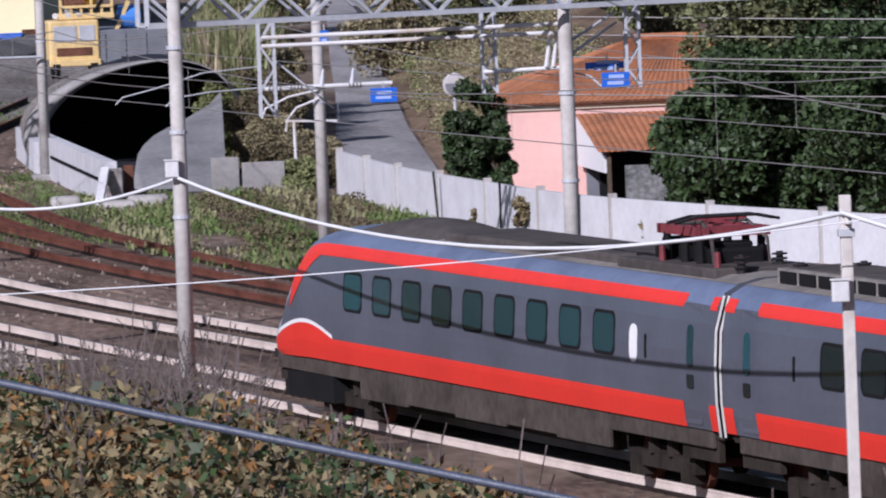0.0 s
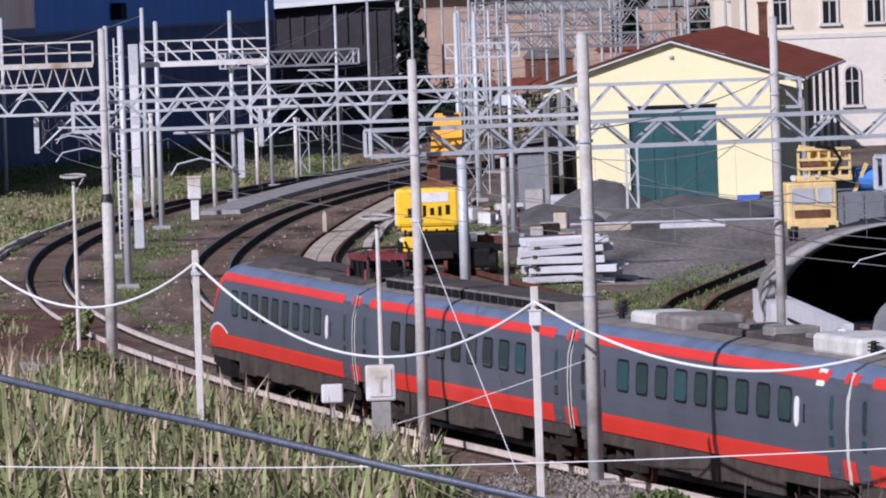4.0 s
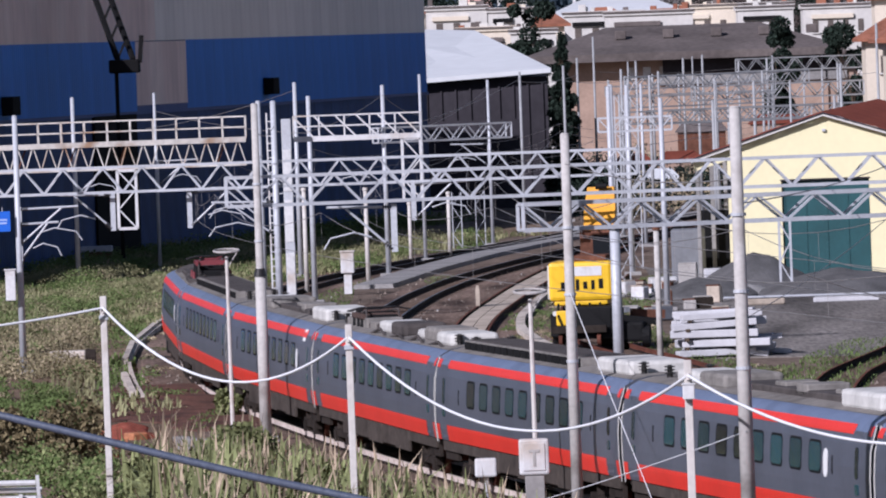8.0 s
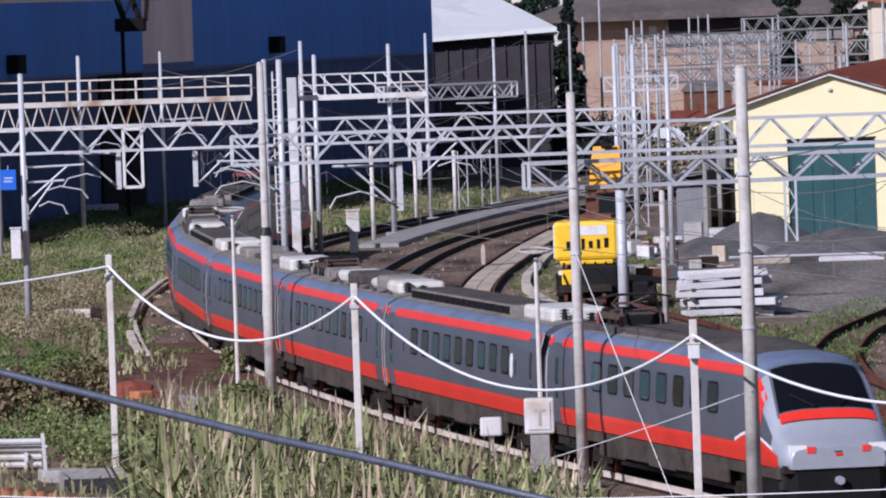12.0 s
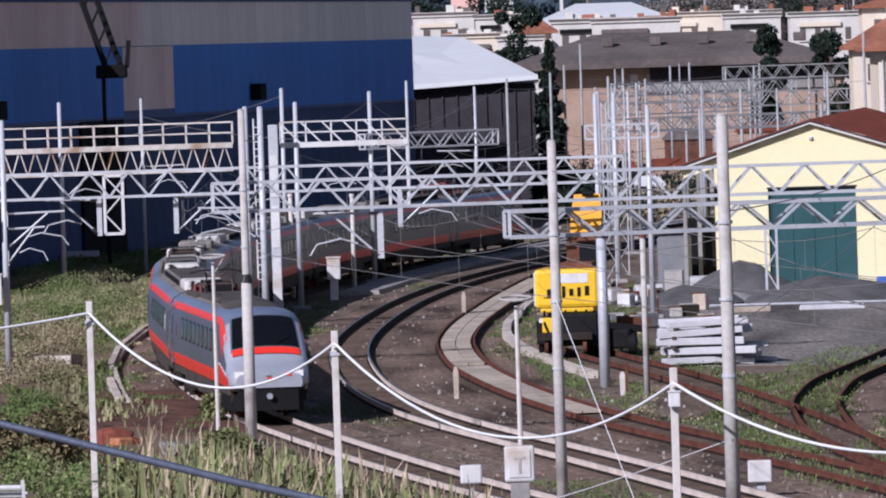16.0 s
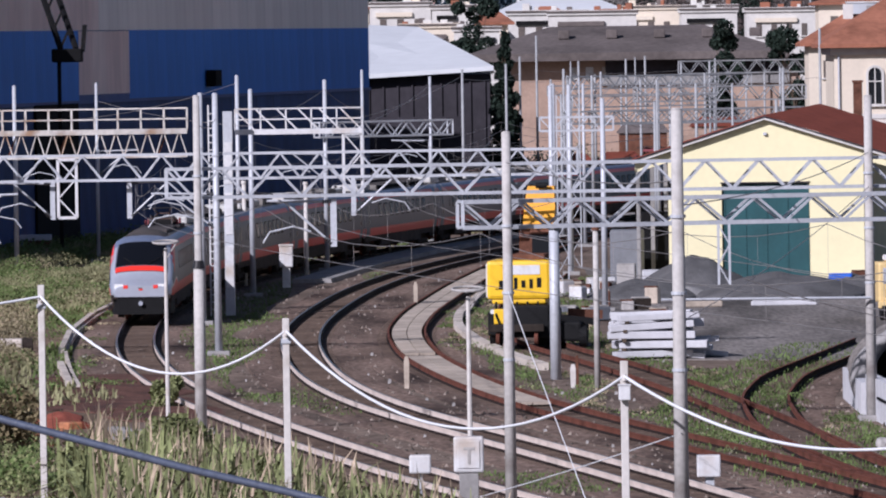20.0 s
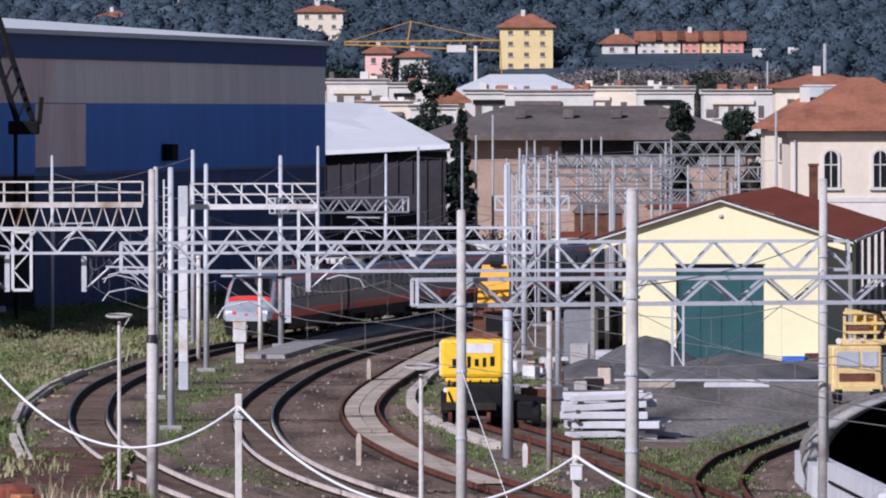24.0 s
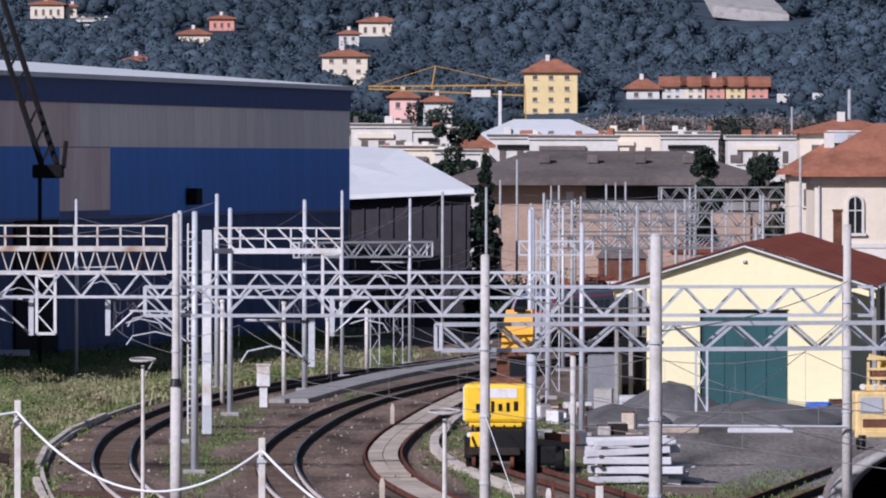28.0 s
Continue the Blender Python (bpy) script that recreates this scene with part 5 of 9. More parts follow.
part("case", bbox(-0.29, 0.27, -0.22, 0.22, 1.3, 1.78, 0.05), "galv_white", t)
part("stand", rod(bmesh.new(), (0, 0, -0.3), (0, 0, 1.3), 0.06), "galv", t)
t = thing("junction_box", "small grey box among the tracks", "box", 5.9, 240.0, 0)
part("case", bbox(-0.35, 0.3, -0.25, 0.25, 0.35, 0.95, 0.04), "galv_white", t)
part("stand", bbox(-0.12, 0.12, -0.1, 0.1, -0.1, 0.36), "galv", t)


# contact and messenger wires over the tracks
def catenary(line, y0, y1, off, label, spans):
    seg = offset_line(line, off)
    ys = np.linspace(y0, y1, spans + 1)
    msg, con = [], []
    for a, b in zip(ys, ys[1:]):
        for k in range(8):
            y = a + (b - a) * k / 8
            u = k / 8
            x = x_of(seg, y)
            msg.append((x, y, 7.15 - 0.75 * 4 * u * (1 - u)))
            con.append((x, y, 5.75))
    cable("messenger_wire", msg, 0.011, "wire", label, 4)
    cable("contact_wire", con, 0.010, "wire", label, 4)
    bm = bmesh.new()
    for k in range(2, len(msg), 2):
        bar(bm, msg[k], con[k], 0.008)
    ob = tagged(mesh_ob("dropper_wires", bm, "wire"), "thin vertical dropper wires", "wire", kind="stuff")


catenary(T1, 60, 640, 0.1, "thin overhead line wire above the main line", 13)
catenary(T2, 60, 640, 0.1, "thin overhead line wire above the second line", 13)
catenary(T3, 110, 600, 0.1, "thin overhead line wire above the siding", 11)
for k, (za, zb) in enumerate(((7.9, 7.6), (7.35, 7.1), (6.9, 6.55), (6.35, 5.9), (6.0, 5.6), (5.35, 5.2))):
    cable("line_wire", sag((17.9 + 0.2 * k, 173.0 + 3 * k, za + 0.18), (62.0 + 3 * k, 150.0, zb), 0.35), 0.014, "wire", "thin overhead wire running to the hedge", 4)
for k, (xa, ya, za, xb, yb, zb) in enumerate(((-13.8, 480, 10.2, -23, 502, 8.2), (-8.9, 475, 9.8, -11.7, 429, 8.4), (-8.9, 475, 9.8, -7.3, 505, 8.4), (-3.6, 537, 9.6, -7.3, 505, 7.6), (-1.7, 568, 10, -7.3, 505, 8.0),
                                               (-22.5, 502, 9.2, -11.7, 429.5, 8.3), (12.2, 282, 7.5, 5.6, 250, 4.4), (4.10, 191.8, 8.74, 12.2, 282, 8.6), (0.42, 223, 9.3, 4.10, 191.8, 9.3), (6.5, 225, 6.2, 13.2, 228, 4.6),
                                               (-9.36, 280, 9.9, -10.95, 350, 9.4), (-1.7, 568, 9.8, 2.3, 640, 9.8), (3.8, 690, 9.8, 15.4, 700, 9.6), (1.2, 600, 9.6, 7.0, 680, 9.2), (6.6, 560, 9.4, 21.2, 560, 9.6))):
    cable("stay_wire", sag((xa, ya, za), (xb, yb, zb), 0.25), 0.015, "wire", "thin grey stay wire between masts", 4)
cable("pipe_line", [(5.44, 281.0, 3.98), (8.8, 281.2, 3.96), (12.2, 281.9, 3.92)], 0.05, "galv", "horizontal galvanised bracket tube")


# ---------------------------------------------------------------- buildings of the yard
def ridged_slope(p00, p10, p01, p11, cols, amp=0.05):
    """A roof slope of half-round tile columns: p00-p10 along the eave, p01-p11 along the ridge."""
    p00, p10, p01, p11 = (Vector(p) for p in (p00, p10, p01, p11))
    nrm = (p10 - p00).cross(p01 - p00).normalized()
    if nrm.z < 0:
        nrm = -nrm
    bm = bmesh.new()
    rows_ = []
    for r in range(9):
        v = r / 8
        line = []
        for c in range(cols * 4 + 1):
            u = c / (cols * 4)
            p = p00.lerp(p10, u).lerp(p01.lerp(p11, u), v)
            line.append(bm.verts.new(p + nrm * (amp * abs(math.sin(math.pi * c / 4)) + 0.02 * (r % 2))))
        rows_.append(line)
    for a, b in zip(rows_, rows_[1:]):
        for i in range(len(a) - 1):
            bm.faces.new((a[i], a[i + 1], b[i + 1], b[i]))
    return bm


def slab4(bm, a, b, c, d, th):
    """A flat sheet through four corners with thickness th downwards."""
    t = [Vector(p) for p in (a, b, c, d)]
    lo = [p - Vector((0, 0, th)) for p in t]
    pv(bm, t + lo, [(0, 1, 2, 3), (7, 6, 5, 4), (0, 4, 5, 1), (1, 5, 6, 2), (2, 6, 7, 3), (3, 7, 4, 0)])
    return bm


def wall_with_holes(x0, x1, z0, z1, y0, y1, holes):
    """A wall in the xz plane between y0 and y1, pierced by rectangular holes (a, b, c, d)."""
    bm = bmesh.new()
    xs = sorted({x0, x1, *[h[0] for h in holes], *[h[1] for h in holes]})
    zs = sorted({z0, z1, *[h[2] for h in holes], *[h[3] for h in holes]})
    for a, b in zip(xs, xs[1:]):
        for c, d in zip(zs, zs[1:]):
            m = ((a + b) / 2, (c + d) / 2)
            if not any(h[0] < m[0] < h[1] and h[2] < m[1] < h[3] for h in holes):
                box(bm, a, b, y0, y1, c, d)
    bmesh.ops.remove_doubles(bm, verts=bm.verts[:], dist=0.001)
    return bm


def engine_shed():
    t = thing("engine_shed", "pale yellow rendered engine shed with green door and red tiled roof", "shed", 13.66, 434, 0, -4.7)
    W, E, A, LEN = 4.85, 6.3, 8.36, 62
    bm = wall_with_holes(-W, W, -0.3, 6.3, 0, 0.35, [(-2.2, 2.15, -0.3, 5.05)])
    sl = (A - E) / 6.55
    zw = A - sl * W - 0.02
    pv(bm, [(-W, 0, 6.3), (W, 0, 6.3), (W, 0, zw), (0, 0, A - 0.12), (-W, 0, zw), (-W, 0.35, 6.3), (W, 0.35, 6.3), (W, 0.35, zw), (0, 0.35, A - 0.12), (-W, 0.35, zw)],
       [(0, 1, 2, 3, 4), (9, 8, 7, 6, 5), (1, 6, 7, 2), (0, 4, 9, 5)])
    part("front_wall", bm, "yellowwall", t)
    for s in (-1, 1):
        part("side_wall", bbox(min(s * W, s * (W - 0.35)), max(s * W, s * (W - 0.35)), 0.35, LEN, -0.3, zw - 0.02), "yellowwall", t)
        # canopy fascia outside the walls
        part("canopy_fascia", slab4(bmesh.new(), (s * W, 0.0, zw - 0.05), (s * 6.5, 0.0, E - 0.02), (s * 6.5, 0.25, E - 0.02), (s * W, 0.25, zw - 0.05), 0.62), "yellowwall", t)
        part("roof_slope", ridged_slope((s * 6.62, -0.35, E - 0.02), (s * 6.62, LEN, E - 0.02), (0, -0.35, A + 0.02), (0, LEN, A + 0.02), 120, 0.06), "tile", t, "dark red clay tiles")
        part("barge_board", slab4(bmesh.new(), (s * 6.66, -0.40, E - 0.03), (s * 6.66, -0.34, E - 0.03), (0, -0.34, A + 0.02), (0, -0.40, A + 0.02), 0.07), "darkwall", t, "thin dark verge")
        part("verge_board", slab4(bmesh.new(), (s * 6.6, -0.36, E - 0.12), (s * 6.6, -0.30, E - 0.12), (0, -0.30, A - 0.07), (0, -0.36, A - 0.07), 0.09), "white", t, "pale verge board")
        part("gutter", rod(bmesh.new(), (s * 6.68, -0.3, E - 0.08), (s * 6.68, LEN, E - 0.08), 0.08), "galv_white", t)
        for k in range(6):
            part("canopy_post", bar(bmesh.new(), (s * 6.4, 1 + 11 * k, 0), (s * 6.4, 1 + 11 * k, 6.1), 0.2), "concrete_dark", t)
    part("back_wall", bbox(-W, W, LEN - 0.3, LEN, -0.3, zw), "yellowwall", t)
    d = part("door", bbox(-2.16, 2.11, 0.18, 0.26, -0.2, 5.0), "greendoor", t, "dark green steel sliding door")
    for k in range(5):
        part("door_rib", bbox(-2.1 + 1.04 * k, -2.04 + 1.04 * k, 0.145, 0.18, -0.2, 4.98), "greendoor", d)
    part("door_lintel", bbox(-2.25, 2.2, -0.03, 0.0, 5.04, 5.11), "darkwall", t)
    part("gable_lamp", bbox(-0.09, 0.09, -0.14, 0.0, 7.42, 7.56, 0.02), "galv", t)
    part("side_hatch", bbox(-4.86, -4.3, -0.03, 0.0, 4.4, 5.2), "dark", t)
    return t


engine_shed()


def arched_window(name, cx, y, z0, w, h, parent, frame_mat="white"):
    """A deep arched window: dark glass in a pale frame, set on a wall facing -y."""
    out = [(-w / 2, 0), (w / 2, 0)] + [(w / 2 * math.cos(a), h - w / 2 + w / 2 * math.sin(a)) for a in np.linspace(0, math.pi, 9)]
    bm = bmesh.new()
    bm.faces.new([bm.verts.new((cx + x, y - 0.02, z0 + z)) for x, z in out])
    win = part(name, bm, "pane", parent)
    bm = bmesh.new()
    pts = out[1:] + out[:1]
    for a, b in zip(pts, pts[1:]):
        bar(bm, (cx + a[0], y - 0.05, z0 + a[1]), (cx + b[0], y - 0.05, z0 + b[1]), 0.16)
    part("frame", bm, frame_mat, win)
    bm = bmesh.new()
    bar(bm, (cx, y - 0.04, z0), (cx, y - 0.04, z0 + h), 0.07)
    bar(bm, (cx - w / 2, y - 0.04, z0 + h * 0.6), (cx + w / 2, y - 0.04, z0 + h * 0.6), 0.07)
    part("glazing_bar", bm, frame_mat, win)
    part("sill", bbox(cx - w / 2 - 0.2, cx + w / 2 + 0.2, y - 0.22, y, z0 - 0.18, z0 - 0.02), frame_mat, win)
    return win


def hip_roof(bm, x0, x1, y0, y1, ze, zr, inset, th=0.25):
    pv(bm, [(x0, y0, ze), (x1, y0, ze), (x1, y1, ze), (x0, y1, ze), (x0 + inset, (y0 + y1) / 2, zr), (x1 - inset, (y0 + y1) / 2, zr),
            (x0, y0, ze - th), (x1, y0, ze - th), (x1, y1, ze - th), (x0, y1, ze - th)],
       [(0, 1, 5, 4), (1, 2, 5), (2, 3, 4, 5), (3, 0, 4), (0, 6, 7, 1), (1, 7, 8, 2), (2, 8, 9, 3), (3, 9, 6, 0), (9, 8, 7, 6)])
    return bm


def station():
    t = thing("station_building", "cream two-storey station building with arched windows and hipped tile roof", "building", 22.1, 560, 0)
    part("wall", bbox(0, 9.8, 0, 14, -0.3, 11.4), "cream", t)
    part("cornice", bbox(-0.25, 10.05, -0.25, 14.2, 11.0, 11.45), "white", t)
    part("string_course", bbox(-0.06, 9.86, -0.1, 0, 6.9, 7.2), "white", t)
    r = part("roof", hip_roof(bmesh.new(), -0.9, 10.7, -0.9, 15, 11.7, 14.9, 5.0), "tile_far", t, "orange-brown clay tile roof")
    for k, cx in enumerate((2.6, 5.75, 8.6)):
        arched_window("window", cx, 0, 7.85, 1.0, 2.4, t)
    for cx in (3.4, 7.05):
        arched_window("window", cx, -0.05, 2.6, 1.0, 2.5, t)
    part("plinth_render", bbox(0.02, 9.78, -0.04, 0, -0.3, 6.9), "cream_pale", t, "whitish lower storey")
    part("downpipe", rod(bmesh.new(), (0.3, -0.1, 0), (0.3, -0.1, 11.0), 0.07), "galv", t)
    a = thing("platform_canopy", "low brown-roofed annex before the station", "annex", 20.6, 548, 0)
    part("wall", bbox(0, 4.2, 0, 8, -0.3, 4.2), "cream", a)
    part("roof", hip_roof(bmesh.new(), -0.4, 4.6, -0.4, 8.4, 4.3, 5.6, 2.0), "tile", a)
    c = thing("brown_chimney", "square brown chimney stack", "chimney", 22.95, 545, 0)
    part("shaft", bbox(-0.27, 0.27, -0.27, 0.27, 0, 9.3, 0.02), "rust", c)
    part("cap", bbox(-0.33, 0.33, -0.33, 0.33, 9.3, 9.45), "rust", c)


station()


def steel_hall():
    """The long clad hall stands oblique to the line: its wall runs from near left to far right."""
    ax, ay, bx, by = -8.75, 640.0, -38.0, 468.5
    L = math.hypot(bx - ax, by - ay)
    ang = math.degrees(math.atan2(by - ay, bx - ax))
    t = thing("steel_hall", "huge blue industrial hall with grey and navy cladding bands", "industrial hall", ax, ay, 0, ang)
    # local x runs from the far corner towards the near end, local -y faces away from the line, so the clad face lies at +y
    part("core", bbox(0, L, -40, -0.15, -0.5, 17.6), "hall_navy", t)
    n = 58
    w = L / n
    protos = {}

    def sheets(name, z0, z1, material, off=0.0, skip=()):
        me = None
        for k in range(n):
            if k in skip:
                continue
            if me is None:
                bm = bmesh.new()
                m = 6
                for j in range(m):
                    a, b = w * j / m, w * (j + 1) / m
                    pv(bm, [(a, 0.0, z0), (a + (b - a) * 0.3, 0.07, z0), (a + (b - a) * 0.7, 0.07, z0), (b, 0.0, z0), (a, 0.0, z1), (a + (b - a) * 0.3, 0.07, z1), (a + (b - a) * 0.7, 0.07, z1), (b, 0.0, z1)],
                       [(0, 4, 5, 1), (1, 5, 6, 2), (2, 6, 7, 3)])
                bmesh.ops.remove_doubles(bm, verts=bm.verts[:], dist=0.001)
                ob = part(name, bm, material, t)
                me = ob.data
            else:
                ob = new(name, me)
                ob.parent = t
            ob.location = (k * w, off, 0)

    sheets("fascia_sheet", 16.05, 17.8, "hall_navy", 0.10)
    beige_hi = [k for k in range(31, 58)]
    sheets("grey_sheet", 13.3, 16.05, "hall_grey", 0.0, beige_hi)
    patch_ = [k for k in range(28, 33)]
    sheets("blue_sheet", 8.9, 13.3, "hall_blue", 0.0, patch_)
    # Lower sheets: the blue cladding again, darkened for the shade there.
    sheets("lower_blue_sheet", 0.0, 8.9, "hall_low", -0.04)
    for k in beige_hi:
        part("beige_sheet", bbox(k * w, (k + 1) * w - 0.03, -0.05, 0.05, 13.3, 16.05), "hall_beige", t)
    for k in patch_:
        part("beige_sheet", bbox(k * w, (k + 1) * w - 0.03, -0.05, 0.05, 9.3, 13.25), "hall_beige", t)
        part("beige_sheet", bbox(k * w, (k + 1) * w - 0.03, -0.05, 0.02, 8.9, 9.3), "hall_navy", t)
    part("sill_band", bbox(0, L, 0.0, 0.16, 8.75, 8.95), "hall_navy", t)
    bm = bmesh.new()
    slab4(bm, (0, 0.5, 17.85), (L, 0.5, 17.85), (L, -18, 19.4), (30, -18, 19.4), 0.3)
    pv(bm, [(0, 0.5, 17.85), (30, -18, 19.4), (0, -36, 17.85), (L, -18, 19.4), (L, -36, 17.85)], [(0, 1, 2), (1, 3, 4, 2)])
    part("roof", bm, "roof_white", t, "white sheet metal roof")
    for cx, cz in ((59, 9.5), (135, 9.2)):
        v = part("vent_box", bbox(cx - 1.0, cx + 1.0, 0.1, 0.8, cz, cz + 1.1, 0.05), "dark", t, "black vent hood")
    # Black panel deepening the shade painted into the lower wall.
    part("dark_door", bbox(100, 112, 0.05, 0.2, 0, 8.8), "dark", t)
    # dark lattice conveyor leaning on the wall
    c = thing("conveyor_jib", "dark steel lattice conveyor jib beside the hall", "conveyor", -26.5, 516, 0)
    for dx in (0, 0.9):
        for dy in (0, 1.2):
            part("boom_chord", bar(bmesh.new(), (dx + 1.3, dy, 12.2), (dx - 2.2, dy + 6, 22.0), 0.22), "dark", c)
    for k in range(9):
        u, v = k / 9, (k + 1) / 9
        part("boom_lacing", bar(bmesh.new(), (1.3 - 3.5 * u, 0, 12.2 + 9.8 * u), (2.2 - 3.5 * v, 0, 12.2 + 9.8 * v), 0.14), "dark", c)
    part("bucket", bbox(0.8, 2.6, -0.4, 1.2, 11.4, 12.2, 0.1), "dark", c)
    part("bucket_arm", bar(bmesh.new(), (2.6, 0.5, 12.0), (2.75, 0.5, 13.6), 0.25), "dark", c)
    part("prop", bar(bmesh.new(), (1.2, 0.5, 0), (1.2, 0.5, 11.4), 0.22), "dark", c)
    return t


steel_hall()


# ---------------------------------------------------------------- the yellow road-rail machine
def rail_machine():
    t = thing("rail_excavator", "yellow road-rail excavator seen from behind on a siding", "excavator", 1.25, 352, 0.02, -6)
    part("counterweight", bbox(-1.32, 1.28, -1.5, 1.6, 1.95, 3.52, 0.16), "mach_yellow", t, "big rounded yellow counterweight")
    part("label_panel", bbox(-0.5, 0.85, -1.515, -1.49, 2.95, 3.33, 0.008), "galv_white", t, "pale panel")
    for k, (a, b) in enumerate(((-0.80, -0.62), (-0.42, -0.30), (-0.2, -0.06), (0.1, 0.26), (0.42, 0.56), (0.72, 0.9))):
        part("lettering_bar", bbox(a, b, -1.512, -1.495, 2.40 + 0.03 * (k % 2), 2.72 + 0.05 * (k % 3)), "tr_black", t)
    part("lettering_line", bbox(-0.95, -0.1, -1.512, -1.495, 2.36, 2.40), "tr_black", t)
    part("lower_lip", bbox(-1.1, 1.05, -1.4, 1.2, 1.78, 1.97, 0.05), "mach_yellow", t)
    part("turntable", rod(bmesh.new(), (0, 0.4, 1.35), (0, 0.4, 1.8), 0.95, n=24), "tr_under", t)
    part("chassis", bbox(-1.2, 1.25, -2.2, 3.2, 0.55, 1.5, 0.05), "tr_black", t)
    part("rear_bracket", bbox(-0.15, 1.3, -2.45, -1.7, 0.45, 1.75, 0.08), "tr_black", t)
    part("step_box", bbox(-0.95, -0.2, -2.3, -1.9, 1.0, 1.6, 0.05), "mach_yellow", t)
    for s in (-1, 1):
        for yy in (-1.3, 2.2):
            w = part("tyre", rod(bmesh.new(), (s * 0.72, yy, 0.62), (s * 1.18, yy, 0.62), 0.52, n=20), "tr_black", t)
            part("hub", rod(bmesh.new(), (s * 1.17, yy, 0.62), (s * 1.22, yy, 0.62), 0.24, n=12), "mach_yellow", w)
        part("rail_wheel", rod(bmesh.new(), (s * 0.70, -2.5, 0.42), (s * 0.84, -2.5, 0.42), 0.24, n=14), "rail_rust", t)
        part("work_lamp", rod(bmesh.new(), (s * 1.0, -2.25, 1.5), (s * 1.0, -2.05, 1.5), 0.1), "galv_white", t)
    part("rear_buffer", bbox(-1.1, 1.1, -2.75, -2.55, 0.7, 1.0, 0.03), "tr_under", t)
    # black mass added where the machine's shadow falls, and hoses beside the undercarriage
    part("guide_frame", bbox(1.2, 2.5, -1.6, 1.6, 0.25, 1.05, 0.12), "tr_black", t, "black mass added where the machine's shadow falls")
    part("guide_arm", bar(bmesh.new(), (0.9, -0.6, 1.25), (2.9, -0.3, 1.0), 0.28), "tr_black", t)
    part("guide_wheel", rod(bmesh.new(), (2.4, -1.3, 0.45), (2.7, -1.3, 0.45), 0.42, n=18), "tr_black", t)
    part("rusty_arm", bar(bmesh.new(), (1.8, 0.4, 1.35), (3.1, 0.8, 1.25), 0.34), "rust", t, "rusty brown arm")
    for k in range(5):
        part("hose", tube(bmesh.new(), [(-0.9 + 0.42 * k, -1.75, 1.85), (-0.85 + 0.42 * k, -2.35, 1.35), (-0.6 + 0.42 * k, -2.4, 0.75), (-0.3 + 0.42 * k, -2.2, 0.5)], 0.05), "tr_black", t)
    part("hazard_strip", bbox(-1.335, -1.18, -1.45, -1.2, 2.05, 3.4, 0.01), "white", t, "pale hazard strip on the edge")
    part("engine_cover", bbox(-0.35, 1.0, -0.9, 1.4, 3.5, 3.75, 0.06), "rust", t)
    part("cab", bbox(0.2, 1.2, 1.0, 2.6, 3.0, 4.7, 0.08), "rust", t, "dark dusty cab")
    part("cab_window", bbox(0.3, 1.1, 0.97, 1.02, 3.75, 4.5), "pane", t)
    part("boom_base", bbox(-0.25, 1.15, 1.2, 2.2, 3.5, 4.72, 0.08), "rust", t)
    part("boom", loft(bmesh.new(), [[(x, y, z) for x, y in ((-0.1, 1.3), (1.15, 1.3), (1.15, 1.9), (-0.1, 1.9))] for z in (4.7,)] + [[(x + 0.02, y + 0.5, 5.6) for x, y in ((-0.1, 1.3), (1.15, 1.3), (1.15, 1.9), (-0.1, 1.9))],
                                                                                                                                      [(x + 0.05, y + 0.9, 6.42) for x, y in ((-0.02, 1.3), (1.05, 1.3), (1.05, 1.9), (-0.02, 1.9))]]), "mach_orange", t, "orange-yellow boom")
    part("boom_ram", rod(bmesh.new(), (0.5, 2.9, 4.4), (0.5, 3.2, 6.0), 0.07), "tr_black", t)
    part("boom_pin", rod(bmesh.new(), (0.4, 1.9, 6.45), (0.85, 1.9, 6.45), 0.12), "tr_black", t)
    return t


rail_machine()


# ---------------------------------------------------------------- precast slabs, gravel, truck, yard clutter
def slab_pile():
    t = thing("slab_pile", "untidy pile of white precast concrete beams on the ground", "concrete pile", 4.5, 339, 0)
    rnd = random.Random(4)
    for lay in range(5):
        z = 0.05 + lay * 0.36
        for k in range(3):
            ln = rnd.uniform(2.9, 3.5)
            x = rnd.uniform(-0.08, 0.25) + 0.12 * (lay == 4) + 0.2 * (lay < 2)
            y = -1.1 + 1.05 * k + rnd.uniform(-0.12, 0.12)
            b = part("precast_beam", bbox(-ln / 2, ln / 2, -0.36, 0.36, 0, rnd.uniform(0.24, 0.31), 0.03), "slab", t)
            b.matrix_basis = pose(x + ln / 2, y, z, rnd.uniform(-2, 2), rnd.uniform(-3.2, 3.2), rnd.uniform(-12, 12))
        for dx in (0.55, 2.6):
            b = part("bearer", bbox(-0.08, 0.08, -1.6, 1.6, -0.12, 0.0, 0.01), "bark", t, "dark timber bearer")
            b.matrix_basis = pose(dx + 0.15 * rnd.random(), 0, z + 0.005)
    for k in range(6):
        b = part("precast_beam", bbox(-0.7, 0.7, -0.25, 0.25, 0, 0.2, 0.02), "slab", t)
        b.matrix_basis = pose(3.0 + 0.3 * (k % 4), -0.9 + 0.5 * k, 0.03 + 0.24 * (k % 3), rnd.uniform(-5, 5), rnd.uniform(-9, 9), rnd.uniform(-25, 25))
    return t


slab_pile()


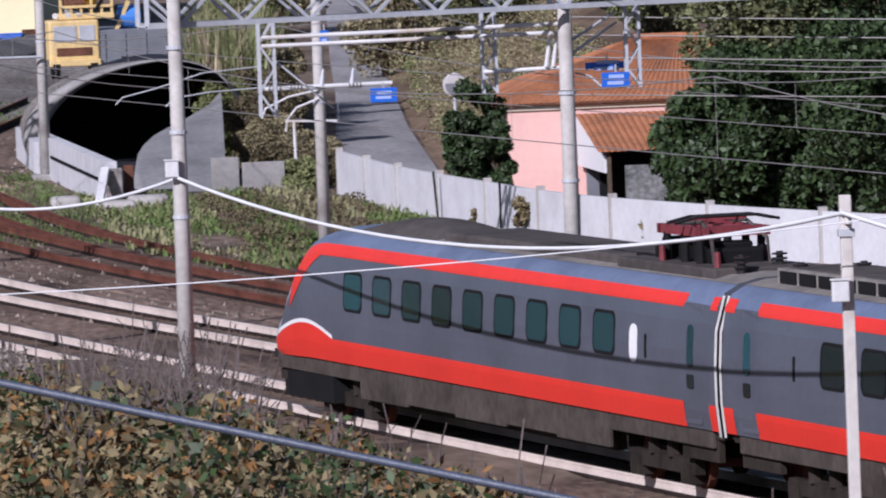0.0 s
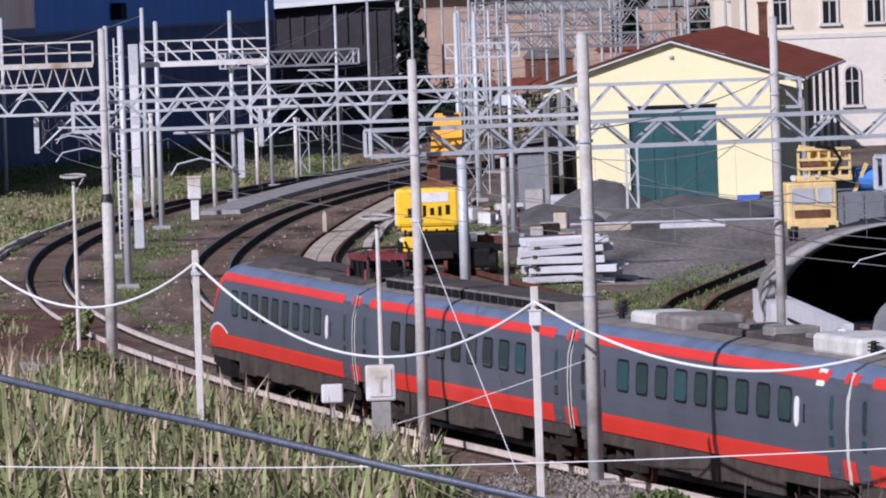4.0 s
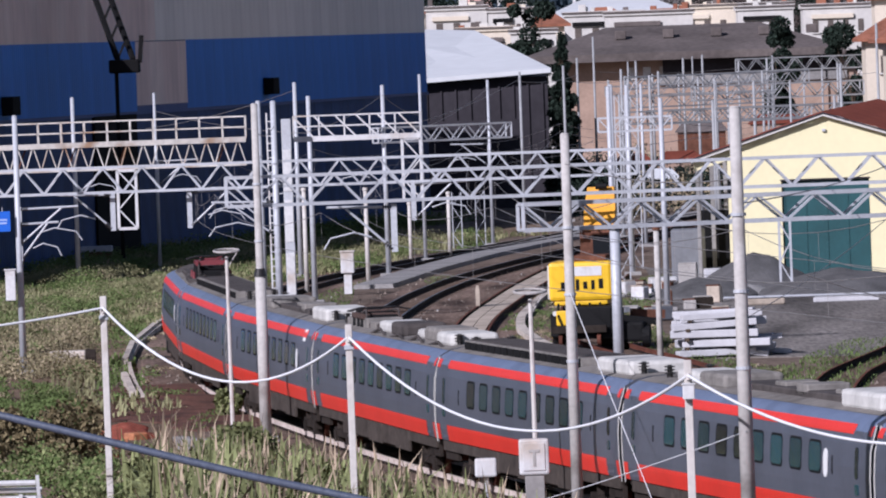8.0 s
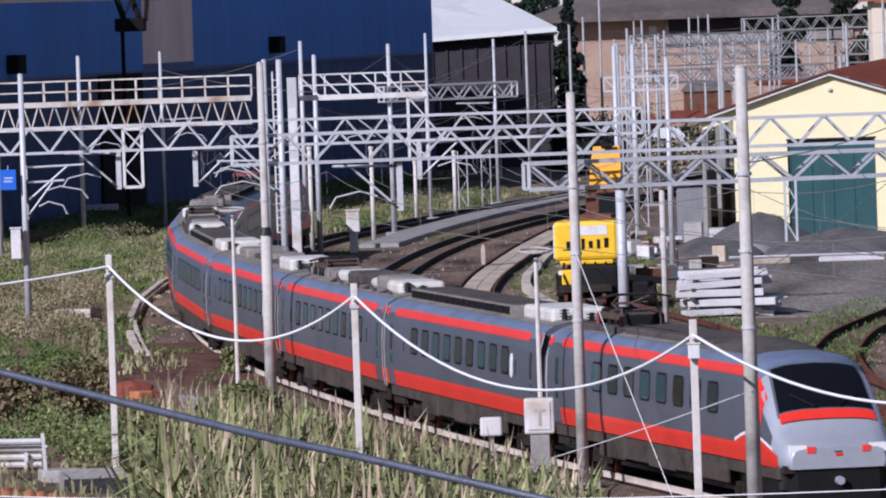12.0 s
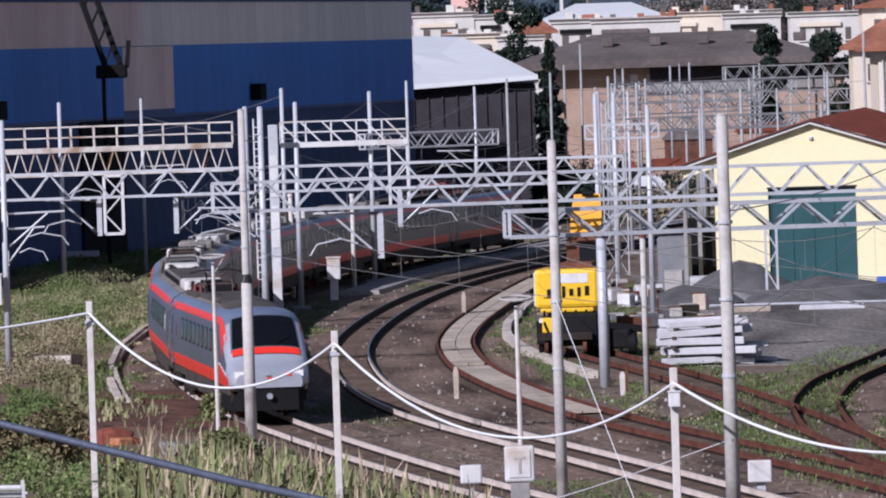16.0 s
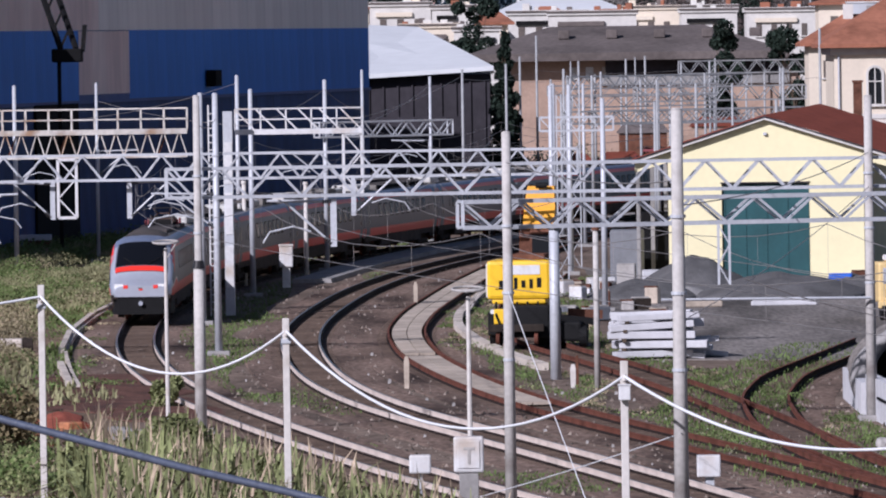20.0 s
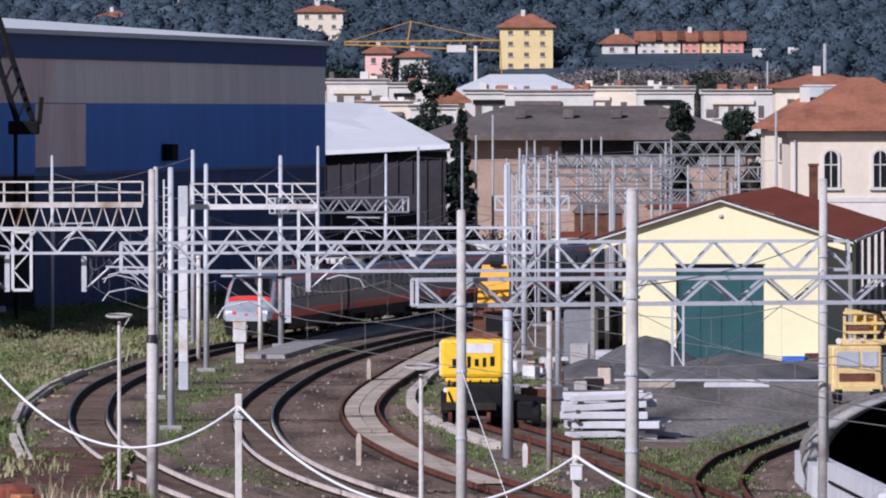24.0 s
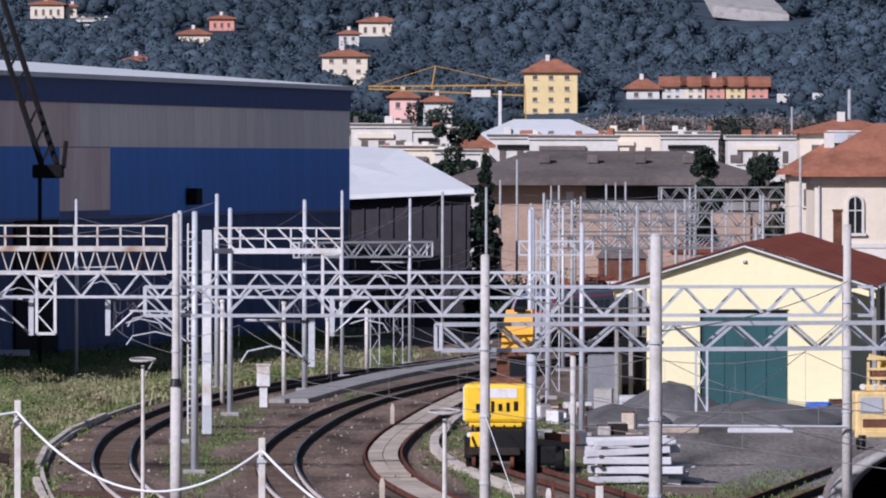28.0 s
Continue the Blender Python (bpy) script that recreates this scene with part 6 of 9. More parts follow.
def mound(name, x, y, rx, ry, h, material, label, seed, cat="gravel heap"):
    bm = bmesh.new()
    rings_ = []
    for r in range(11):
        f = r / 10
        rings_.append([(math.cos(a) * rx * f * (1 + 0.12 * noise.noise((math.cos(a) * 1.5, math.sin(a) * 1.5, seed))), math.sin(a) * ry * f,
                        max(-0.05, h * (1 - f ** 1.5) + 0.25 * h * noise.noise((math.cos(a) * f * 3, math.sin(a) * f * 3, seed + 5)) * (1 - f))) for a in np.linspace(0, 2 * math.pi, 36, endpoint=False)])
    loft(bm, rings_[1:][::-1], close=True, cap=True)
    ob = mesh_ob(name, bm, material, smooth=True)
    ob.location = (x, y, -0.05)
    return tagged(ob, label, cat, group="heaps in the yard")


mound("gravel_mound", 9.9, 425, 3.3, 6, 1.75, "gravel", "heap of dark grey gravel before the shed", 1)
mound("gravel_mound", 13.9, 417, 4.6, 6, 1.15, "gravel", "broad low heap of dark grey gravel", 2)
mound("gravel_mound", 7.2, 418, 3.2, 5, 0.9, "gravel", "low heap of grey gravel", 3)
mound("gravel_mound", 17.6, 425, 2.0, 5, 0.8, "gravel", "low heap of grey gravel", 7)
for ex, ey, erx, ery, eh, es in ((-14.6, 325, 3.4, 7, 0.16, 31), (-15.5, 308, 2.4, 9, 0.14, 32), (-12.6, 304, 2.6, 8, 0.12, 33), (-11.0, 296, 2.2, 7, 0.12, 34)):
    mound("earth_mound", ex, ey, erx, ery, eh, "red_earth", "low spread of dark red-brown earth beside the curve", es, "earth")
mound("earth_bank", -13.5, 313, 3.3, 5, 0.32, "red_earth", "low bank of damp red-brown earth beside the curve", 36, "earth")
mound("brick_spoil", -14.5, 290.5, 0.85, 6.5, 0.3, "brick_dust", "small heap of orange-red brick spoil", 35, "spoil heap")
mound("rubble_mound", 9.3, 419, 1.6, 4, 0.5, "concrete_dark", "low pale rubble at the heap foot", 13, "rubble")
# paved yard between the sidings and the shed
bm = bmesh.new()
slab4(bm, (5.2, 338, -0.02), (23, 330, -0.02), (28, 470, -0.02), (5.0, 470, -0.02), 0.05)
tagged(mesh_ob("yard_paving", bm, "asphalt"), "grey dusty paved yard before the shed", "paving", kind="structure")


def truck():
    t = thing("crane_truck", "ochre yellow lorry with grey bed and yellow crane", "lorry", 17.75, 380, 0, 6)
    part("cab", bbox(-1.12, 1.08, -1.0, 1.2, 0.75, 2.48, 0.09), "truck_yellow", t, "boxy yellow cab")
    # Windscreens in an opaque pale steel colour.
    part("windscreen", bbox(-0.92, 0.1, -1.03, -0.98, 1.55, 2.25, 0.03), "galv", t, "pale grey windscreen")
    part("windscreen", bbox(0.2, 0.9, -1.03, -0.98, 1.55, 2.25, 0.03), "galv", t, "pale grey windscreen")
    part("grille", bbox(-0.8, 0.75, -1.03, -0.99, 0.95, 1.3), "rust", t)
    part("bumper", bbox(-1.15, 1.1, -1.15, -0.95, 0.5, 0.8, 0.04), "truck_yellow", t)
    part("bed", bbox(1.1, 4.75, -0.9, 5.2, 0.55, 2.0, 0.04), "truck_grey", t, "blue-grey loading bed")
    for k in range(4):
        part("bed_rib", bbox(1.25 + 0.9 * k, 1.35 + 0.9 * k, -0.95, -0.9, 0.6, 1.85), "truck_grey", t)
    for wx in (-0.85, 0.8, 2.2, 3.4):
        part("wheel", rod(bmesh.new(), (wx - 0.16, -0.75, 0.42), (wx + 0.16, -0.75, 0.42), 0.45, n=16), "tr_black", t)
    c = part("crane_frame", bbox(-0.55, 1.9, -0.3, 1.5, 2.5, 2.75, 0.04), "truck_yellow", t)
    for k in range(6):
        part("crane_upright", bar(bmesh.new(), (-0.45 + 0.45 * k, -0.2, 2.7), (-0.45 + 0.45 * k, -0.2, 4.0 - 0.12 * abs(k - 2)), 0.11), "truck_yellow", c)
    for zz in (3.05, 3.45, 3.9):
        part("crane_beam", bar(bmesh.new(), (-0.5, -0.25, zz), (1.85, -0.25, zz), 0.12), "truck_yellow", c)
    part("crane_winch", bbox(0.2, 1.2, 0, 0.9, 3.0, 4.0, 0.2), "mach_yellow", c)
    part("winch_drum", rod(bmesh.new(), (-0.3, -0.05, 3.2), (0.6, -0.05, 3.2), 0.26, n=14), "rust", c)
    part("hose", tube(bmesh.new(), [(1.0, -0.3, 2.8), (1.4, -0.35, 3.4), (1.1, -0.3, 3.9), (0.3, -0.3, 4.05)], 0.09), "tr_black", c)
    part("jib_stub", bar(bmesh.new(), (-0.4, -0.2, 4.0), (1.7, 0.1, 3.6), 0.22), "truck_yellow", c)
    for sx in (-0.7, -0.15, 0.35):
        part("float_lamp", rod(bmesh.new(), (sx, -0.3, 2.68), (sx, -0.22, 2.68), 0.13, n=12), "galv_white", c)
    part("blue_drum", rod(bmesh.new(), (2.2, 0.6, 2.5), (3.1, 0.6, 2.5), 0.5, n=16), "hall_blue", t)
    part("lifting_arm", bar(bmesh.new(), (2.0, 0.2, 1.9), (2.6, 0.2, 3.2), 0.16), "truck_yellow", t)
    return t


truck()
for k, (cx, cy, cz, w, d, h, m_, lab) in enumerate(((16.9, 424, 0.15, 1.15, 0.8, 0.62, "blue", "small bright blue bin by the shed wall"), (17.4, 424.5, 0.0, 0.6, 0.5, 0.3, "galv_white", "white sack on the gravel"),
                                                    (18.1, 428, 0.0, 0.9, 0.9, 0.8, "rust", "rusty steel box by the shed"), 
                                                    (6.9, 444, 0.0, 1.6, 2.0, 2.6, "truck_grey", "grey steel sheet container"), (8.4, 448, 0.0, 1.4, 2.0, 3.4, "dark", "dark open lean-to beside the shed"), (5.3, 426, 0.0, 1.3, 1.0, 0.7, "galv_white", "pale sacks and pallets beside the shed"), (6.6, 428, 0.0, 0.9, 1.0, 1.3, "concrete", "untidy stack of pale pallets"),
                                                    (7.9, 427, 0.0, 1.1, 1.0, 1.0, "slab", "white bundle beside the shed"), (9.6, 401, 0.0, 1.9, 0.5, 0.3, "plank", "tan timber baulk lying in the yard"), (4.4, 422, 0.0, 0.8, 0.8, 0.5, "rust", "rusty drum among pallets"), 
                                                    (13.4, 402, 0.0, 3.0, 0.5, 0.2, "slab", "long white beam lying in the yard"))):
    t = thing("yard_item", lab, "yard clutter", cx, cy, -0.02, 7 * (k % 3) - 5)
    part("body", bbox(-w / 2, w / 2, -d / 2, d / 2, 0, h + cz, min(0.06, h * 0.2)), m_, t)
    part("lid", bbox(-w / 2 * 0.96, w / 2 * 0.96, -d / 2 * 0.96, d / 2 * 0.96, h + cz, h + cz + 0.05), m_, t)

# low pale kerb round the siding, planks between the rails of the third track, trackside trough
kerb = smooth_line([(1.9, 329), (0.7, 341), (-0.6, 357), (-1.5, 376), (-1.5, 392), (-0.6, 420), (0.6, 448)], window=9)
tagged(mesh_ob("kerb_wall", sweep(kerb, [(-0.2, -0.1), (-0.2, 0.2), (0.2, 0.22), (0.2, -0.1)]), "kerbstone"), "curved pale concrete kerb beside the siding", "kerb", kind="structure")
trough = smooth_line([(-15.0, 317), (-15.9, 330), (-17.2, 352), (-17.9, 375), (-18.0, 396), (-17.6, 425), (-16.0, 460)], window=9)
tagged(mesh_ob("cable_trough", sweep(trough, [(-0.07, -0.1), (-0.07, 0.14), (0.07, 0.14), (0.07, -0.1)]), "kerbstone"), "narrow pale cable trough along the outer rail", "trough", kind="structure")
for k, (ax, ay, bx, by) in enumerate(((-17.35, 352, -18.1, 375), (-18.1, 376, -18.2, 398), (-18.2, 399, -17.6, 424), (-15.4, 318, -16.7, 338))):
    tagged(mesh_ob("kerb_stone", bar(bmesh.new(), (ax, ay, 0.1), (bx, by, 0.1), 0.24, 0.3), "kerbstone"), "long pale concrete kerb stone beside the outer rail", "kerb", group="kerb stones by the curve")
platform = smooth_line([(-9.3, 452), (-7.2, 480), (-4.2, 510), (-0.2, 540), (4.2, 570), (12, 615)], window=9)
tagged(mesh_ob("platform", sweep(platform, [(-1.1, -0.2), (-1.0, 0.16), (1.0, 0.16), (1.1, -0.2)]), "concrete_dark"), "low grey platform between the main tracks", "platform", kind="structure")
crossing = thing("crossing_planks", "row of pale worn crossing planks between rusty rails", "planks", 0, 0, 0, kind="structure")
seg = cut(T3, 296, 470)
k = 0
while k < len(seg) - 4:
    a, b = seg[k], seg[k + 3]
    u = (b - a) / np.hypot(*(b - a))
    n_ = np.array((u[1], -u[0]))
    gap_ = 0.12 + 0.1 * (k % 2)
    if not (44 < k < 48 or 90 < k < 92):
        for s in (-0.32, 0.32):
            m_ = (a + b) / 2 + n_ * s
            h = u * (1.5 - gap_ / 2)
            part("plank", bar(bmesh.new(), (m_[0] - h[0], m_[1] - h[1], 0.09), (m_[0] + h[0], m_[1] + h[1], 0.09), 0.6, 0.1), "plank", crossing)
    k += 3


# ---------------------------------------------------------------- underpass portal with parapets
def portal():
    t = thing("tunnel_portal", "round concrete underpass portal with dark interior and white parapets", "tunnel portal", 0, 0, 0)
    Y, n = 291.0, 30
    angles = np.linspace(-0.4, math.pi, n)
    outer = [(15.62 - 3.76 * math.cos(a), 0.95 + (2.10 + 0.06 * max(0.0, math.cos(a)) + 0.3 * (1 - math.cos(a)) ** 1.8) * math.sin(a)) for a in angles]
    inner = [(15.93 - 3.3 * math.cos(a), 0.9 + (2.05 + 0.3 * (1 - math.cos(a)) ** 1.8) * math.sin(a)) for a in angles]
    # rounded lip between the two ovals
    bm = bmesh.new()
    rings = []
    for (a, b), (c, d) in zip(outer, inner):
        mx, mz, hx, hz = (a + c) / 2, (b + d) / 2, (a - c) / 2, (b - d) / 2
        rings.append([(mx + hx * math.cos(q), Y - 0.55 * math.sin(q), mz + hz * math.cos(q)) for q in np.linspace(0, math.pi, 7)])
    loft(bm, rings, close=False)
    part("arch_lip", bm, "concrete_dark", t, "thick rounded pale concrete lip", smooth=True)
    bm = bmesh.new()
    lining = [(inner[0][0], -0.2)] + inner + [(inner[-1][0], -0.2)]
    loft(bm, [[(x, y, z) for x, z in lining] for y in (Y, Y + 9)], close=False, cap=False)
    # End closed by a sheet as dark as the shade inside.
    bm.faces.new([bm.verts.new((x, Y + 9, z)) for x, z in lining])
    # Flat road coloured near-black for the shade of a descending ramp.
    road = bmesh.new()
    pv(road, [(13.5, 262.6, -0.2), (15.0, 262.6, -0.2), (19.1, Y + 8.9, -0.2), (12.75, Y + 8.9, -0.2), (13.5, 262.6, 0.03), (15.0, 262.6, 0.03), (19.1, Y + 8.9, 0.03), (12.75, Y + 8.9, 0.03)], BOXF)
    part("roadway", road, "lining", t, "roadway under the arch, coloured dark for the shade there")
    part("dark_lining", bm, "lining", t, "inner lining with the mouth's shade in its colour")
    bm = bmesh.new()
    loft(bm, [[(x * f + 15.56 * (1 - f), y, z * f - 0.02) for x, z in outer] for y, f in ((Y, 1.0), (Y + 1.0, 0.99), (Y + 9, 0.93))], close=False, cap=False)
    part("earth_cover", bm, "asphalt", t, "grey gravel over the arch", smooth=True)
    # splayed cheek: a bent half cone of bare concrete before the right half of the mouth
    top = [(14.42, 270.9, 0.0), (14.42, 271.0, 0.30), (14.6, 273, 0.66), (14.8, 275, 0.95), (15.1, 277, 1.15), (15.5, 278.5, 1.36), (16.0, 280, 1.52), (16.9, 283, 1.74), (17.8, 286, 2.02), (18.35, 288.5, 2.35)]
    foot = [(14.5, 270.6, -0.1), (14.6, 270.4, -0.1), (14.75, 270.2, -0.1), (15.0, 270.0, -0.1), (15.3, 269.9, -0.1), (15.65, 269.8, -0.1), (16.0, 269.7, -0.1), (16.4, 269.6, -0.1), (16.8, 269.5, -0.1), (17.2, 269.4, -0.1)]
    bm = bmesh.new()
    rows_ = []
    for k in range(8):
        u = k / 7
        rows_.append([bm.verts.new((p[0] + (q[0] - p[0]) * u, p[1] + (q[1] - p[1]) * u, p[2] + (q[2] - p[2]) * u ** 1.7)) for p, q in zip(top, foot)])
    for ra, rb in zip(rows_, rows_[1:]):
        for i in range(len(top) - 1):
            bm.faces.new((ra[i], rb[i], rb[i + 1], ra[i + 1]))
    part("splayed_cheek", bm, "cheek", t, "smooth grey splayed cheek", smooth=True)
    for x0, y0, x1, y1, h in ((12.15, 300, 12.2, 286.6, 1.0), (12.33, 286.0, 13.28, 262.0, 1.3)):
        part("parapet", bar(bmesh.new(), (x0, y0, h / 2 - 0.1), (x1, y1, h / 2 - 0.1), 0.34, h + 0.2), "slab", t, "white parapet wall")
    part("parapet_groove", bar(bmesh.new(), (12.32, 281.0, 0.72), (12.98, 264.5, 0.70), 0.05, 0.08), "dark", t)
    part("parapet_strut", bar(bmesh.new(), (13.1, 261.8, 1.1), (12.75, 260.4, -0.1), 0.24, 0.16), "slab", t, "sloping white strut at the parapet's end")
    part("end_face", bbox(13.1, 13.6, 261.9, 262.1, -0.1, 1.1, 0.02), "scree", t, "brown stained end of the parapet")
    part("rusty_gate", bbox(13.75, 14.05, 263.9, 264.0, 0, 1.1), "rust", t)
    for x0, x1, y, h in ((16.7, 17.55, 268.6, 1.0), (17.6, 18.9, 267.8, 0.85)):
        part("wing_wall", bbox(x0, x1, y, y + 0.3, -0.2, h, 0.02), "concrete_dark", t)
    for x, y, r in ((13.3, 258.5, 0.5), (14.3, 261.0, 0.62), (11.9, 262.5, 0.45)):
        part("boulder", bbox(x - r, x + r, y - r, y + r, -0.1, 0.3, 0.14), "concrete", t)
    return t


portal()


# ---------------------------------------------------------------- pink house, wall and lane
def pink_house():
    t = thing("pink_house", "small pink cottage with orange tiled hip roof and lean-to", "house", 24.6, 255, 0)
    part("wall", bbox(0, 7.5, 0, 6.5, -0.3, 2.75), "pink", t)
    part("eave_board", bbox(-0.6, 7.9, -0.14, 6.8, 2.72, 2.78), "bark", t, "dark eave boards")
    part("cornice", bbox(-0.08, 7.6, -0.08, 6.6, 2.58, 2.72, 0.02), "cream", t, "cream cornice under the eave")
    for a, b, c, d in (((-0.75, -0.2, 2.78), (8.0, -0.2, 2.78), (4.1, 3.2, 4.45), (6.2, 3.2, 4.45)),):
        part("roof_slope", ridged_slope(a, b, c, d, 44, 0.028), "tile_or", t, "orange clay tiles")
    part("roof_slope", ridged_slope((-0.75, 6.9, 2.78), (-0.75, -0.2, 2.78), (4.1, 3.2, 4.46), (4.1, 3.19, 4.46), 34, 0.028), "tile_or", t)
    part("roof_slope", ridged_slope((8.0, -0.45, 2.78), (8.0, 6.9, 2.78), (6.2, 3.2, 4.46), (6.2, 3.21, 4.46), 34, 0.06), "tile_or", t)
    part("ridge_cap", rod(bmesh.new(), (4.1, 3.2, 4.5), (6.2, 3.2, 4.5), 0.11), "tile_or", t)
    part("porch_roof", ridged_slope((2.15, -4.4, 1.46), (5.6, -4.4, 1.5), (1.95, -0.2, 2.42), (5.6, -0.2, 2.42), 18, 0.026), "tile_or", t, "orange tiled lean-to roof")
    bm = bmesh.new()
    pv(bm, [(1.95, -0.25, 0.95), (2.35, -4.0, 0.85), (2.35, -4.0, 1.36), (1.95, -0.25, 2.36), (2.15, -0.25, 0.95), (2.55, -4.0, 0.85), (2.55, -4.0, 1.36), (2.15, -0.25, 2.36)], BOXF)
    part("porch_side", bm, "roof_white", t, "white gable board")
    part("porch_back", bbox(2.2, 3.0, -0.5, -0.35, -0.2, 1.6), "truck_grey", t)
    part("porch_stone", bbox(2.95, 4.9, -4.2, -3.9, -0.2, 1.05, 0.02), "rubble_wall", t, "rough grey stone front")
    # Black sheet standing for the shade inside the open lean-to.
    part("porch_dark", bbox(2.5, 5.6, -1.2, -1.0, -0.2, 1.4), "dark", t)
    part("porch_post", bar(bmesh.new(), (2.47, -4.15, -0.2), (2.47, -4.15, 1.4), 0.12), "bark", t)
    part("gutter_pipe", rod(bmesh.new(), (-0.6, -0.19, 2.75), (7.9, -0.19, 2.75), 0.035), "rust", t)
    return t


pink_house()
fence = smooth_line([(20.3, 264), (20.95, 252.6), (21.9, 244.5), (23.9, 230.5), (27.3, 220.5), (33.0, 207), (44, 184)], window=7)
wall_t = thing("boundary_wall", "long whitewashed boundary wall of slabs", "wall", 0, 0, 0, kind="structure")
for i in range(0, len(fence) - 2, 2):
    a, b = fence[i], fence[i + 2]
    part("wall_slab", bar(bmesh.new(), (a[0], a[1], 0.55), (b[0], b[1], 0.55), 0.14, 1.4), "slab", wall_t)
    if i % 6 == 0:
        part("wall_post", bbox(a[0] - 0.11, a[0] + 0.11, a[1] - 0.11, a[1] + 0.11, -0.2, 1.36), "concrete", wall_t)
bm = bmesh.new()
L_ = smooth_line([(20.1, 262), (22.2, 290), (26.7, 348), (29.8, 391), (35.8, 471), (39.2, 520)], window=7)
R_ = smooth_line([(23.5, 262), (24.6, 280), (26.5, 312), (29.7, 358), (32.6, 399), (37.9, 468), (41.5, 520)], window=7)
n_ = min(len(L_), len(R_))
strip(bm, L_[:n_], R_[:n_], -0.03, -0.03)
tagged(mesh_ob("lane", bm, "lane"), "grey asphalt lane leading away past the cottage", "road", kind="structure")
t = thing("mirror_sign", "white round traffic mirror on a post", "traffic mirror", 23.69, 262, 0.45)
part("post", rod(bmesh.new(), (0, 0, -0.5), (0, 0, 3.1), 0.05), "galv", t)
part("rim", rod(bmesh.new(), (0, -0.06, 2.75), (0, -0.16, 2.72), 0.36, n=20), "galv_white", t)
part("mirror", rod(bmesh.new(), (0, -0.16, 2.72), (0, -0.18, 2.72), 0.29, n=20), "truck_grey", t)
for k, (fx, fy) in enumerate(((21.9, 246), (22.9, 238), (24.2, 231))):
    t = thing("fence_stake", "dark iron stake against the white wall", "stake", fx - 0.3, fy - 0.6, 0, group="iron stakes")
    part("stake_shaft", bar(bmesh.new(), (0, 0, -0.2), (0.1 * (k - 1), 0, 1.35), 0.06), "dark", t)
# white railing and rubble by the foot of the bank
t = thing("pipe_rack", "white pipes and rails stacked on concrete bearers", "pipe rack", -13.6, 225.0, 0.75, 4)
for k in range(7):
    part("pipe", rod(bmesh.new(), (-3.2, 0.2 * (k % 3), 0.28 + 0.2 * (k // 2)), (0.1 + 0.08 * (k % 3), 0.2 * (k % 3), 0.22 + 0.2 * (k // 2)), 0.075), "galv_white", t)
for k in range(3):
    part("rack_post", bar(bmesh.new(), (-2.2 + 0.95 * k, -0.15, -0.4), (-2.2 + 0.95 * k, -0.15, 0.75 - 0.1 * k), 0.1), "galv_white", t)
t = thing("bench_block", "tan concrete block beside the pipe rack", "concrete block", -12.6, 218.5, 0.75, 10)
part("block", bbox(-0.55, 0.45, -0.6, 0.6, -0.3, 0.42, 0.05), "concrete", t)
part("upright", bar(bmesh.new(), (-0.45, -0.3, 0.3), (-0.5, -0.3, 1.35), 0.08), "galv_white", t)
t = thing("roof_ridge", "orange tiled ridge of a low shed on the bank", "roof", -13.9, 209.0, 0.75, 0)
part("tile_slope", ridged_slope((-2.2, -3.0, 0.1), (2.6, -3.0, -0.55), (-2.2, 0.5, 0.95), (2.3, 0.5, 0.15), 16, 0.05), "tile_or", t)
part("gable_wall", bbox(-2.2, 2.0, 0.3, 0.6, -0.6, 0.1), "brickwall", t)
t = thing("tank", "dark open concrete tank among the scrub", "tank", -11.2, 213.5, 0.45, 6)
part("front_wall", bbox(-1.1, 1.1, -0.6, -0.45, -0.3, 0.75, 0.02), "darkwall", t)
part("back_wall", bbox(-1.1, 1.1, 2.2, 2.35, -0.3, 0.85, 0.02), "concrete_dark", t)
for sx in (-1.1, 1.0):
    part("side_wall", bbox(sx, sx + 0.12, -0.45, 2.2, -0.3, 0.8, 0.02), "concrete_dark", t)
# broken masonry and scrap outside the curve
t = thing("grey_wall", "low crumbling grey wall beside the line", "wall", -10.5, 263.0, 0, -66)
rr_ = random.Random(9)
for k in range(5):
    part("block", bbox(-2.6 + 1.05 * k, -1.6 + 1.05 * k, -0.2, 0.2, -0.2, 0.9 + rr_.uniform(-0.15, 0.12), 0.06), "concrete_dark", t)
rr_ = random.Random(19)
for k in range(14):
    b = mesh_ob("brick_rubble", bbox(-0.2, 0.2, -0.2, 0.2, -0.08, 0.14, 0.04), "tile" if k % 3 else "tile_or")
    b.matrix_basis = pose(-14.0 + rr_.uniform(-0.9, 0.8), 280 + rr_.uniform(-9, 8), 0.0, rr_.uniform(-20, 20), rr_.uniform(-20, 20), rr_.uniform(0, 90))
    b.scale = (rr_.uniform(0.5, 1.5),) * 3
    tagged(b, "lump of broken red brickwork on the earth", "rubble", group="brick rubble")
t = thing("stop_block", "fallen tan concrete block with dark ends beside the curve", "concrete block", -19.9, 357, 0)
part("block", bbox(-0.75, 0.75, -0.6, 0.6, -0.1, 0.5, 0.08), "kerbstone", t)
for sx in (-1, 1):
    part("dark_end", rod(bmesh.new(), (sx * 0.75, -0.2, 0.22), (sx * 1.15, -0.2, 0.22), 0.36, 0.3, n=14), "tr_under", t, "dark rusty drum end")
part("slab_piece", bbox(-1.9, -1.25, -0.5, 0.6, -0.08, 0.2, 0.05), "kerbstone", t)
t = thing("hand_trolley", "rusty trolley with a white load in the meadow", "trolley", -27.2, 524, 0)
part("load", bbox(-1.0, 0.9, -0.5, 0.5, 0.75, 1.1, 0.05), "slab", t, "white load")
part("frame", bbox(-0.7, 0.8, -0.4, 0.4, 0.45, 0.75, 0.03), "rust", t)
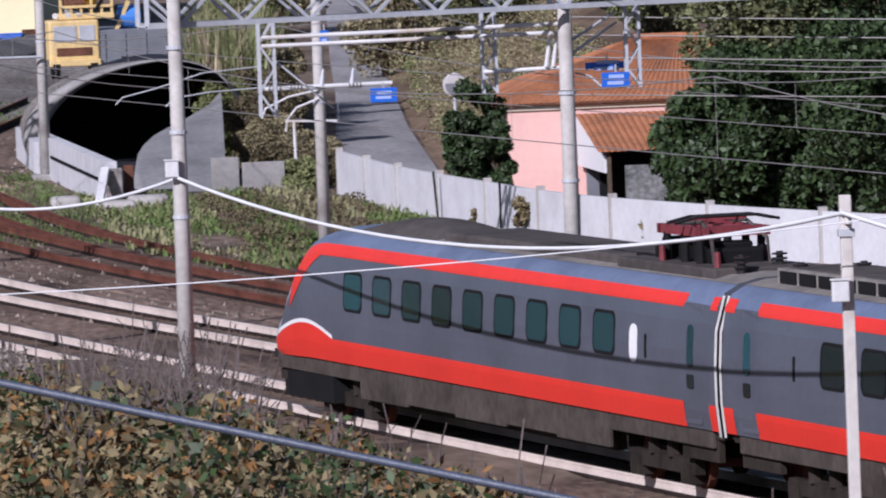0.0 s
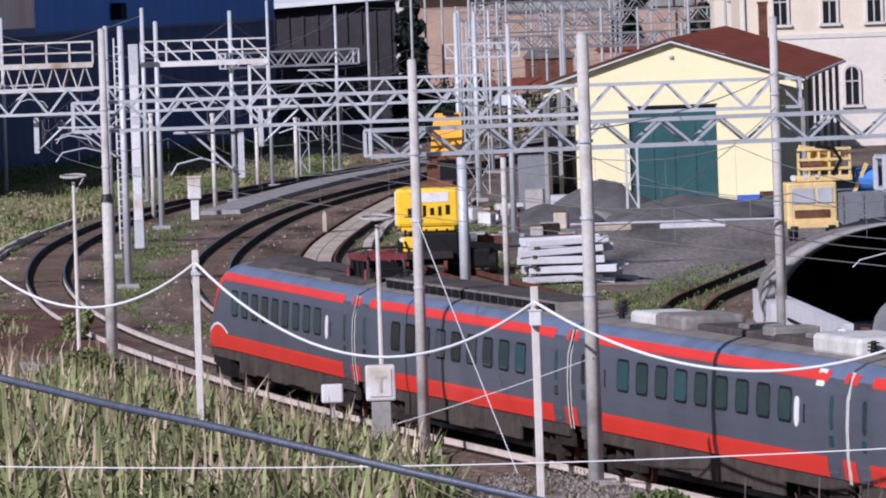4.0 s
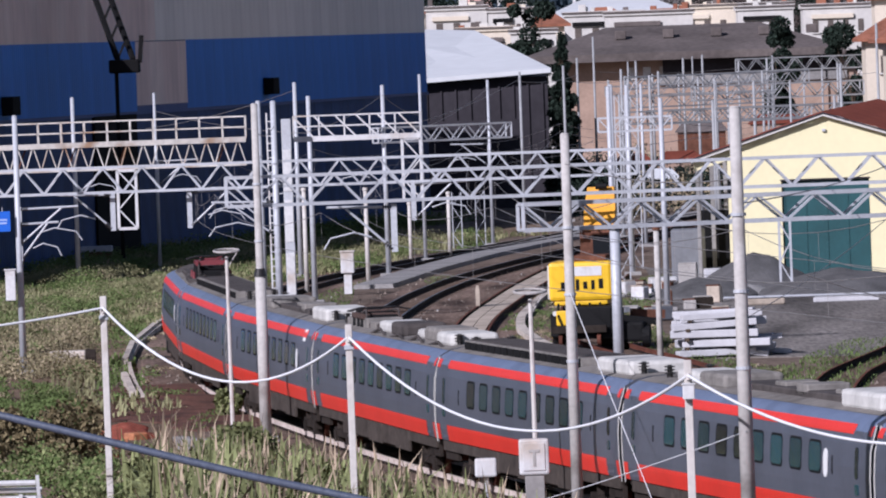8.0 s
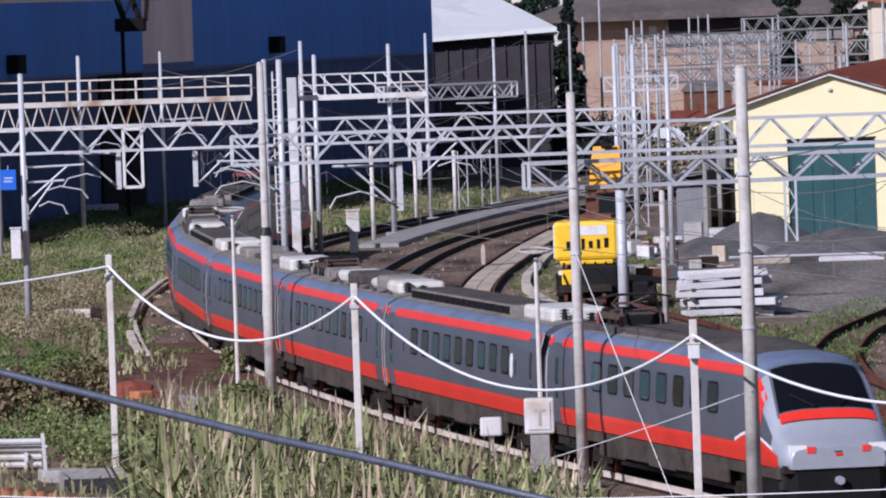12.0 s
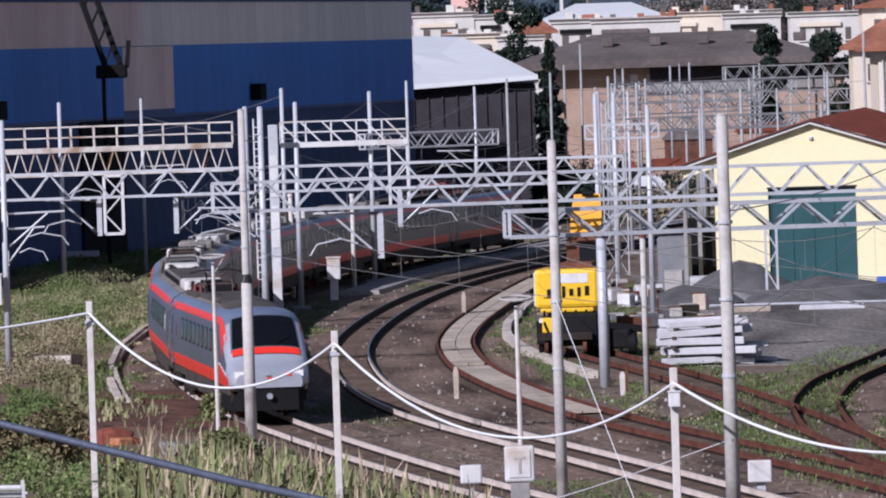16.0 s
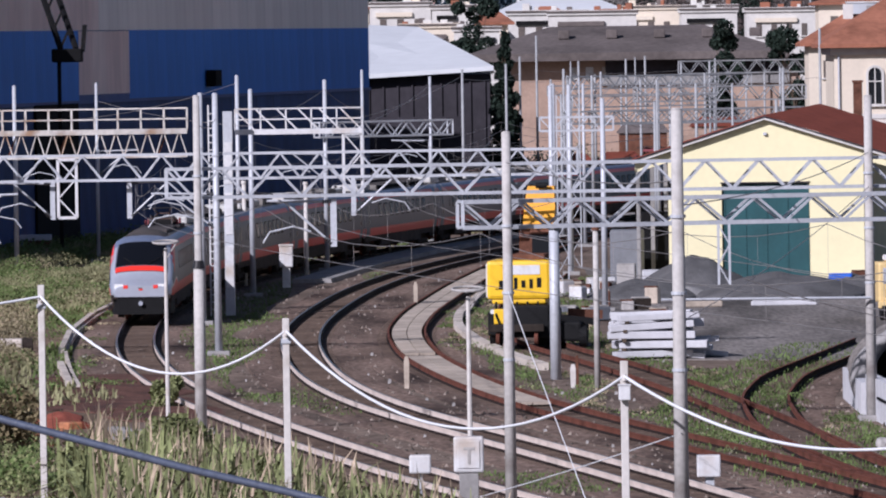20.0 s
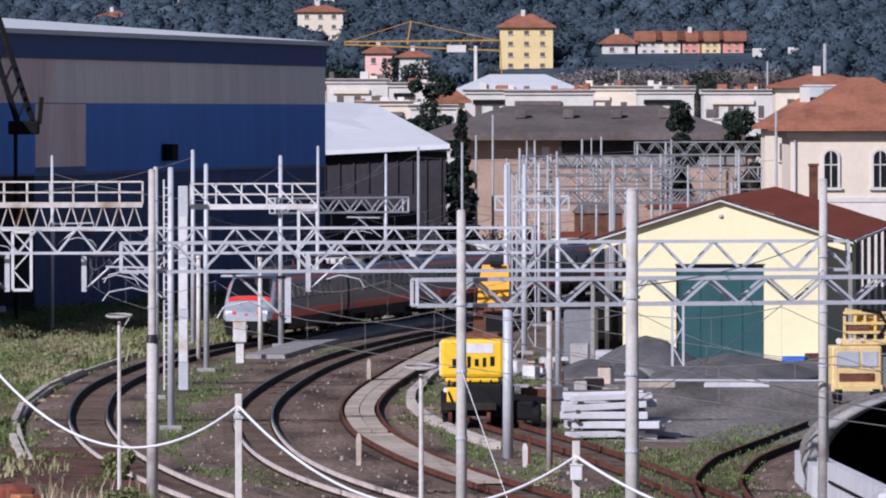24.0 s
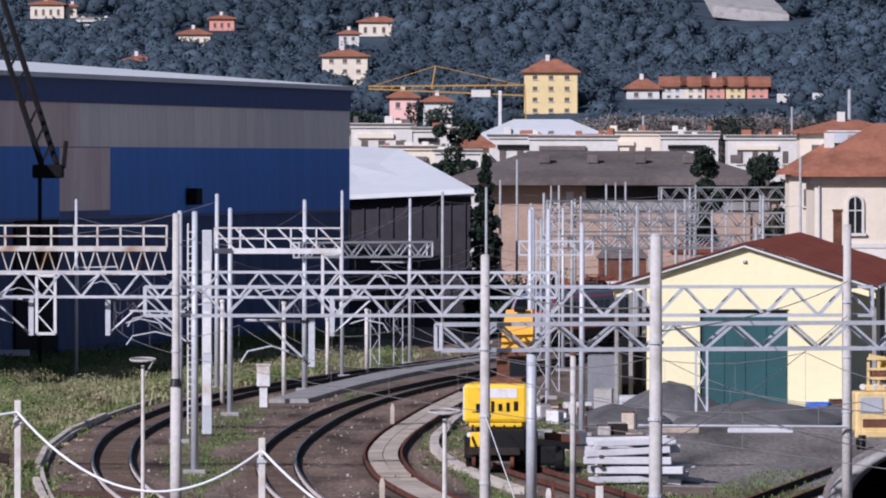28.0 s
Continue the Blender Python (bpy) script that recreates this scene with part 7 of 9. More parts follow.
for sx in (-0.45, 0.5):
    part("wheel", rod(bmesh.new(), (sx, -0.45, 0.28), (sx, -0.35, 0.28), 0.32, n=14), "rail_rust", t)
# scrap and stores between the excavator and the shed
rr_ = random.Random(83)
for k in range(16):
    m_ = ("rust", "concrete", "tr_under", "galv_white", "plank", "truck_grey")[k % 6]
    lab = {"rust": "rusty steel offcut among stores", "concrete": "pale concrete block among stores", "tr_under": "dark oily machine part among stores", "galv_white": "white plastic crate among stores", "plank": "tan timber bundle among stores", "truck_grey": "grey steel case among stores"}[m_]
    t = thing("store_item", lab, "yard clutter", round(rr_.uniform(3.4, 7.6), 2), round(rr_.uniform(372, 428), 1), -0.03, rr_.uniform(-40, 40), group="stores beside the shed")
    w, d, h = rr_.uniform(0.3, 0.9), rr_.uniform(0.3, 0.8), rr_.uniform(0.25, 0.9)
    part("body", bbox(-w / 2, w / 2, -d / 2, d / 2, 0, h, 0.05), m_, t)
    part("top_board", bbox(-w * 0.55, w * 0.4, -d * 0.45, d * 0.45, h, h + 0.06, 0.01), ("plank", "rust", "concrete")[k % 3], t)


# ---------------------------------------------------------------- town and hills
def windows_grid(parent, x0, x1, y, zs, n, w=0.9, h=1.4, material="pane"):
    for z in zs:
        for k in range(n):
            cx = x0 + (x1 - x0) * (k + 0.5) / n
            win = part("window", bbox(cx - w / 2, cx + w / 2, y - 0.06, y + 0.02, z, z + h), material, parent)
            part("sill", bbox(cx - w / 2 - 0.15, cx + w / 2 + 0.15, y - 0.2, y, z - 0.12, z), "white", win)


def town_house(x, y, w, d, z0, h, wallm, roof, label, roof_h=1.6, floors=2, nwin=3, chimney=True, win=True, inset=None):
    t = thing("town_house", label, "house", x, y, z0, group="houses of the town")
    part("wall", bbox(0, w, 0, d, -6, h), wallm, t)
    if roof == "flat":
        part("parapet", bbox(-0.2, w + 0.2, -0.2, d + 0.2, h, h + 0.5), wallm, t)
        q = (int(x * 7) + int(y)) % 5
        if q < 2:
            part("roof_tank", bbox(w * (0.2 + 0.3 * q), w * (0.2 + 0.3 * q) + 0.9 + 0.5 * q, d * 0.4, d * 0.4 + 1.2, h + 0.4, h + 1.0 + 0.3 * q, 0.1), "white", t)
        rt = random.Random(int(x * 31 + y * 7))
        for k in range(2 + int(w / 3)):
            cx_, cw_ = rt.uniform(0.2, w - 1.0), rt.uniform(0.3, 1.1)
            part("roof_box", bbox(cx_, cx_ + cw_, rt.uniform(0.5, 2), rt.uniform(2.6, 5), h + 0.4, h + rt.uniform(0.7, 1.25), 0.06), rt.choice(("white", "white", "cream", "darkroof", "tile_far")), t)
        part("balcony_shade", bbox(w * 0.1, w * rt.uniform(0.5, 0.9), -0.3, 0.02, h - 1.1, h - 0.65), rt.choice(("dark", "darkroof", "cream")), t)
        part("roof_edge", bbox(-0.3, w + 0.3, -0.35, -0.21, h + 0.28, h + 0.44), "darkroof", t)
    else:
        part("roof", hip_roof(bmesh.new(), -0.7, w + 0.7, -0.7, d + 0.7, h + 0.1, h + roof_h, inset if inset is not None else min(w, d) / 2), roof, t)
        if chimney:
            part("chimney", bbox(w * 0.4, w * 0.4 + 0.8, d * 0.4, d * 0.4 + 0.8, h, h + roof_h + 0.8), "white", t)
    if win:
        fh = h / floors
        windows_grid(t, 0.5, w - 0.5, 0, [fh * f + fh * 0.3 for f in range(floors)], nwin, w=min(0.9, w / nwin * 0.32), h=fh * 0.36, material="shutter")
    return t


# long brown-roofed building behind the yard
t = thing("long_building", "long low building with weathered brown roof and pinkish walls", "building", -1.5, 800, 0)
part("wall", bbox(3.6, 30, 0.8, 24, -0.5, 10.4), "brickwall", t)
part("roof", hip_roof(bmesh.new(), -0.3, 29.0, -1.4, 28, 10.9, 13.35, 7.5, 0.7), "darkroof", t, "dark brown sheet roof")
windows_grid(t, 8.5, 14.5, 0.8, [8.6], 4, 0.7, 1.0, "galv_white")
part("dark_loggia", bbox(12.2, 28.5, 0.5, 0.85, 8.9, 10.3, 0.02), "darkwall", t, "dark brown band under the eave")
part("grey_band", bbox(11.8, 29.0, 0.55, 0.85, 7.9, 8.8, 0.02), "concrete_dark", t)
for k in range(5):
    part("roof_light", bbox(8 + 4.4 * k, 9.0 + 4.4 * k, 6, 7.4, 12.2, 13.0, 0.08), "darkroof", t)
# hall with white roof beside the blue one
t = thing("white_roof_hall", "low hall with bright white sheet roof and dark brown walls", "hall", -9.5, 665, 0)
part("wall", bbox(0, 9.6, 0, 30, -0.5, 9.7), "darkwall", t)
bm = bmesh.new()
slab4(bm, (-0.5, -1.0, 9.8), (9.9, -1.0, 10.3), (4.0, 30, 13.4), (-6.0, 30, 13.9), 0.35)
part("roof", bm, "roof_white", t)
for k in range(9):
    part("wall_post", bar(bmesh.new(), (0.4 + 1.1 * k, -0.08, 0), (0.4 + 1.1 * k, -0.08, 9.6), 0.12), "darkwall", t)
part("base_wall", bbox(-0.5, 7.5, -8, -7.7, -0.5, 6.6), "darkwall", t)
# vaulted white roof
t = thing("vaulted_hall", "hall with pale faceted roof behind white flats", "hall", 1.0, 1000, 0)
part("wall", bbox(-0.4, 15.4, 0, 20, -0.5, 15.0), "brickwall", t)
part("roof", hip_roof(bmesh.new(), -1.0, 15.8, -0.8, 21, 15.0, 17.2, 5.2), "roof_white", t, "pale faceted sheet roof")
for gx0, gx1, gz in ((3.4, 8.2, 15.9), (10.4, 15.4, 15.5)):
    g = part("front_gable", bbox(gx0 + 0.5, gx1 - 0.5, -3.2, -0.9, 10.0, gz - 0.9), "white", t)
    part("gable_roof", hip_roof(bmesh.new(), gx0, gx1, -4.0, -0.9, gz - 0.9, gz, 1.6), "tile_far", g)
rnd = random.Random(11)
for (x, y, w, z, h, m_, rf, fl, nw) in ((-12.5, 930, 6.5, 0, 15.0, "white", "flat", 4, 3), (-5.9, 930, 5.0, 0, 14.6, "white", "flat", 4, 3), (-9.0, 900, 6.0, 0, 12.6, "cream", "flat", 4, 3), (-1.3, 905, 3.4, 0, 13.5, "white", "flat", 4, 2),
                                        (-3.4, 880, 4.6, 0, 12.2, "white", "flat", 3, 3), (2.2, 940, 8.5, 0, 13.9, "white", "flat", 4, 4), (6.3, 900, 9.0, 0, 13.7, "white", "flat", 4, 6), (14.8, 960, 6.2, 0, 14.3, "cream", "flat", 4, 3),
                                        (21.0, 950, 6.0, 0, 13.9, "white", "flat", 4, 4), (27.5, 930, 9.0, 0, 13.8, "white", "flat", 4, 5), (17.2, 990, 11.0, 0, 14.4, "white", "flat", 4, 5), (25.6, 700, 7.4, 0, 11.5, "cream", "tile_far", 3, 3),
                                        (31.5, 720, 9.0, 0, 10.6, "cream", "tile_far", 3, 4), (34.0, 900, 10.0, 0, 15.0, "white", "flat", 4, 4), (-20.0, 960, 7.0, 0, 15.5, "white", "flat", 4, 3), (36.0, 760, 8.0, 0, 11.0, "cream", "tile_far", 3, 3)):
    tiled = rf == "flat" and int(y * 3 + x) % 3 == 1
    rf = "tile_far" if tiled else rf
    town_house(x, y, w, 9, z, h + (0.9 if rf == "flat" else 0.4 if tiled else 0.0) - (0.7 if int(x * 5 + y) % 4 == 1 else 0.0), "cream" if tiled else m_, rf, {"white": "white flat-roofed town block", "cream": "cream town house", }[m_] + (" with orange tiled roof" if rf != "flat" else " with parapet"), 1.3 if tiled else 2.4, fl, nw)


def hill_house(x, y, w, d, h, m_, rf, label, fl=2, nw=3, rh=1.8, inset=None, eaves=None, chimney=True):
    h = eaves - ground_z(x, y) + 0.3 if eaves else h
    return town_house(x, y, w, d, ground_z(x, y) - 0.3, h, m_, rf, label, rh, fl, nw, chimney, inset=inset)


hill_house(10.9, 1720, 10.4, 9, 10.6, "ochre", "tile_far", "tall ochre yellow house with hipped red roof", 4, 3, 2.6, eaves=29.8)
for k, (w, m_) in enumerate(((5.0, "white"), (5.4, "cream"), (4.6, "rose"), (4.4, "ochre"), (4.8, "rose"))):
    hill_house(39.2 + 4.3 * k, 1775, w * 0.87, 8, 6.2, m_, "tile_far", "terraced hillside house in " + {"white": "white", "cream": "cream", "rose": "rose", "ochre": "ochre"}[m_] + " with tiled roof", 2, 2, 2.0, 0.05, 27.5, k == 2)
hill_house(32.0, 1775, 6.6, 8, 4.0, "white", "tile_far", "low white hillside house with red roof", 1, 2, 2.2, eaves=27.0)
hill_house(-31.5, 1880, 9.7, 9, 6.3, "cream", "tile_far", "cream hillside villa with tiled roof", 3, 3, 1.5, eaves=34.8)
hill_house(-32.4, 2185, 5.0, 7, 3.6, "white", "tile_far", "white hillside villa with tiled roof", 2, 2, 1.0, eaves=44.0)
hill_house(-28.3, 2250, 10.4, 9, 3.6, "cream", "tile_far", "cream hillside villa with tiled roof", 1, 4, 1.5, eaves=48.0)
hill_house(-72.8, 2195, 8.0, 9, 3.2, "cream", "tile_far", "cream hillside villa with tiled roof", 1, 4, 1.5, eaves=44.0)
hill_house(-67.4, 2275, 6.4, 8, 3.4, "rose", "tile_far", "pale rose hillside villa with tiled roof", 1, 3, 1.0, eaves=49.2)
for k, (x, y, w, h, m_, rf) in enumerate(((9.0, 690, 3.0, 2.6, "brickwall", "tile"), (12.4, 700, 2.4, 2.2, "cream", "darkroof"), (15.2, 695, 3.4, 2.9, "rose", "tile_far"), (19.2, 705, 2.8, 2.3, "brickwall", "darkroof"), (5.6, 700, 2.6, 2.4, "rust", "tile"),
                                             (22.6, 720, 3.2, 2.8, "brickwall", "tile"), (10.8, 730, 4.0, 4.4, "rust", "darkroof"), (17.0, 735, 4.4, 4.8, "brickwall", "tile"), (13.6, 660, 2.0, 1.7, "blue", "roof_white"), (7.4, 655, 2.2, 1.8, "truck_grey", "roof_white"))):
    sh_ = thing("far_shed", {"brickwall": "small brick shed behind the far yard", "cream": "small cream shed behind the far yard", "rose": "small rose shed behind the far yard", "rust": "rusty sheet shed behind the far yard", "blue": "small blue cabin behind the far yard", "truck_grey": "small grey cabin behind the far yard"}[m_], "shed", x, y, 0, 5 - 3 * (k % 4), group="sheds behind the far yard")
    part("wall", bbox(0, w, 0, 3.0, -0.2, h), m_, sh_)
    part("roof", hip_roof(bmesh.new(), -0.2, w + 0.2, -0.2, 3.2, h, h + 0.7, 0.6, 0.1), rf, sh_)
    part("door", bbox(w * 0.3, w * 0.3 + 0.8, -0.05, 0.03, 0, min(2.0, h * 0.8)), "dark", sh_)
t = thing("roof_block", "pale blue-grey plant block on a roof", "building", 36.8, 895, 0)
part("body", bbox(0, 3.6, 0, 5, -0.3, 15.4), "galv", t)
part("edge", bbox(-0.1, 3.7, -0.1, 5.1, 15.4, 15.55), "galv_white", t)
part("side_panel", bbox(1.9, 3.5, -0.06, 0, 12.0, 15.1, 0.01), "concrete_dark", t)
for vx, vm, lab in ((63.5, "white", "white"), (70.5, "galv_white", "pale grey")):
    t = thing("parked_van", lab + " van parked beside the terraced houses", "van", vx, 1740, ground_z(vx, 1740), group="vans on the hill road")
    part("body", bbox(-2.3, 1.3, -0.9, 0.9, 0.35, 2.1, 0.1), vm, t)
    part("cab", bbox(1.3, 2.3, -0.85, 0.85, 0.35, 1.5, 0.15), vm, t)
    part("window", bbox(1.32, 1.9, -0.87, -0.84, 1.0, 1.4, 0.01), "pane", t)
    for wx in (-1.5, 1.5):
        part("wheel", rod(bmesh.new(), (wx, -0.92, 0.34), (wx, -0.7, 0.34), 0.34, n=12), "tr_black", t)
hill_house(-117.7, 2350, 9.0, 9, 4.0, "cream", "tile_far", "pale hillside villa with tiled roof", 1, 4, 1.3, eaves=54.2)
hill_house(-108.2, 2352, 2.8, 7, 3.0, "cream", "tile_far", "small pale hillside house with tiled roof", 1, 1, 0.7, eaves=53.6)
hill_house(-103.3, 2300, 10.4, 7, 2.2, "white", "flat", "low white hillside terrace", 1, 4)
hill_house(-15.3, 1690, 5.3, 8, 5.4, "pink", "tile_far", "pink house at the foot of the hill", 2, 2, 1.4, eaves=24.6)
hill_house(-8.8, 1690, 5.6, 8, 3.6, "white", "tile_far", "white house at the foot of the hill", 1, 3, 1.3, eaves=23.8)
hill_house(92.0, 1900, 9.0, 5, 1.9, "white", "flat", "low white hut on the hillside", 1, 3)
hill_house(78.5, 1880, 6.0, 5, 2.0, "white", "flat", "low white hut on the hillside", 1, 2)
hill_house(-79.9, 2000, 8.5, 9, 2.6, "rose", "tile_far", "red-roofed house behind the hall", 2, 4)
bm = bmesh.new()
slab4(bm, (64, 2300, ground_z(64, 2300) + 4), (84, 2300, ground_z(84, 2300) + 1.5), (78, 2380, ground_z(78, 2380) + 6), (62, 2380, ground_z(62, 2380) + 8), 3)
tagged(mesh_ob("quarry_terrace", bm, "concrete"), "bare grey terrace cut into the wooded hill", "terrace", kind="structure")

# tower crane
t = thing("tower_crane", "small yellow tower crane over the town", "crane", 3.9, 1100, 0)
part("crane_mast", bar(bmesh.new(), (0, 0, 0), (0, 0, 21.2), 0.4), "galv_white", t)
for dz in (0, 1.3):
    part("jib_chord", bar(bmesh.new(), (-16.5, 0, 21.4 + 0.25 * dz), (3.2, 0, 20.6 + dz), 0.17), "crane_paint", t)
for k in range(14):
    part("jib_brace", bar(bmesh.new(), (-15 + 1.3 * k, 0, 21.4), (-14.4 + 1.3 * k, 0, 21.4 + 0.04 * k + 0.4), 0.08), "crane_paint", t)
part("apex", bar(bmesh.new(), (-8.6, 0, 21.4), (-8.1, 0, 24.3), 0.18), "crane_paint", t)
for a, b in (((-8.1, 0, 24.3), (-16.5, 0, 21.6)), ((-8.1, 0, 24.3), (3.0, 0, 21.8))):
    part("tie_bar", bar(bmesh.new(), a, b, 0.08), "crane_paint", t)
part("counterweight_block", bbox(-3.6, -1.2, -0.5, 0.5, 20.4, 21.3), "white", t)
part("jib_end", bar(bmesh.new(), (3.1, 0, 21.9), (3.3, 0, 17.0), 0.14), "crane_paint", t)


# ---------------------------------------------------------------- foliage
def leaf_mesh(name, centres, radii, per, size, material, seed, flat=1.0, up=0.0, parent=None):
    """Many small four-cornered leaves scattered in the outer part of soft clumps."""
    rg = np.random.default_rng(seed)
    centres, radii = np.array(centres, float), np.array(radii, float)
    if radii.ndim == 1:
        radii = np.repeat(radii[:, None], 3, 1)
    idx = np.repeat(np.arange(len(centres)), per)
    n = len(idx)
    v = rg.normal(size=(n, 3))
    v /= np.linalg.norm(v, axis=1)[:, None]
    rad = rg.uniform(0.35, 1.0, n) ** 0.6
    pos = centres[idx] + v * radii[idx] * rad[:, None]
    a = rg.normal(size=(n, 3)) + v * 0.2
    a[:, 2] *= flat
    a[:, 2] += up
    a /= np.linalg.norm(a, axis=1)[:, None]
    b = np.cross(a, rg.normal(size=(n, 3)) + v * 0.8)
    b /= np.linalg.norm(b, axis=1)[:, None]
    s = size * rg.uniform(0.6, 1.5, n)[:, None]
    w = s * rg.uniform(0.35, 0.7, n)[:, None]
    quad = np.stack([pos - a * s, pos - b * w * 0.9, pos + a * s, pos + b * w], 1).reshape(-1, 3)
    me = bpy.data.meshes.new(name)
    me.from_pydata(quad.tolist(), [], np.arange(n * 4).reshape(-1, 4).tolist())
    me.materials.append(M[material])
    ob = new(name, me)
    if parent:
        ob.parent = parent
    return ob


def blades(name, pts, heights, width, lean, material, seed, parent=None, bend=0.35):
    """Upright narrow blades: three-vertex-wide strips that bend over."""
    rg = np.random.default_rng(seed)
    pts, heights = np.array(pts, float), np.array(heights, float)
    n = len(pts)
    ang = rg.uniform(0, 2 * math.pi, n)
    d = np.stack([np.cos(ang), np.sin(ang), np.zeros(n)], 1)
    side = np.stack([-d[:, 1], d[:, 0], np.zeros(n)], 1)
    le = rg.uniform(0, lean, n)[:, None]
    w = width * rg.uniform(0.6, 1.4, n)[:, None]
    z = np.array((0, 0, 1.0))
    h = heights[:, None]
    mid = pts + z * h * 0.6 + d * le * h * 0.35
    tip = pts + z * h * (1 - bend * le) + d * le * h
    vs = np.stack([pts - side * w * 0.7, pts + side * w * 0.7, mid + side * w, mid - side * w, tip], 1).reshape(-1, 3)
    base = np.arange(n) * 5
    faces = [f for b in base.tolist() for f in ((b, b + 1, b + 2, b + 3), (b + 3, b + 2, b + 4))]
    me = bpy.data.meshes.new(name)
    me.from_pydata(vs.tolist(), [], faces)
    me.materials.append(M[material])
    ob = new(name, me)
    if parent:
        ob.parent = parent
    return ob


def tree(x, y, h, r, leafmat, label, seed, leaf=0.17, clumps=34, per=260, trunk=0.18, low=0.2, name="tree", cat="tree", shape="round"):
    rg = random.Random(seed)
    z0 = ground_z(x, y)
    t = thing(name, label, cat, x, y, z0)
    bm = bmesh.new()
    rod(bm, (0, 0, -0.3), (0.1, 0, h * 0.55), trunk, trunk * 0.55, n=8)
    cs, rs = [], []
    for k in range(clumps):
        u = rg.random()
        zz = h * (low + (1 - low) * u)
        wid = r * (math.sin(math.pi * min(1, 0.15 + 0.85 * (1 - u) ** 0.7)) * 0.55 + 0.45) if shape == "round" else r * (1 - u) ** 0.8 + 0.1
        a, q = rg.uniform(0, 2 * math.pi), math.sqrt(rg.random()) * wid
        c = (math.cos(a) * q, math.sin(a) * q, zz * (0.97 if shape == "round" else 1.0))
        cs.append(c)
        rs.append((rg.uniform(0.26, 0.48) if shape == "round" else 0.36 * (1.25 - u)) * r)
        if k % 3 == 0:
            rod(bm, (0.05, 0, min(zz * 0.6, h * 0.5)), (c[0] * 0.9, c[1] * 0.9, c[2]), trunk * 0.3, trunk * 0.1, n=5)
    part("trunk", bm, "bark", t)
    leaf_mesh("crown", cs, rs, per, leaf, leafmat, seed, parent=t)
    return t


# evergreen trees and hedges by the cottage
for k, (x, y, h, r) in enumerate(((31.1, 245, 8.5, 2.6), (33.9, 243, 10.5, 3.0), (37.7, 246, 11.0, 3.2), (32.6, 250, 11.5, 2.8), (35.7, 236, 9.0, 2.8), (40.4, 240, 10.0, 3.0), (29.0, 240, 3.3, 1.75), (28.4, 238, 2.0, 1.3), (30.2, 239, 4.4, 1.9), (32.9, 235, 5.2, 2.2), (36.9, 231, 5.5, 2.4), (42.4, 232, 8.0, 2.8), (39.4, 226, 4.5, 2.2))):
    tree(x, y, h, r, "leaf_olive" if k in (0, 3) else "leaf", "dense dark evergreen tree in the cottage hedge", 100 + k, 0.105, 46, 400, low=0.05)
for k, (x, y, h, r) in enumerate(((23.05, 249, 3.75, 0.85), (22.65, 248.4, 2.9, 0.6), (23.45, 248, 2.7, 0.6))):
    tree(x, y, h, r, "leaf", "clipped dark green shrub beside the pink cottage", 130 + k, 0.08, 30, 300, 0.08, 0.03, "shrub", "shrub")
for k, (x, y, h, r) in enumerate(((23.2, 238.5, 1.1, 0.4), (25.6, 229.5, 1.0, 0.35), (22.4, 244.5, 0.7, 0.35))):
    tree(x, y - 3, h, r, "leaf_dry", "small bush against the white wall", 140 + k, 0.09, 14, 120, 0.04, 0.0, "shrub", "shrub")
# brown bank above the lane and greenery behind the portal
for k, (x, y, h, r, m_) in enumerate(((18.9, 272, 1.1, 0.7, "olive"), (19.2, 280, 1.7, 0.9, "scrub_mix"), (19.6, 286, 2.2, 1.1, "olive"), (20.3, 270, 0.9, 0.7, "olive"), (20.6, 279, 1.2, 0.9, "scrub_mix"), (18.6, 292, 2.6, 0.9, "reed"), (19.4, 268, 0.8, 0.6, "reed"),
                                      (19.3, 306, 4.3, 1.1, "reed"), (20.5, 312, 5.2, 1.2, "reed"), (21.6, 322, 5.6, 1.2, "reed"), (21.2, 300, 3.6, 0.9, "scrub_mix"), (22.6, 330, 5.2, 1.1, "olive"), (20.0, 296, 2.6, 1.0, "olive"))):
    tree(x, y, h, r, m_, {"leaf_dry": "dry brownish bush on the bank", "olive": "grey-brown scrub on the bank", "scrub_mix": "brownish green scrub on the bank", "leaf_rust": "rusty brown dry bush", "reed": "tall yellow-green cane clump"}[m_], 160 + k, 0.055, 40, 480, 0.06, 0.02, "bush", "bush")
for k in range(16):
    rr_ = random.Random(200 + k)
    x, y = 31 + (k % 8) * 4.4 + rr_.uniform(-1, 1), 372 + 55 * (k // 8) + rr_.uniform(-12, 12)
    tree(x, y, rr_.uniform(6, 10), rr_.uniform(2.2, 3.2), ("scrub_mix", "leaf_olive", "reed", "scrub_mix")[k % 4], "tree with thin autumn foliage on the slope behind the cottage", 200 + k, 0.10, 40, 330, 0.15, 0.1)
rg = np.random.default_rng(173)
for nm, mt, n_, sd, lab in (("cane_stand", "reed", 2600, 174, "tall yellow-green canes behind the portal"), ("dry_canes", "straw", 900, 175, "dry straw-coloured canes behind the portal")):
    yy = rg.uniform(298, 334, n_)
    xx = 18.9 + (yy - 298) * 0.085 + rg.uniform(-0.9, 1.3, n_)
    tagged(blades(nm, np.stack([xx, yy, np.full(n_, -0.06)], 1), rg.uniform(2.4, 5.4, n_), 0.035, 0.4, mt, sd), lab, "reeds", kind="stuff")
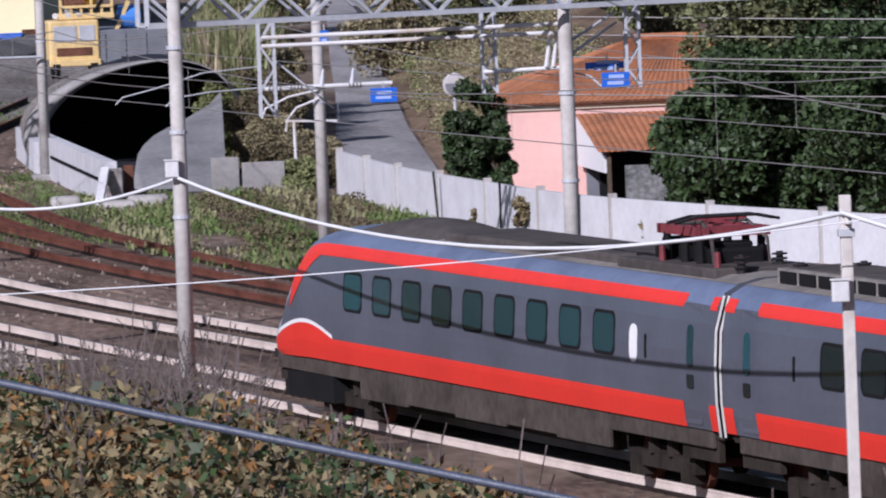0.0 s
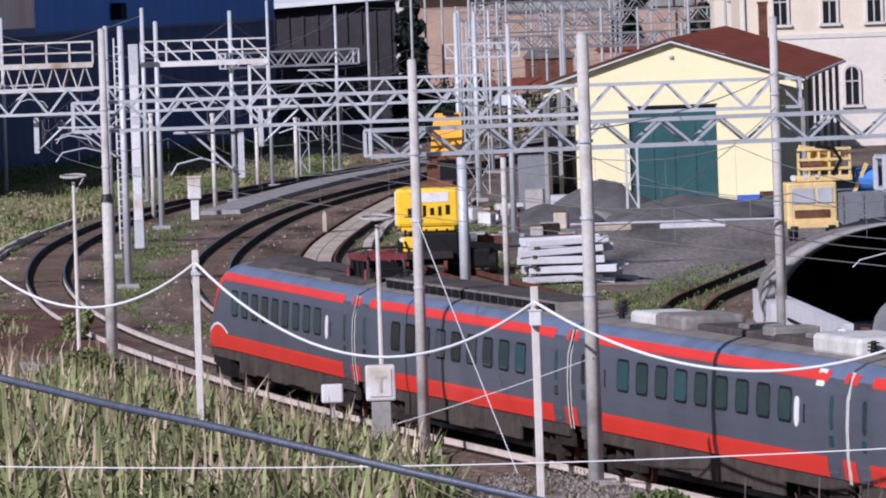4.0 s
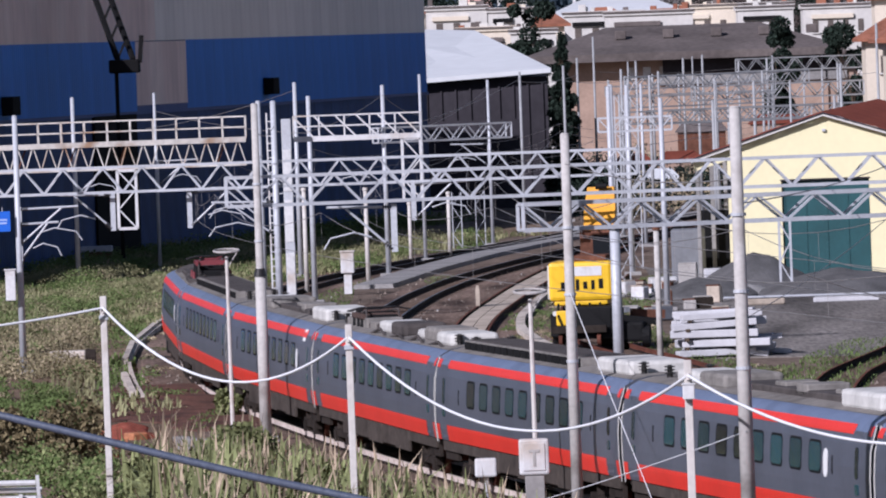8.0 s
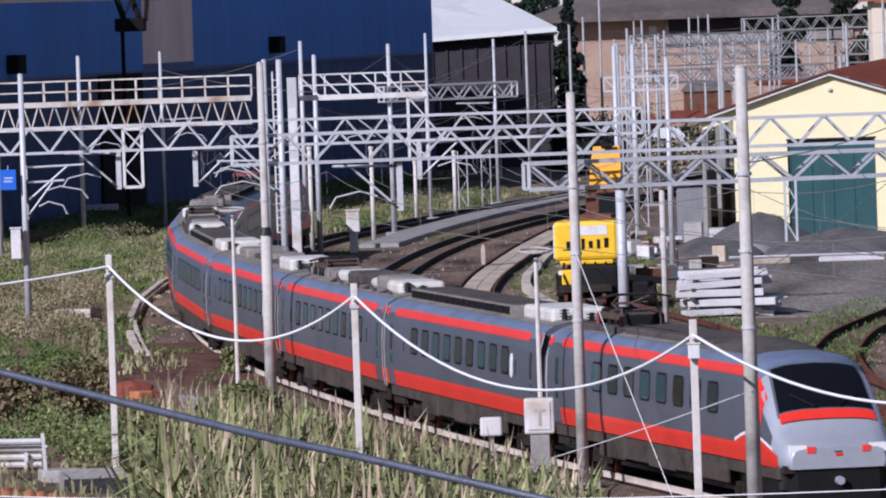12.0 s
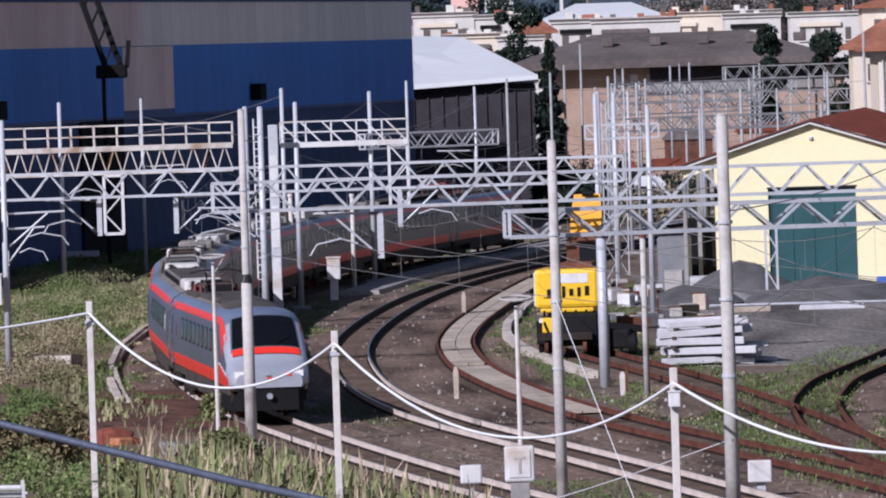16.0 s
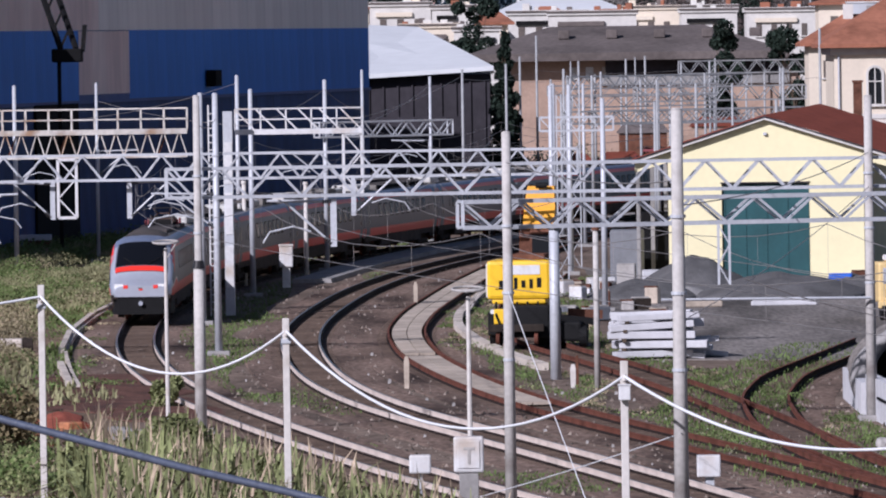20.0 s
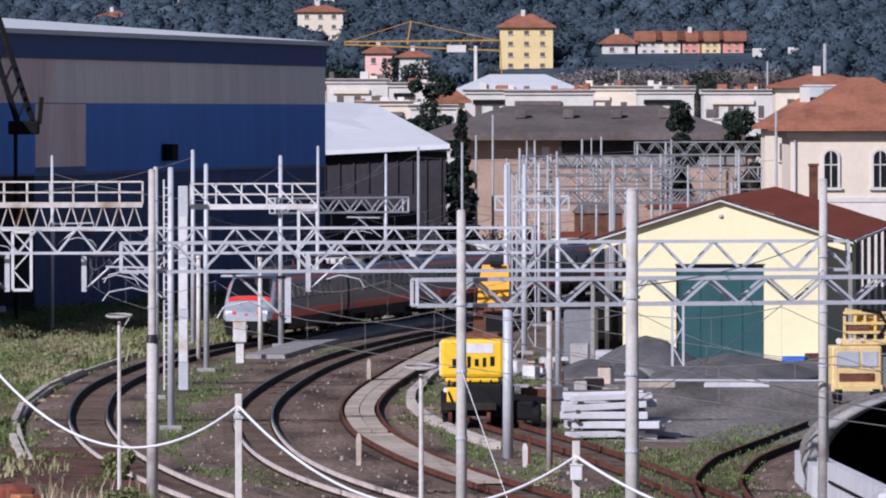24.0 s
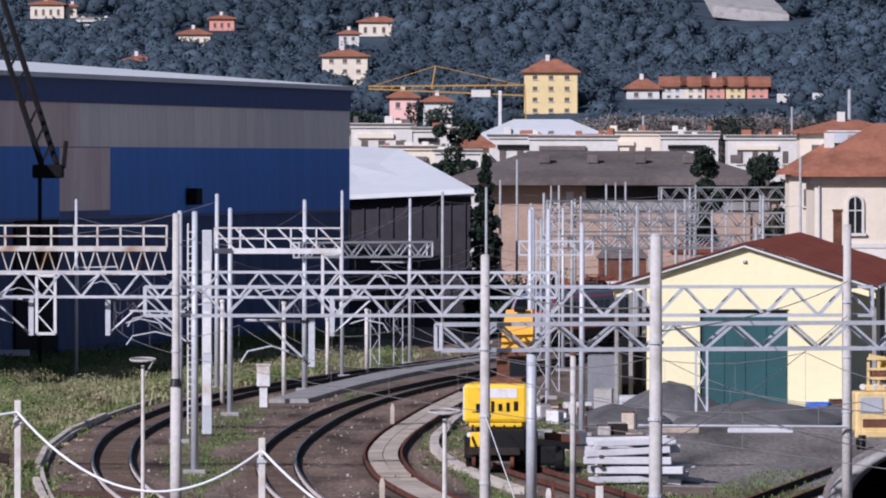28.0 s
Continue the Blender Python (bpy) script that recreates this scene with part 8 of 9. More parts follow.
# grassy bank on the far side of the lane
rg = np.random.default_rng(71)
for nm, mt, n_, h0, h1, sd, lab in (("lane_bank_grass", "scrub_mix", 150, 0.3, 0.9, 72, "tan dry grass on the bank above the lane"), ("lane_bank_green", "reed", 60, 0.3, 0.8, 73, "green herbs on the bank above the lane")):
    yy, oo, hh = rg.uniform(276, 420, n_), rg.uniform(0.8, 7.0, n_), rg.uniform(h0, h1, n_)
    cs = [(float(np.interp(y, (276, 313, 355, 420), (24.4, 26.5, 29.4, 33.6))) + o, y, 0.3 * o + h * 0.5) for y, o, h in zip(yy, oo, hh)]
    tagged(leaf_mesh(nm, cs, [(h * 1.4, h * 2.0, h) for h in hh], 330, 0.05, mt, sd), lab, "scrub", kind="stuff")
bm = bmesh.new()
ys = np.arange(272, 470, 6.0)
rows_ = [[bm.verts.new((float(np.interp(y, (270, 313, 355, 420, 470), (23.9, 26.5, 29.4, 33.6, 37.4))) + o, y, -0.08 + 0.3 * o * min(1.0, (y - 268) / 25))) for o in (0.2, 1.5, 3.5, 6.0, 9.0)] for y in ys]
for ra, rb in zip(rows_, rows_[1:]):
    for i in range(4):
        bm.faces.new((ra[i], ra[i + 1], rb[i + 1], rb[i]))
tagged(mesh_ob("lane_bank", bm, "soil", smooth=True), "earth bank rising beside the lane", "bank", kind="structure")
# bare grey-brown trees behind the white blocks
rb = np.random.default_rng(77)
cs = [(x + rb.uniform(-0.6, 0.6), 1125 + rb.uniform(-12, 12), z + rb.uniform(-0.4, 0.4)) for x in np.arange(15.5, 47, 1.3) for z in (12.6, 14.4, 15.8 + 0.03 * (x - 15) + 0.4 * math.sin(x))]
tagged(leaf_mesh("bare_grove", cs, [(1.3, 1.6, 1.0)] * len(cs), 150, 0.22, "twig", 78), "bare grey-brown grove behind the white blocks", "grove", kind="stuff")
cs = [(y * u, y, z) for y, u, z in zip(rb.uniform(1380, 1500, 260), rb.uniform(0.0125, 0.0405, 260), rb.uniform(13.5, 18.6, 260))]
tagged(leaf_mesh("bare_slope_grove", cs, [(2.4, 2.6, 1.7)] * len(cs), 260, 0.24, "grove_far", 79), "bare grey-brown grove on the slope below the terrace", "grove", kind="stuff")
# trees of the town
for k, (x, y, h, r, sh) in enumerate(((1.2, 640, 12.9, 1.45, "cone"), (20.3, 770, 13.8, 2.0, "pine"), (26.6, 765, 12.6, 2.6, "pine"), (-1.2, 860, 16.0, 2.6, "round"), (-3.5, 870, 13.0, 2.4, "round"), (31.5, 780, 12.0, 3.0, "round"), (-14.0, 1020, 18, 5, "round"), (-4.0, 1080, 19, 5, "round"), (8.0, 1120, 18, 5, "round"), (20, 1130, 17, 5, "round"), (36, 1100, 18, 5, "round"), (46, 1120, 17, 6, "round"))):
    cone = sh == "cone"
    tree(x, y, h, r, "pine", "dark cypress in the town" if sh == "cone" else "dark pine tree among the houses", 300 + k, 0.2, 190 if cone else 14 if sh == "pine" else 30, 90 if cone else 330, 0.2, 0.02 if cone else 0.35 if sh == "pine" else 0.15, shape="round" if sh == "pine" else sh)

# parking place beyond the station: cars, a cream pillar, a dark hedge
def parked_car(x, y, rz, paint, label):
    c = thing("parked_car", label, "car", x, y, 0, rz, group="cars beyond the station")
    b = bmesh.new()
    loft(b, [[(-0.85, yy, 0.3), (0.85, yy, 0.3), (0.88, yy, 0.8), (-0.88, yy, 0.8)] for yy in (-2.1, 2.1)])
    part("body", b, paint, c)
    b = bmesh.new()
    loft(b, [[(-0.82, y0, z), (0.82, y0, z), (0.82, y1, z), (-0.82, y1, z)] for y0, y1, z in ((-1.2, 1.9, 0.8), (-0.6, 1.3, 1.45))])
    part("cabin", b, "pane", c)
    part("car_roof", bbox(-0.7, 0.7, -0.55, 1.25, 1.43, 1.49, 0.02), paint, c)
    for sx in (-0.75, 0.75):
        for yy in (-1.35, 1.35):
            part("wheel", rod(bmesh.new(), (sx - 0.1, yy, 0.32), (sx + 0.1, yy, 0.32), 0.32, n=14), "tr_black", c)


for k, (x, y, m_, lab) in enumerate(((34.2, 528, "hall_navy", "dark blue parked car"), (36.6, 534, "white", "white parked car"), (39.0, 530, "truck_grey", "grey parked car"))):
    parked_car(x, y, 80 + 6 * k, m_, lab + " beyond the station")
t = thing("gate_pillar", "tall cream gate pillar beyond the station", "pillar", 35.0, 512, 0)
part("shaft", bbox(-0.22, 0.22, -0.22, 0.22, -0.2, 2.9, 0.02), "cream", t)
part("capital", bbox(-0.3, 0.3, -0.3, 0.3, 2.9, 3.05, 0.02), "cream", t)
rg = np.random.default_rng(55)
cs = [(x, 556 + rg.uniform(-6, 6), rg.uniform(0.6, 4.2)) for x in np.arange(32.4, 62, 0.45)]
tagged(leaf_mesh("parking_hedge", cs, [(1.2, 1.6, 1.3)] * len(cs), 160, 0.16, "pine", 56), "tall dark hedge behind the parked cars", "hedge", kind="stuff")
# dark hedges and brownish scrub between the far tracks and the houses
rg = np.random.default_rng(51)
for nm, mt, n_, sd, lab in (("far_hedge", "pine", 130, 52, "dark hedge behind the far yard"), ("far_scrub", "tanbush", 90, 53, "brown scrub behind the far yard")):
    yy, uu, hh = rg.uniform(600, 780, n_), rg.uniform(0.002, 0.040, n_), rg.uniform(0.7, 1.9, n_)
    cs = [(y * u, y, h * 0.8) for y, u, h in zip(yy, uu, hh)]
    tagged(leaf_mesh(nm, cs, [(h * 1.1, h * 1.6, h) for h in hh], 150, 0.15, mt, sd), lab, "hedge", kind="stuff")

# wooded hills: crowns far beyond counting
rg = np.random.default_rng(5)
cs, rs = [], []
for y in np.arange(1180, 2420, 7.0):
    for x in np.arange(-y * 0.072 - 4, y * 0.056 + 4, 6.5 + (y - 1180) * 0.002):
        xx, yy = x + rg.uniform(-4.5, 4.5), y + rg.uniform(-4.5, 4.5)
        if rg.random() < 0.09:
            continue
        if abs(xx - 46) < 18 and 1655 < yy < 1795 or abs(xx - 16) < 9 and 1640 < yy < 1735 or abs(xx - 72) < 14 and 2230 < yy < 2390:
            continue
        if abs(xx + 26.7) < 6.5 and 1815 < yy < 1890 or abs(xx + 27) < 8 and 2150 < yy < 2262 or abs(xx + 67) < 8.5 and 2160 < yy < 2286 or abs(xx + 107) < 13 and 2255 < yy < 2362 or abs(xx + 10) < 8 and 1635 < yy < 1700 or abs(xx + 75.6) < 6 and 1960 < yy < 2010:
            continue
        s = rg.uniform(1.5, 3.6)
        cs.append((xx, yy, ground_z(xx, yy) + s * 0.75))
        rs.append((s, s, s * 0.9))
ico = bmesh.new()
bmesh.ops.create_icosphere(ico, subdivisions=1, radius=1.0)
ico.verts.ensure_lookup_table()
iv = np.array([v.co for v in ico.verts])
fi = np.array([[v.index for v in f.verts] for f in ico.faces])
ico.free()
C_, R_s = np.array(cs), np.array(rs)
lump = 1 + rg.uniform(-0.34, 0.22, (len(C_), len(iv), 1))
vs = (C_[:, None, :] + iv[None] * lump * 0.88 * R_s[:, None, :]).reshape(-1, 3)
fs = (fi[None] + (np.arange(len(C_)) * len(iv))[:, None, None]).reshape(-1, 3)
me = bpy.data.meshes.new("hillside_woods")
me.from_pydata(vs.tolist(), [], fs.tolist())
for p in me.polygons:
    p.use_smooth = True
# The haze of the distance is in this leaf colour.
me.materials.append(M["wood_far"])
tagged(new("hillside_woods", me), "dense woods covering the hills, haze blue mixed into their green", "woods", kind="stuff")
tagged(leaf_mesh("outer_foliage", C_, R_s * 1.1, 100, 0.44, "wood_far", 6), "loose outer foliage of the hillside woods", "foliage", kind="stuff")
rg = np.random.default_rng(61)
cs = [(y * u, y, ground_z(y * u, y) + 2.2) for y, u in zip(rg.uniform(1160, 1480, 230), rg.uniform(-0.03, 0.055, 230))]
tagged(leaf_mesh("bare_brown_trees", cs, rg.uniform(1.8, 3.8, (230, 1)) * np.array((1.0, 1.0, 0.9)), 90, 0.42, "olive", 62), "bare olive-brown trees on the lower slope", "trees", kind="stuff")
low = [(x, 1150 + 12 * math.sin(x), ground_z(x, 1160) + 2) for x in np.arange(-110, 130, 4.5)]
tagged(leaf_mesh("hill_foot_scrub", low, [3.0] * len(low), 60, 0.8, "olive", 7), "olive brown scrub at the foot of the hills", "scrub", kind="stuff")


# ---------------------------------------------------------------- plants along the line
def in_bank(rgn, n, y0, y1, o0, o1, seed):
    rg = np.random.default_rng(seed)
    y = rg.uniform(y0, y1, n)
    off = o0 + (o1 - o0) * rg.random(n) ** 1.0
    x = np.array([x_of(T1, q) for q in y]) - off
    return np.stack([x, y, np.array([ground_z(a, b) for a, b in zip(x, y)]) - 0.05], 1), off


# reeds: green blades, straw-coloured stems and plumes
p, off = in_bank("reeds", 9500, 150, 262, 5.0, 26, 21)
keep = np.array([q[0] / q[1] > -0.0475 + 0.006 * noise.noise((0.0, q[1] * 0.1, 5.0)) and noise.noise((q[0] * 0.12, q[1] * 0.06, 2.0)) + 0.25 > -0.1 and not (0.004 < q[0] / q[1] < 0.09 and q[1] < 214) for q in p])
p, off = p[keep], off[keep]
tagged(blades("reed_bed", p, 0.8 + 0.085 * np.minimum(off, 16) + np.random.default_rng(1).uniform(0, 0.9, len(p)), 0.05, 1.4, "reed", 31, bend=0.5), "bed of green giant reeds on the bank", "reeds", kind="stuff")
lc = p[::2] + np.stack([np.zeros(len(p[::2])), np.zeros(len(p[::2])), 0.45 + 0.05 * np.minimum(off[::2], 16)], 1)
tagged(leaf_mesh("reed_leaves", lc, [(0.45, 0.7, 0.5)] * len(lc), 14, 0.10, "reed", 35), "broad drooping leaves of the reed bed", "reeds", kind="stuff")
p2, off2 = in_bank("straw", 2300, 160, 268, 4.2, 22, 22)
keep = np.array([q[0] / q[1] > -0.046 and not (0.002 < q[0] / q[1] < 0.09 and q[1] < 214) for i, q in enumerate(p2)])
p2, off2 = p2[keep], off2[keep]
tagged(blades("dry_reeds", p2, 0.7 + 0.08 * np.minimum(off2, 16) + np.random.default_rng(2).uniform(0, 1.0, len(p2)), 0.04, 0.45, "straw", 32), "dry straw-coloured reed stems with plumes", "reeds", kind="stuff")
p3, off3 = in_bank("grassbank", 12000, 140, 310, 3.4, 30, 23)
keep = np.array([not (0.002 < q[0] / q[1] < 0.09 and q[1] < 214 and (i % 4)) and not (q[1] > 272 and q[0] / q[1] > -0.055 and (i % 5)) for i, q in enumerate(p3)])
p3 = p3[keep]
tagged(blades("bank_grass", p3, np.random.default_rng(3).uniform(0.12, 0.55, len(p3)), 0.03, 0.9, "grass", 33), "rough grass on the bank beside the line", "grass", kind="stuff")
# scrub on the bank beyond the reeds: dark shrubs, brown stalks, green clumps
rg = np.random.default_rng(27)
for nm, mt, n_, y0, y1, h0, h1, sd, lab in (("bank_scrub", "green_grass", 90, 232, 300, 0.25, 0.6, 28, "soft green scrub on the bank"), ("bank_bushes", "reed", 45, 228, 280, 0.3, 0.7, 29, "dark green bushes on the bank"),
                                            ("bank_herbs", "green_grass", 80, 245, 315, 0.2, 0.5, 30, "bright green herbs on the bank"), ("bank_straw", "tanbush", 34, 240, 320, 0.2, 0.45, 31, "tan dry herbs on the bank")):
    yy, uu, hh = rg.uniform(y0, y1, n_), rg.uniform(-0.085, -0.0485, n_), rg.uniform(h0, h1, n_)
    cs = [(y * u, y, ground_z(y * u, y) + h * 0.6) for y, u, h in zip(yy, uu, hh) if not (u > -0.0535 and y > 258)]
    hh = [(c[2] - ground_z(c[0], c[1])) / 0.6 for c in cs]
    tagged(leaf_mesh(nm, cs, [(h * 1.3, h * 1.8, h) for h in hh], 260, 0.06, mt, sd), lab, "scrub", kind="stuff")
# dead grey brushwood on the stony part of the bank
rg = np.random.default_rng(17)
cs, rs = [], []
for k in range(900):
    y = rg.uniform(160, 206)
    x = y * rg.uniform(0.000, 0.040)
    if x > x_of(T1, y) - 4.6 or noise.noise((x * 0.5, y * 0.08, 1.0)) < -0.18:
        continue
    cs.append((x, y, ground_z(x, y) + 0.12))
    rs.append((0.4, 1.0, rg.uniform(0.12, 0.34)))
tagged(leaf_mesh("dead_brushwood", cs, rs, 95, 0.04, "greybrush", 18, up=0.9), "dead grey brushwood on the stony bank", "brushwood", kind="stuff")
# bramble thicket in the near foreground
rg = np.random.default_rng(8)
cs, rs = [], []
for k in range(620):
    y = rg.uniform(104, 150)
    x = x_of(T1, y) - rg.uniform(5.5, 21)
    if y > 150 - 0.9 * max(0, x - 4):
        continue
    z = ground_z(x, y)
    hh = 2.6 + 1.0 * noise.noise((x * 0.25, y * 0.12, 4.0))
    hh = min(hh, 12.5 - y * float(np.interp(x / y, (0.03, 0.0348, 0.0476, 0.0561, 0.067, 0.0851, 0.101, 0.11), (0.064, 0.0636, 0.0668, 0.0672, 0.0708, 0.0780, 0.0852, 0.089))) - z - 0.6)
    if hh < 0.3 or x / y < 0.028:
        continue
    for q in range(2):
        cs.append((x + rg.uniform(-0.5, 0.5), y, z + hh * rg.uniform(0.2, 1.0)))
        rs.append((0.75, 1.2, 0.6))
m_ = len(cs) // 3
for nm, mt, sl, sd in (("bramble_thicket", "leaf_dry", slice(0, None, 1), 9), ("bramble_dry_leaves", "leaf_rust", slice(0, None, 3), 10), ("bramble_green_leaves", "leaf", slice(1, None, 2), 11)):
    tagged(leaf_mesh(nm, cs[sl], rs[sl], 56, 0.086, mt, sd), {"leaf_dry": "bramble thicket with olive and brown leaves", "leaf_rust": "dry rusty leaves in the thicket", "leaf": "dark green leaves in the thicket"}[mt], "thicket", kind="stuff")
bm = bmesh.new()
for k in range(520):
    c = cs[int(rg.integers(len(cs)))]
    x, y, z = c[0] + rg.uniform(-0.6, 0.6), c[1] - 0.4, c[2] - 0.6
    l = rg.uniform(0.8, 2.0)
    dx = rg.uniform(-0.5, 0.5)
    tube(bm, [(x, y, z), (x + dx * 0.4, y, z + l * 0.55), (x + dx, y + rg.uniform(-0.3, 0.3), z + l)], 0.014, 3)
    if k % 2:
        tube(bm, [(x + dx * 0.4, y, z + l * 0.55), (x + dx * 0.4 - dx * 0.8 + 0.15, y, z + l * 0.9)], 0.009, 3)
for k in range(260):
    y = rg.uniform(118, 146)
    x = y * rg.uniform(0.046, 0.066)
    z = ground_z(x, y) + 1.0
    l, dx = rg.uniform(1.2, 2.6), rg.uniform(-0.7, 0.7)
    tube(bm, [(x, y, z), (x + dx * 0.35, y, z + l * 0.5), (x + dx, y, z + l)], 0.012, 3)
    for q in (0.4, 0.6, 0.8):
        ex = rg.uniform(-0.4, 0.4)
        tube(bm, [(x + dx * q * 0.8, y, z + l * q), (x + dx * q * 0.8 + ex, y, z + l * q + abs(ex) * 0.9)], 0.007, 3)
tagged(mesh_ob("bare_twigs", bm, "twig"), "bare grey twigs standing out of the thicket", "twigs", kind="stuff")
# shrubs on the bank
for k, (x, y, h, r) in enumerate(((5.05, 178, 0.6, 0.42), (5.4, 176, 0.5, 0.38), (-11.2, 300, 1.0, 0.6), (-9.0, 250, 1.6, 0.9), (-14.8, 262, 1.7, 1.2), (-16.5, 255, 1.6, 1.2), (-19, 262, 1.4, 1.2), (-17.5, 272, 1.2, 1.0))):
    tree(x, y, h, r, "green_grass" if k < 2 else "reed" if k < 4 else "leaf_dry", "low green shrub on the bank", 400 + k, 0.09, 20, 150, 0.04, 0.0, "shrub", "shrub")
# grass and scrub left of the curve and between the tracks
rg = np.random.default_rng(12)
pts, hs, pg, hg = [], [], [], []
for k in range(46000):
    y = rg.uniform(296, 565)
    x = x_of(T1, min(y, 560)) - rg.uniform(2.6, 26)
    q = noise.noise((x * 0.15, y * 0.03, 7.0))
    if y < 385 and q < 0.12:
        continue                                   # bare brown earth with tufts
    if noise.noise((x * 0.2, y * 0.035, 3.0)) > 0.02:
        pg.append((x, y, -0.08))
        hg.append(rg.uniform(0.08, 0.35))
    elif q > -0.3:
        pts.append((x, y, -0.08))
        hs.append(rg.uniform(0.12, 0.5) * (1.25 + q))
tagged(blades("meadow_grass", pts, hs, 0.04, 0.9, "grass", 34), "rough yellow-olive grass beside the curve", "grass", kind="stuff")
tagged(blades("green_meadow_grass", pg, hg, 0.04, 0.9, "green_grass", 36), "short green grass beside the curve", "grass", kind="stuff")
pts, hs = [], []
for k in range(60000):
    y = rg.uniform(240, 470)
    line, o = ((T3, rg.uniform(1.9, 3.4)), (T2, rg.uniform(-3.6, -1.5)), (T1, rg.uniform(1.8, 4.8)), (T4, rg.uniform(1.4, 3.4)), (T5, rg.uniform(-0.6, 3.0)), (T5, rg.uniform(-3.6, -1.0)))[int(rg.integers(6))]
    if not line[0, 1] < y < line[-1, 1]:
        continue
    x = x_of(line, y) + o
    if noise.noise((x * 0.3, y * 0.03, 9.0)) > (-0.18 if line is T5 or line is T4 else -0.02):
        pts.append((x, y, -0.06))
        hs.append(rg.uniform(0.03, 0.15) * (1.6 if line is T5 else 1.0))
tagged(blades("weeds", pts, hs, 0.018, 0.9, "green_grass", 35), "low green weeds between the tracks", "grass", kind="stuff")
# rank green growth along the foot of the hall
rv = np.random.default_rng(91)
cs, hh = [], []
while len(cs) < 210:
    y = rv.uniform(500, 615)
    x = x_of(T1, min(y, 560)) - rv.uniform(5, 30)
    if not 0.9 < (x + 8.75) * 0.986 - (y - 640) * 0.168 < 7:
        continue
    h = rv.uniform(0.4, 0.85)
    cs.append((x, y, h * 0.5 - 0.1))
    hh.append(h)
tagged(leaf_mesh("hall_verge", cs, [(h * 2.4, h * 3.0, h) for h in hh], 150, 0.09, "green_grass", 92), "rank green weeds along the foot of the hall", "weeds", kind="stuff")
# soft olive tussocks in the meadow, browner ones on the bare earth
for nm, mt, n_, y0, y1, o0, o1, h0, h1, sd, lab in (("meadow_scrub", "grass", 240, 380, 565, 4, 26, 0.2, 0.55, 13, "low olive tussocks in the meadow"), ("dry_scrub", "tanbush", 60, 340, 405, 5, 16, 0.2, 0.65, 14, "tan dry scrub on bare earth"),
                                                    ("green_tussocks", "green_grass", 230, 330, 540, 3.2, 24, 0.2, 0.5, 15, "green tussocks beside the curve"), ("brown_tussocks", "tanbush", 55, 340, 560, 4, 26, 0.2, 0.55, 16, "brown dry tussocks in the meadow")):
    yy, oo, hh = rg.uniform(y0, y1, n_), rg.uniform(o0, o1, n_), rg.uniform(h0, h1, n_)
    cs = [(x_of(T1, min(y, 560)) - o, y, h * 0.5) for y, o, h in zip(yy, oo, hh)]
    tagged(leaf_mesh(nm, cs, [(h * 2.2, h * 3.5, h) for h in hh], 230, 0.052, mt, sd), lab, "scrub", kind="stuff")

# soft low shrubs in zones: olive in the far meadow, grey-brown nearer the curve
rg = np.random.default_rng(91)
for nm, mt, n_, y0, y1, o0, o1, h0, h1, sd, lab in (("olive_mounds", "grass", 70, 395, 560, 3.5, 24, 0.45, 1.0, 92, "soft olive shrubs in the meadow"), ("green_mounds", "green_grass", 44, 390, 560, 3.0, 22, 0.4, 0.9, 93, "dark green shrubs in the meadow"),
                                                    ("brown_mounds", "scrub_mix", 46, 338, 400, 4.5, 13, 0.4, 0.9, 94, "grey-brown dry shrubs beside the curve"), ("near_green_mounds", "green_grass", 34, 296, 336, 6.5, 14, 0.3, 0.7, 95, "green herbs below the curve")):
    yy, oo, hh = rg.uniform(y0, y1, n_), rg.uniform(o0, o1, n_), rg.uniform(h0, h1, n_)
    cs = [(x_of(T1, min(y, 560)) - o, y, h * 0.35) for y, o, h in zip(yy, oo, hh)]
    tagged(leaf_mesh(nm, cs, [(h * 1.7, h * 2.6, h * 0.8) for h in hh], 900, 0.05, mt, sd), lab, "scrub", kind="stuff")

# pale stones and scraps strewn between the tracks
bm = bmesh.new()
rg = np.random.default_rng(40)
for k in range(90):
    y = rg.uniform(225, 470)
    line = (T1, T2, T3, T4)[int(rg.integers(4))]
    if not line[0, 1] < y < line[-1, 1]:
        continue
    x = x_of(line, y) + rg.choice((-1, 1)) * rg.uniform(1.3, 3.2)
    s = rg.uniform(0.02, 0.07)
    h = s * rg.uniform(0.5, 1.2)
    pv(bm, [(x - s, y - s * 1.4, -0.06), (x + s, y - s, -0.06), (x + s * 0.8, y + s * 1.5, -0.06), (x - s * 0.9, y + s, -0.06), (x - s * 0.6, y - s, h), (x + s * 0.7, y - s * 0.6, h), (x + s * 0.5, y + s, h * 0.8), (x - s * 0.6, y + s * 0.7, h)], BOXF)
tagged(mesh_ob("scattered_stones", bm, "concrete"), "pale stones and scraps strewn between the tracks", "stones", kind="stuff")


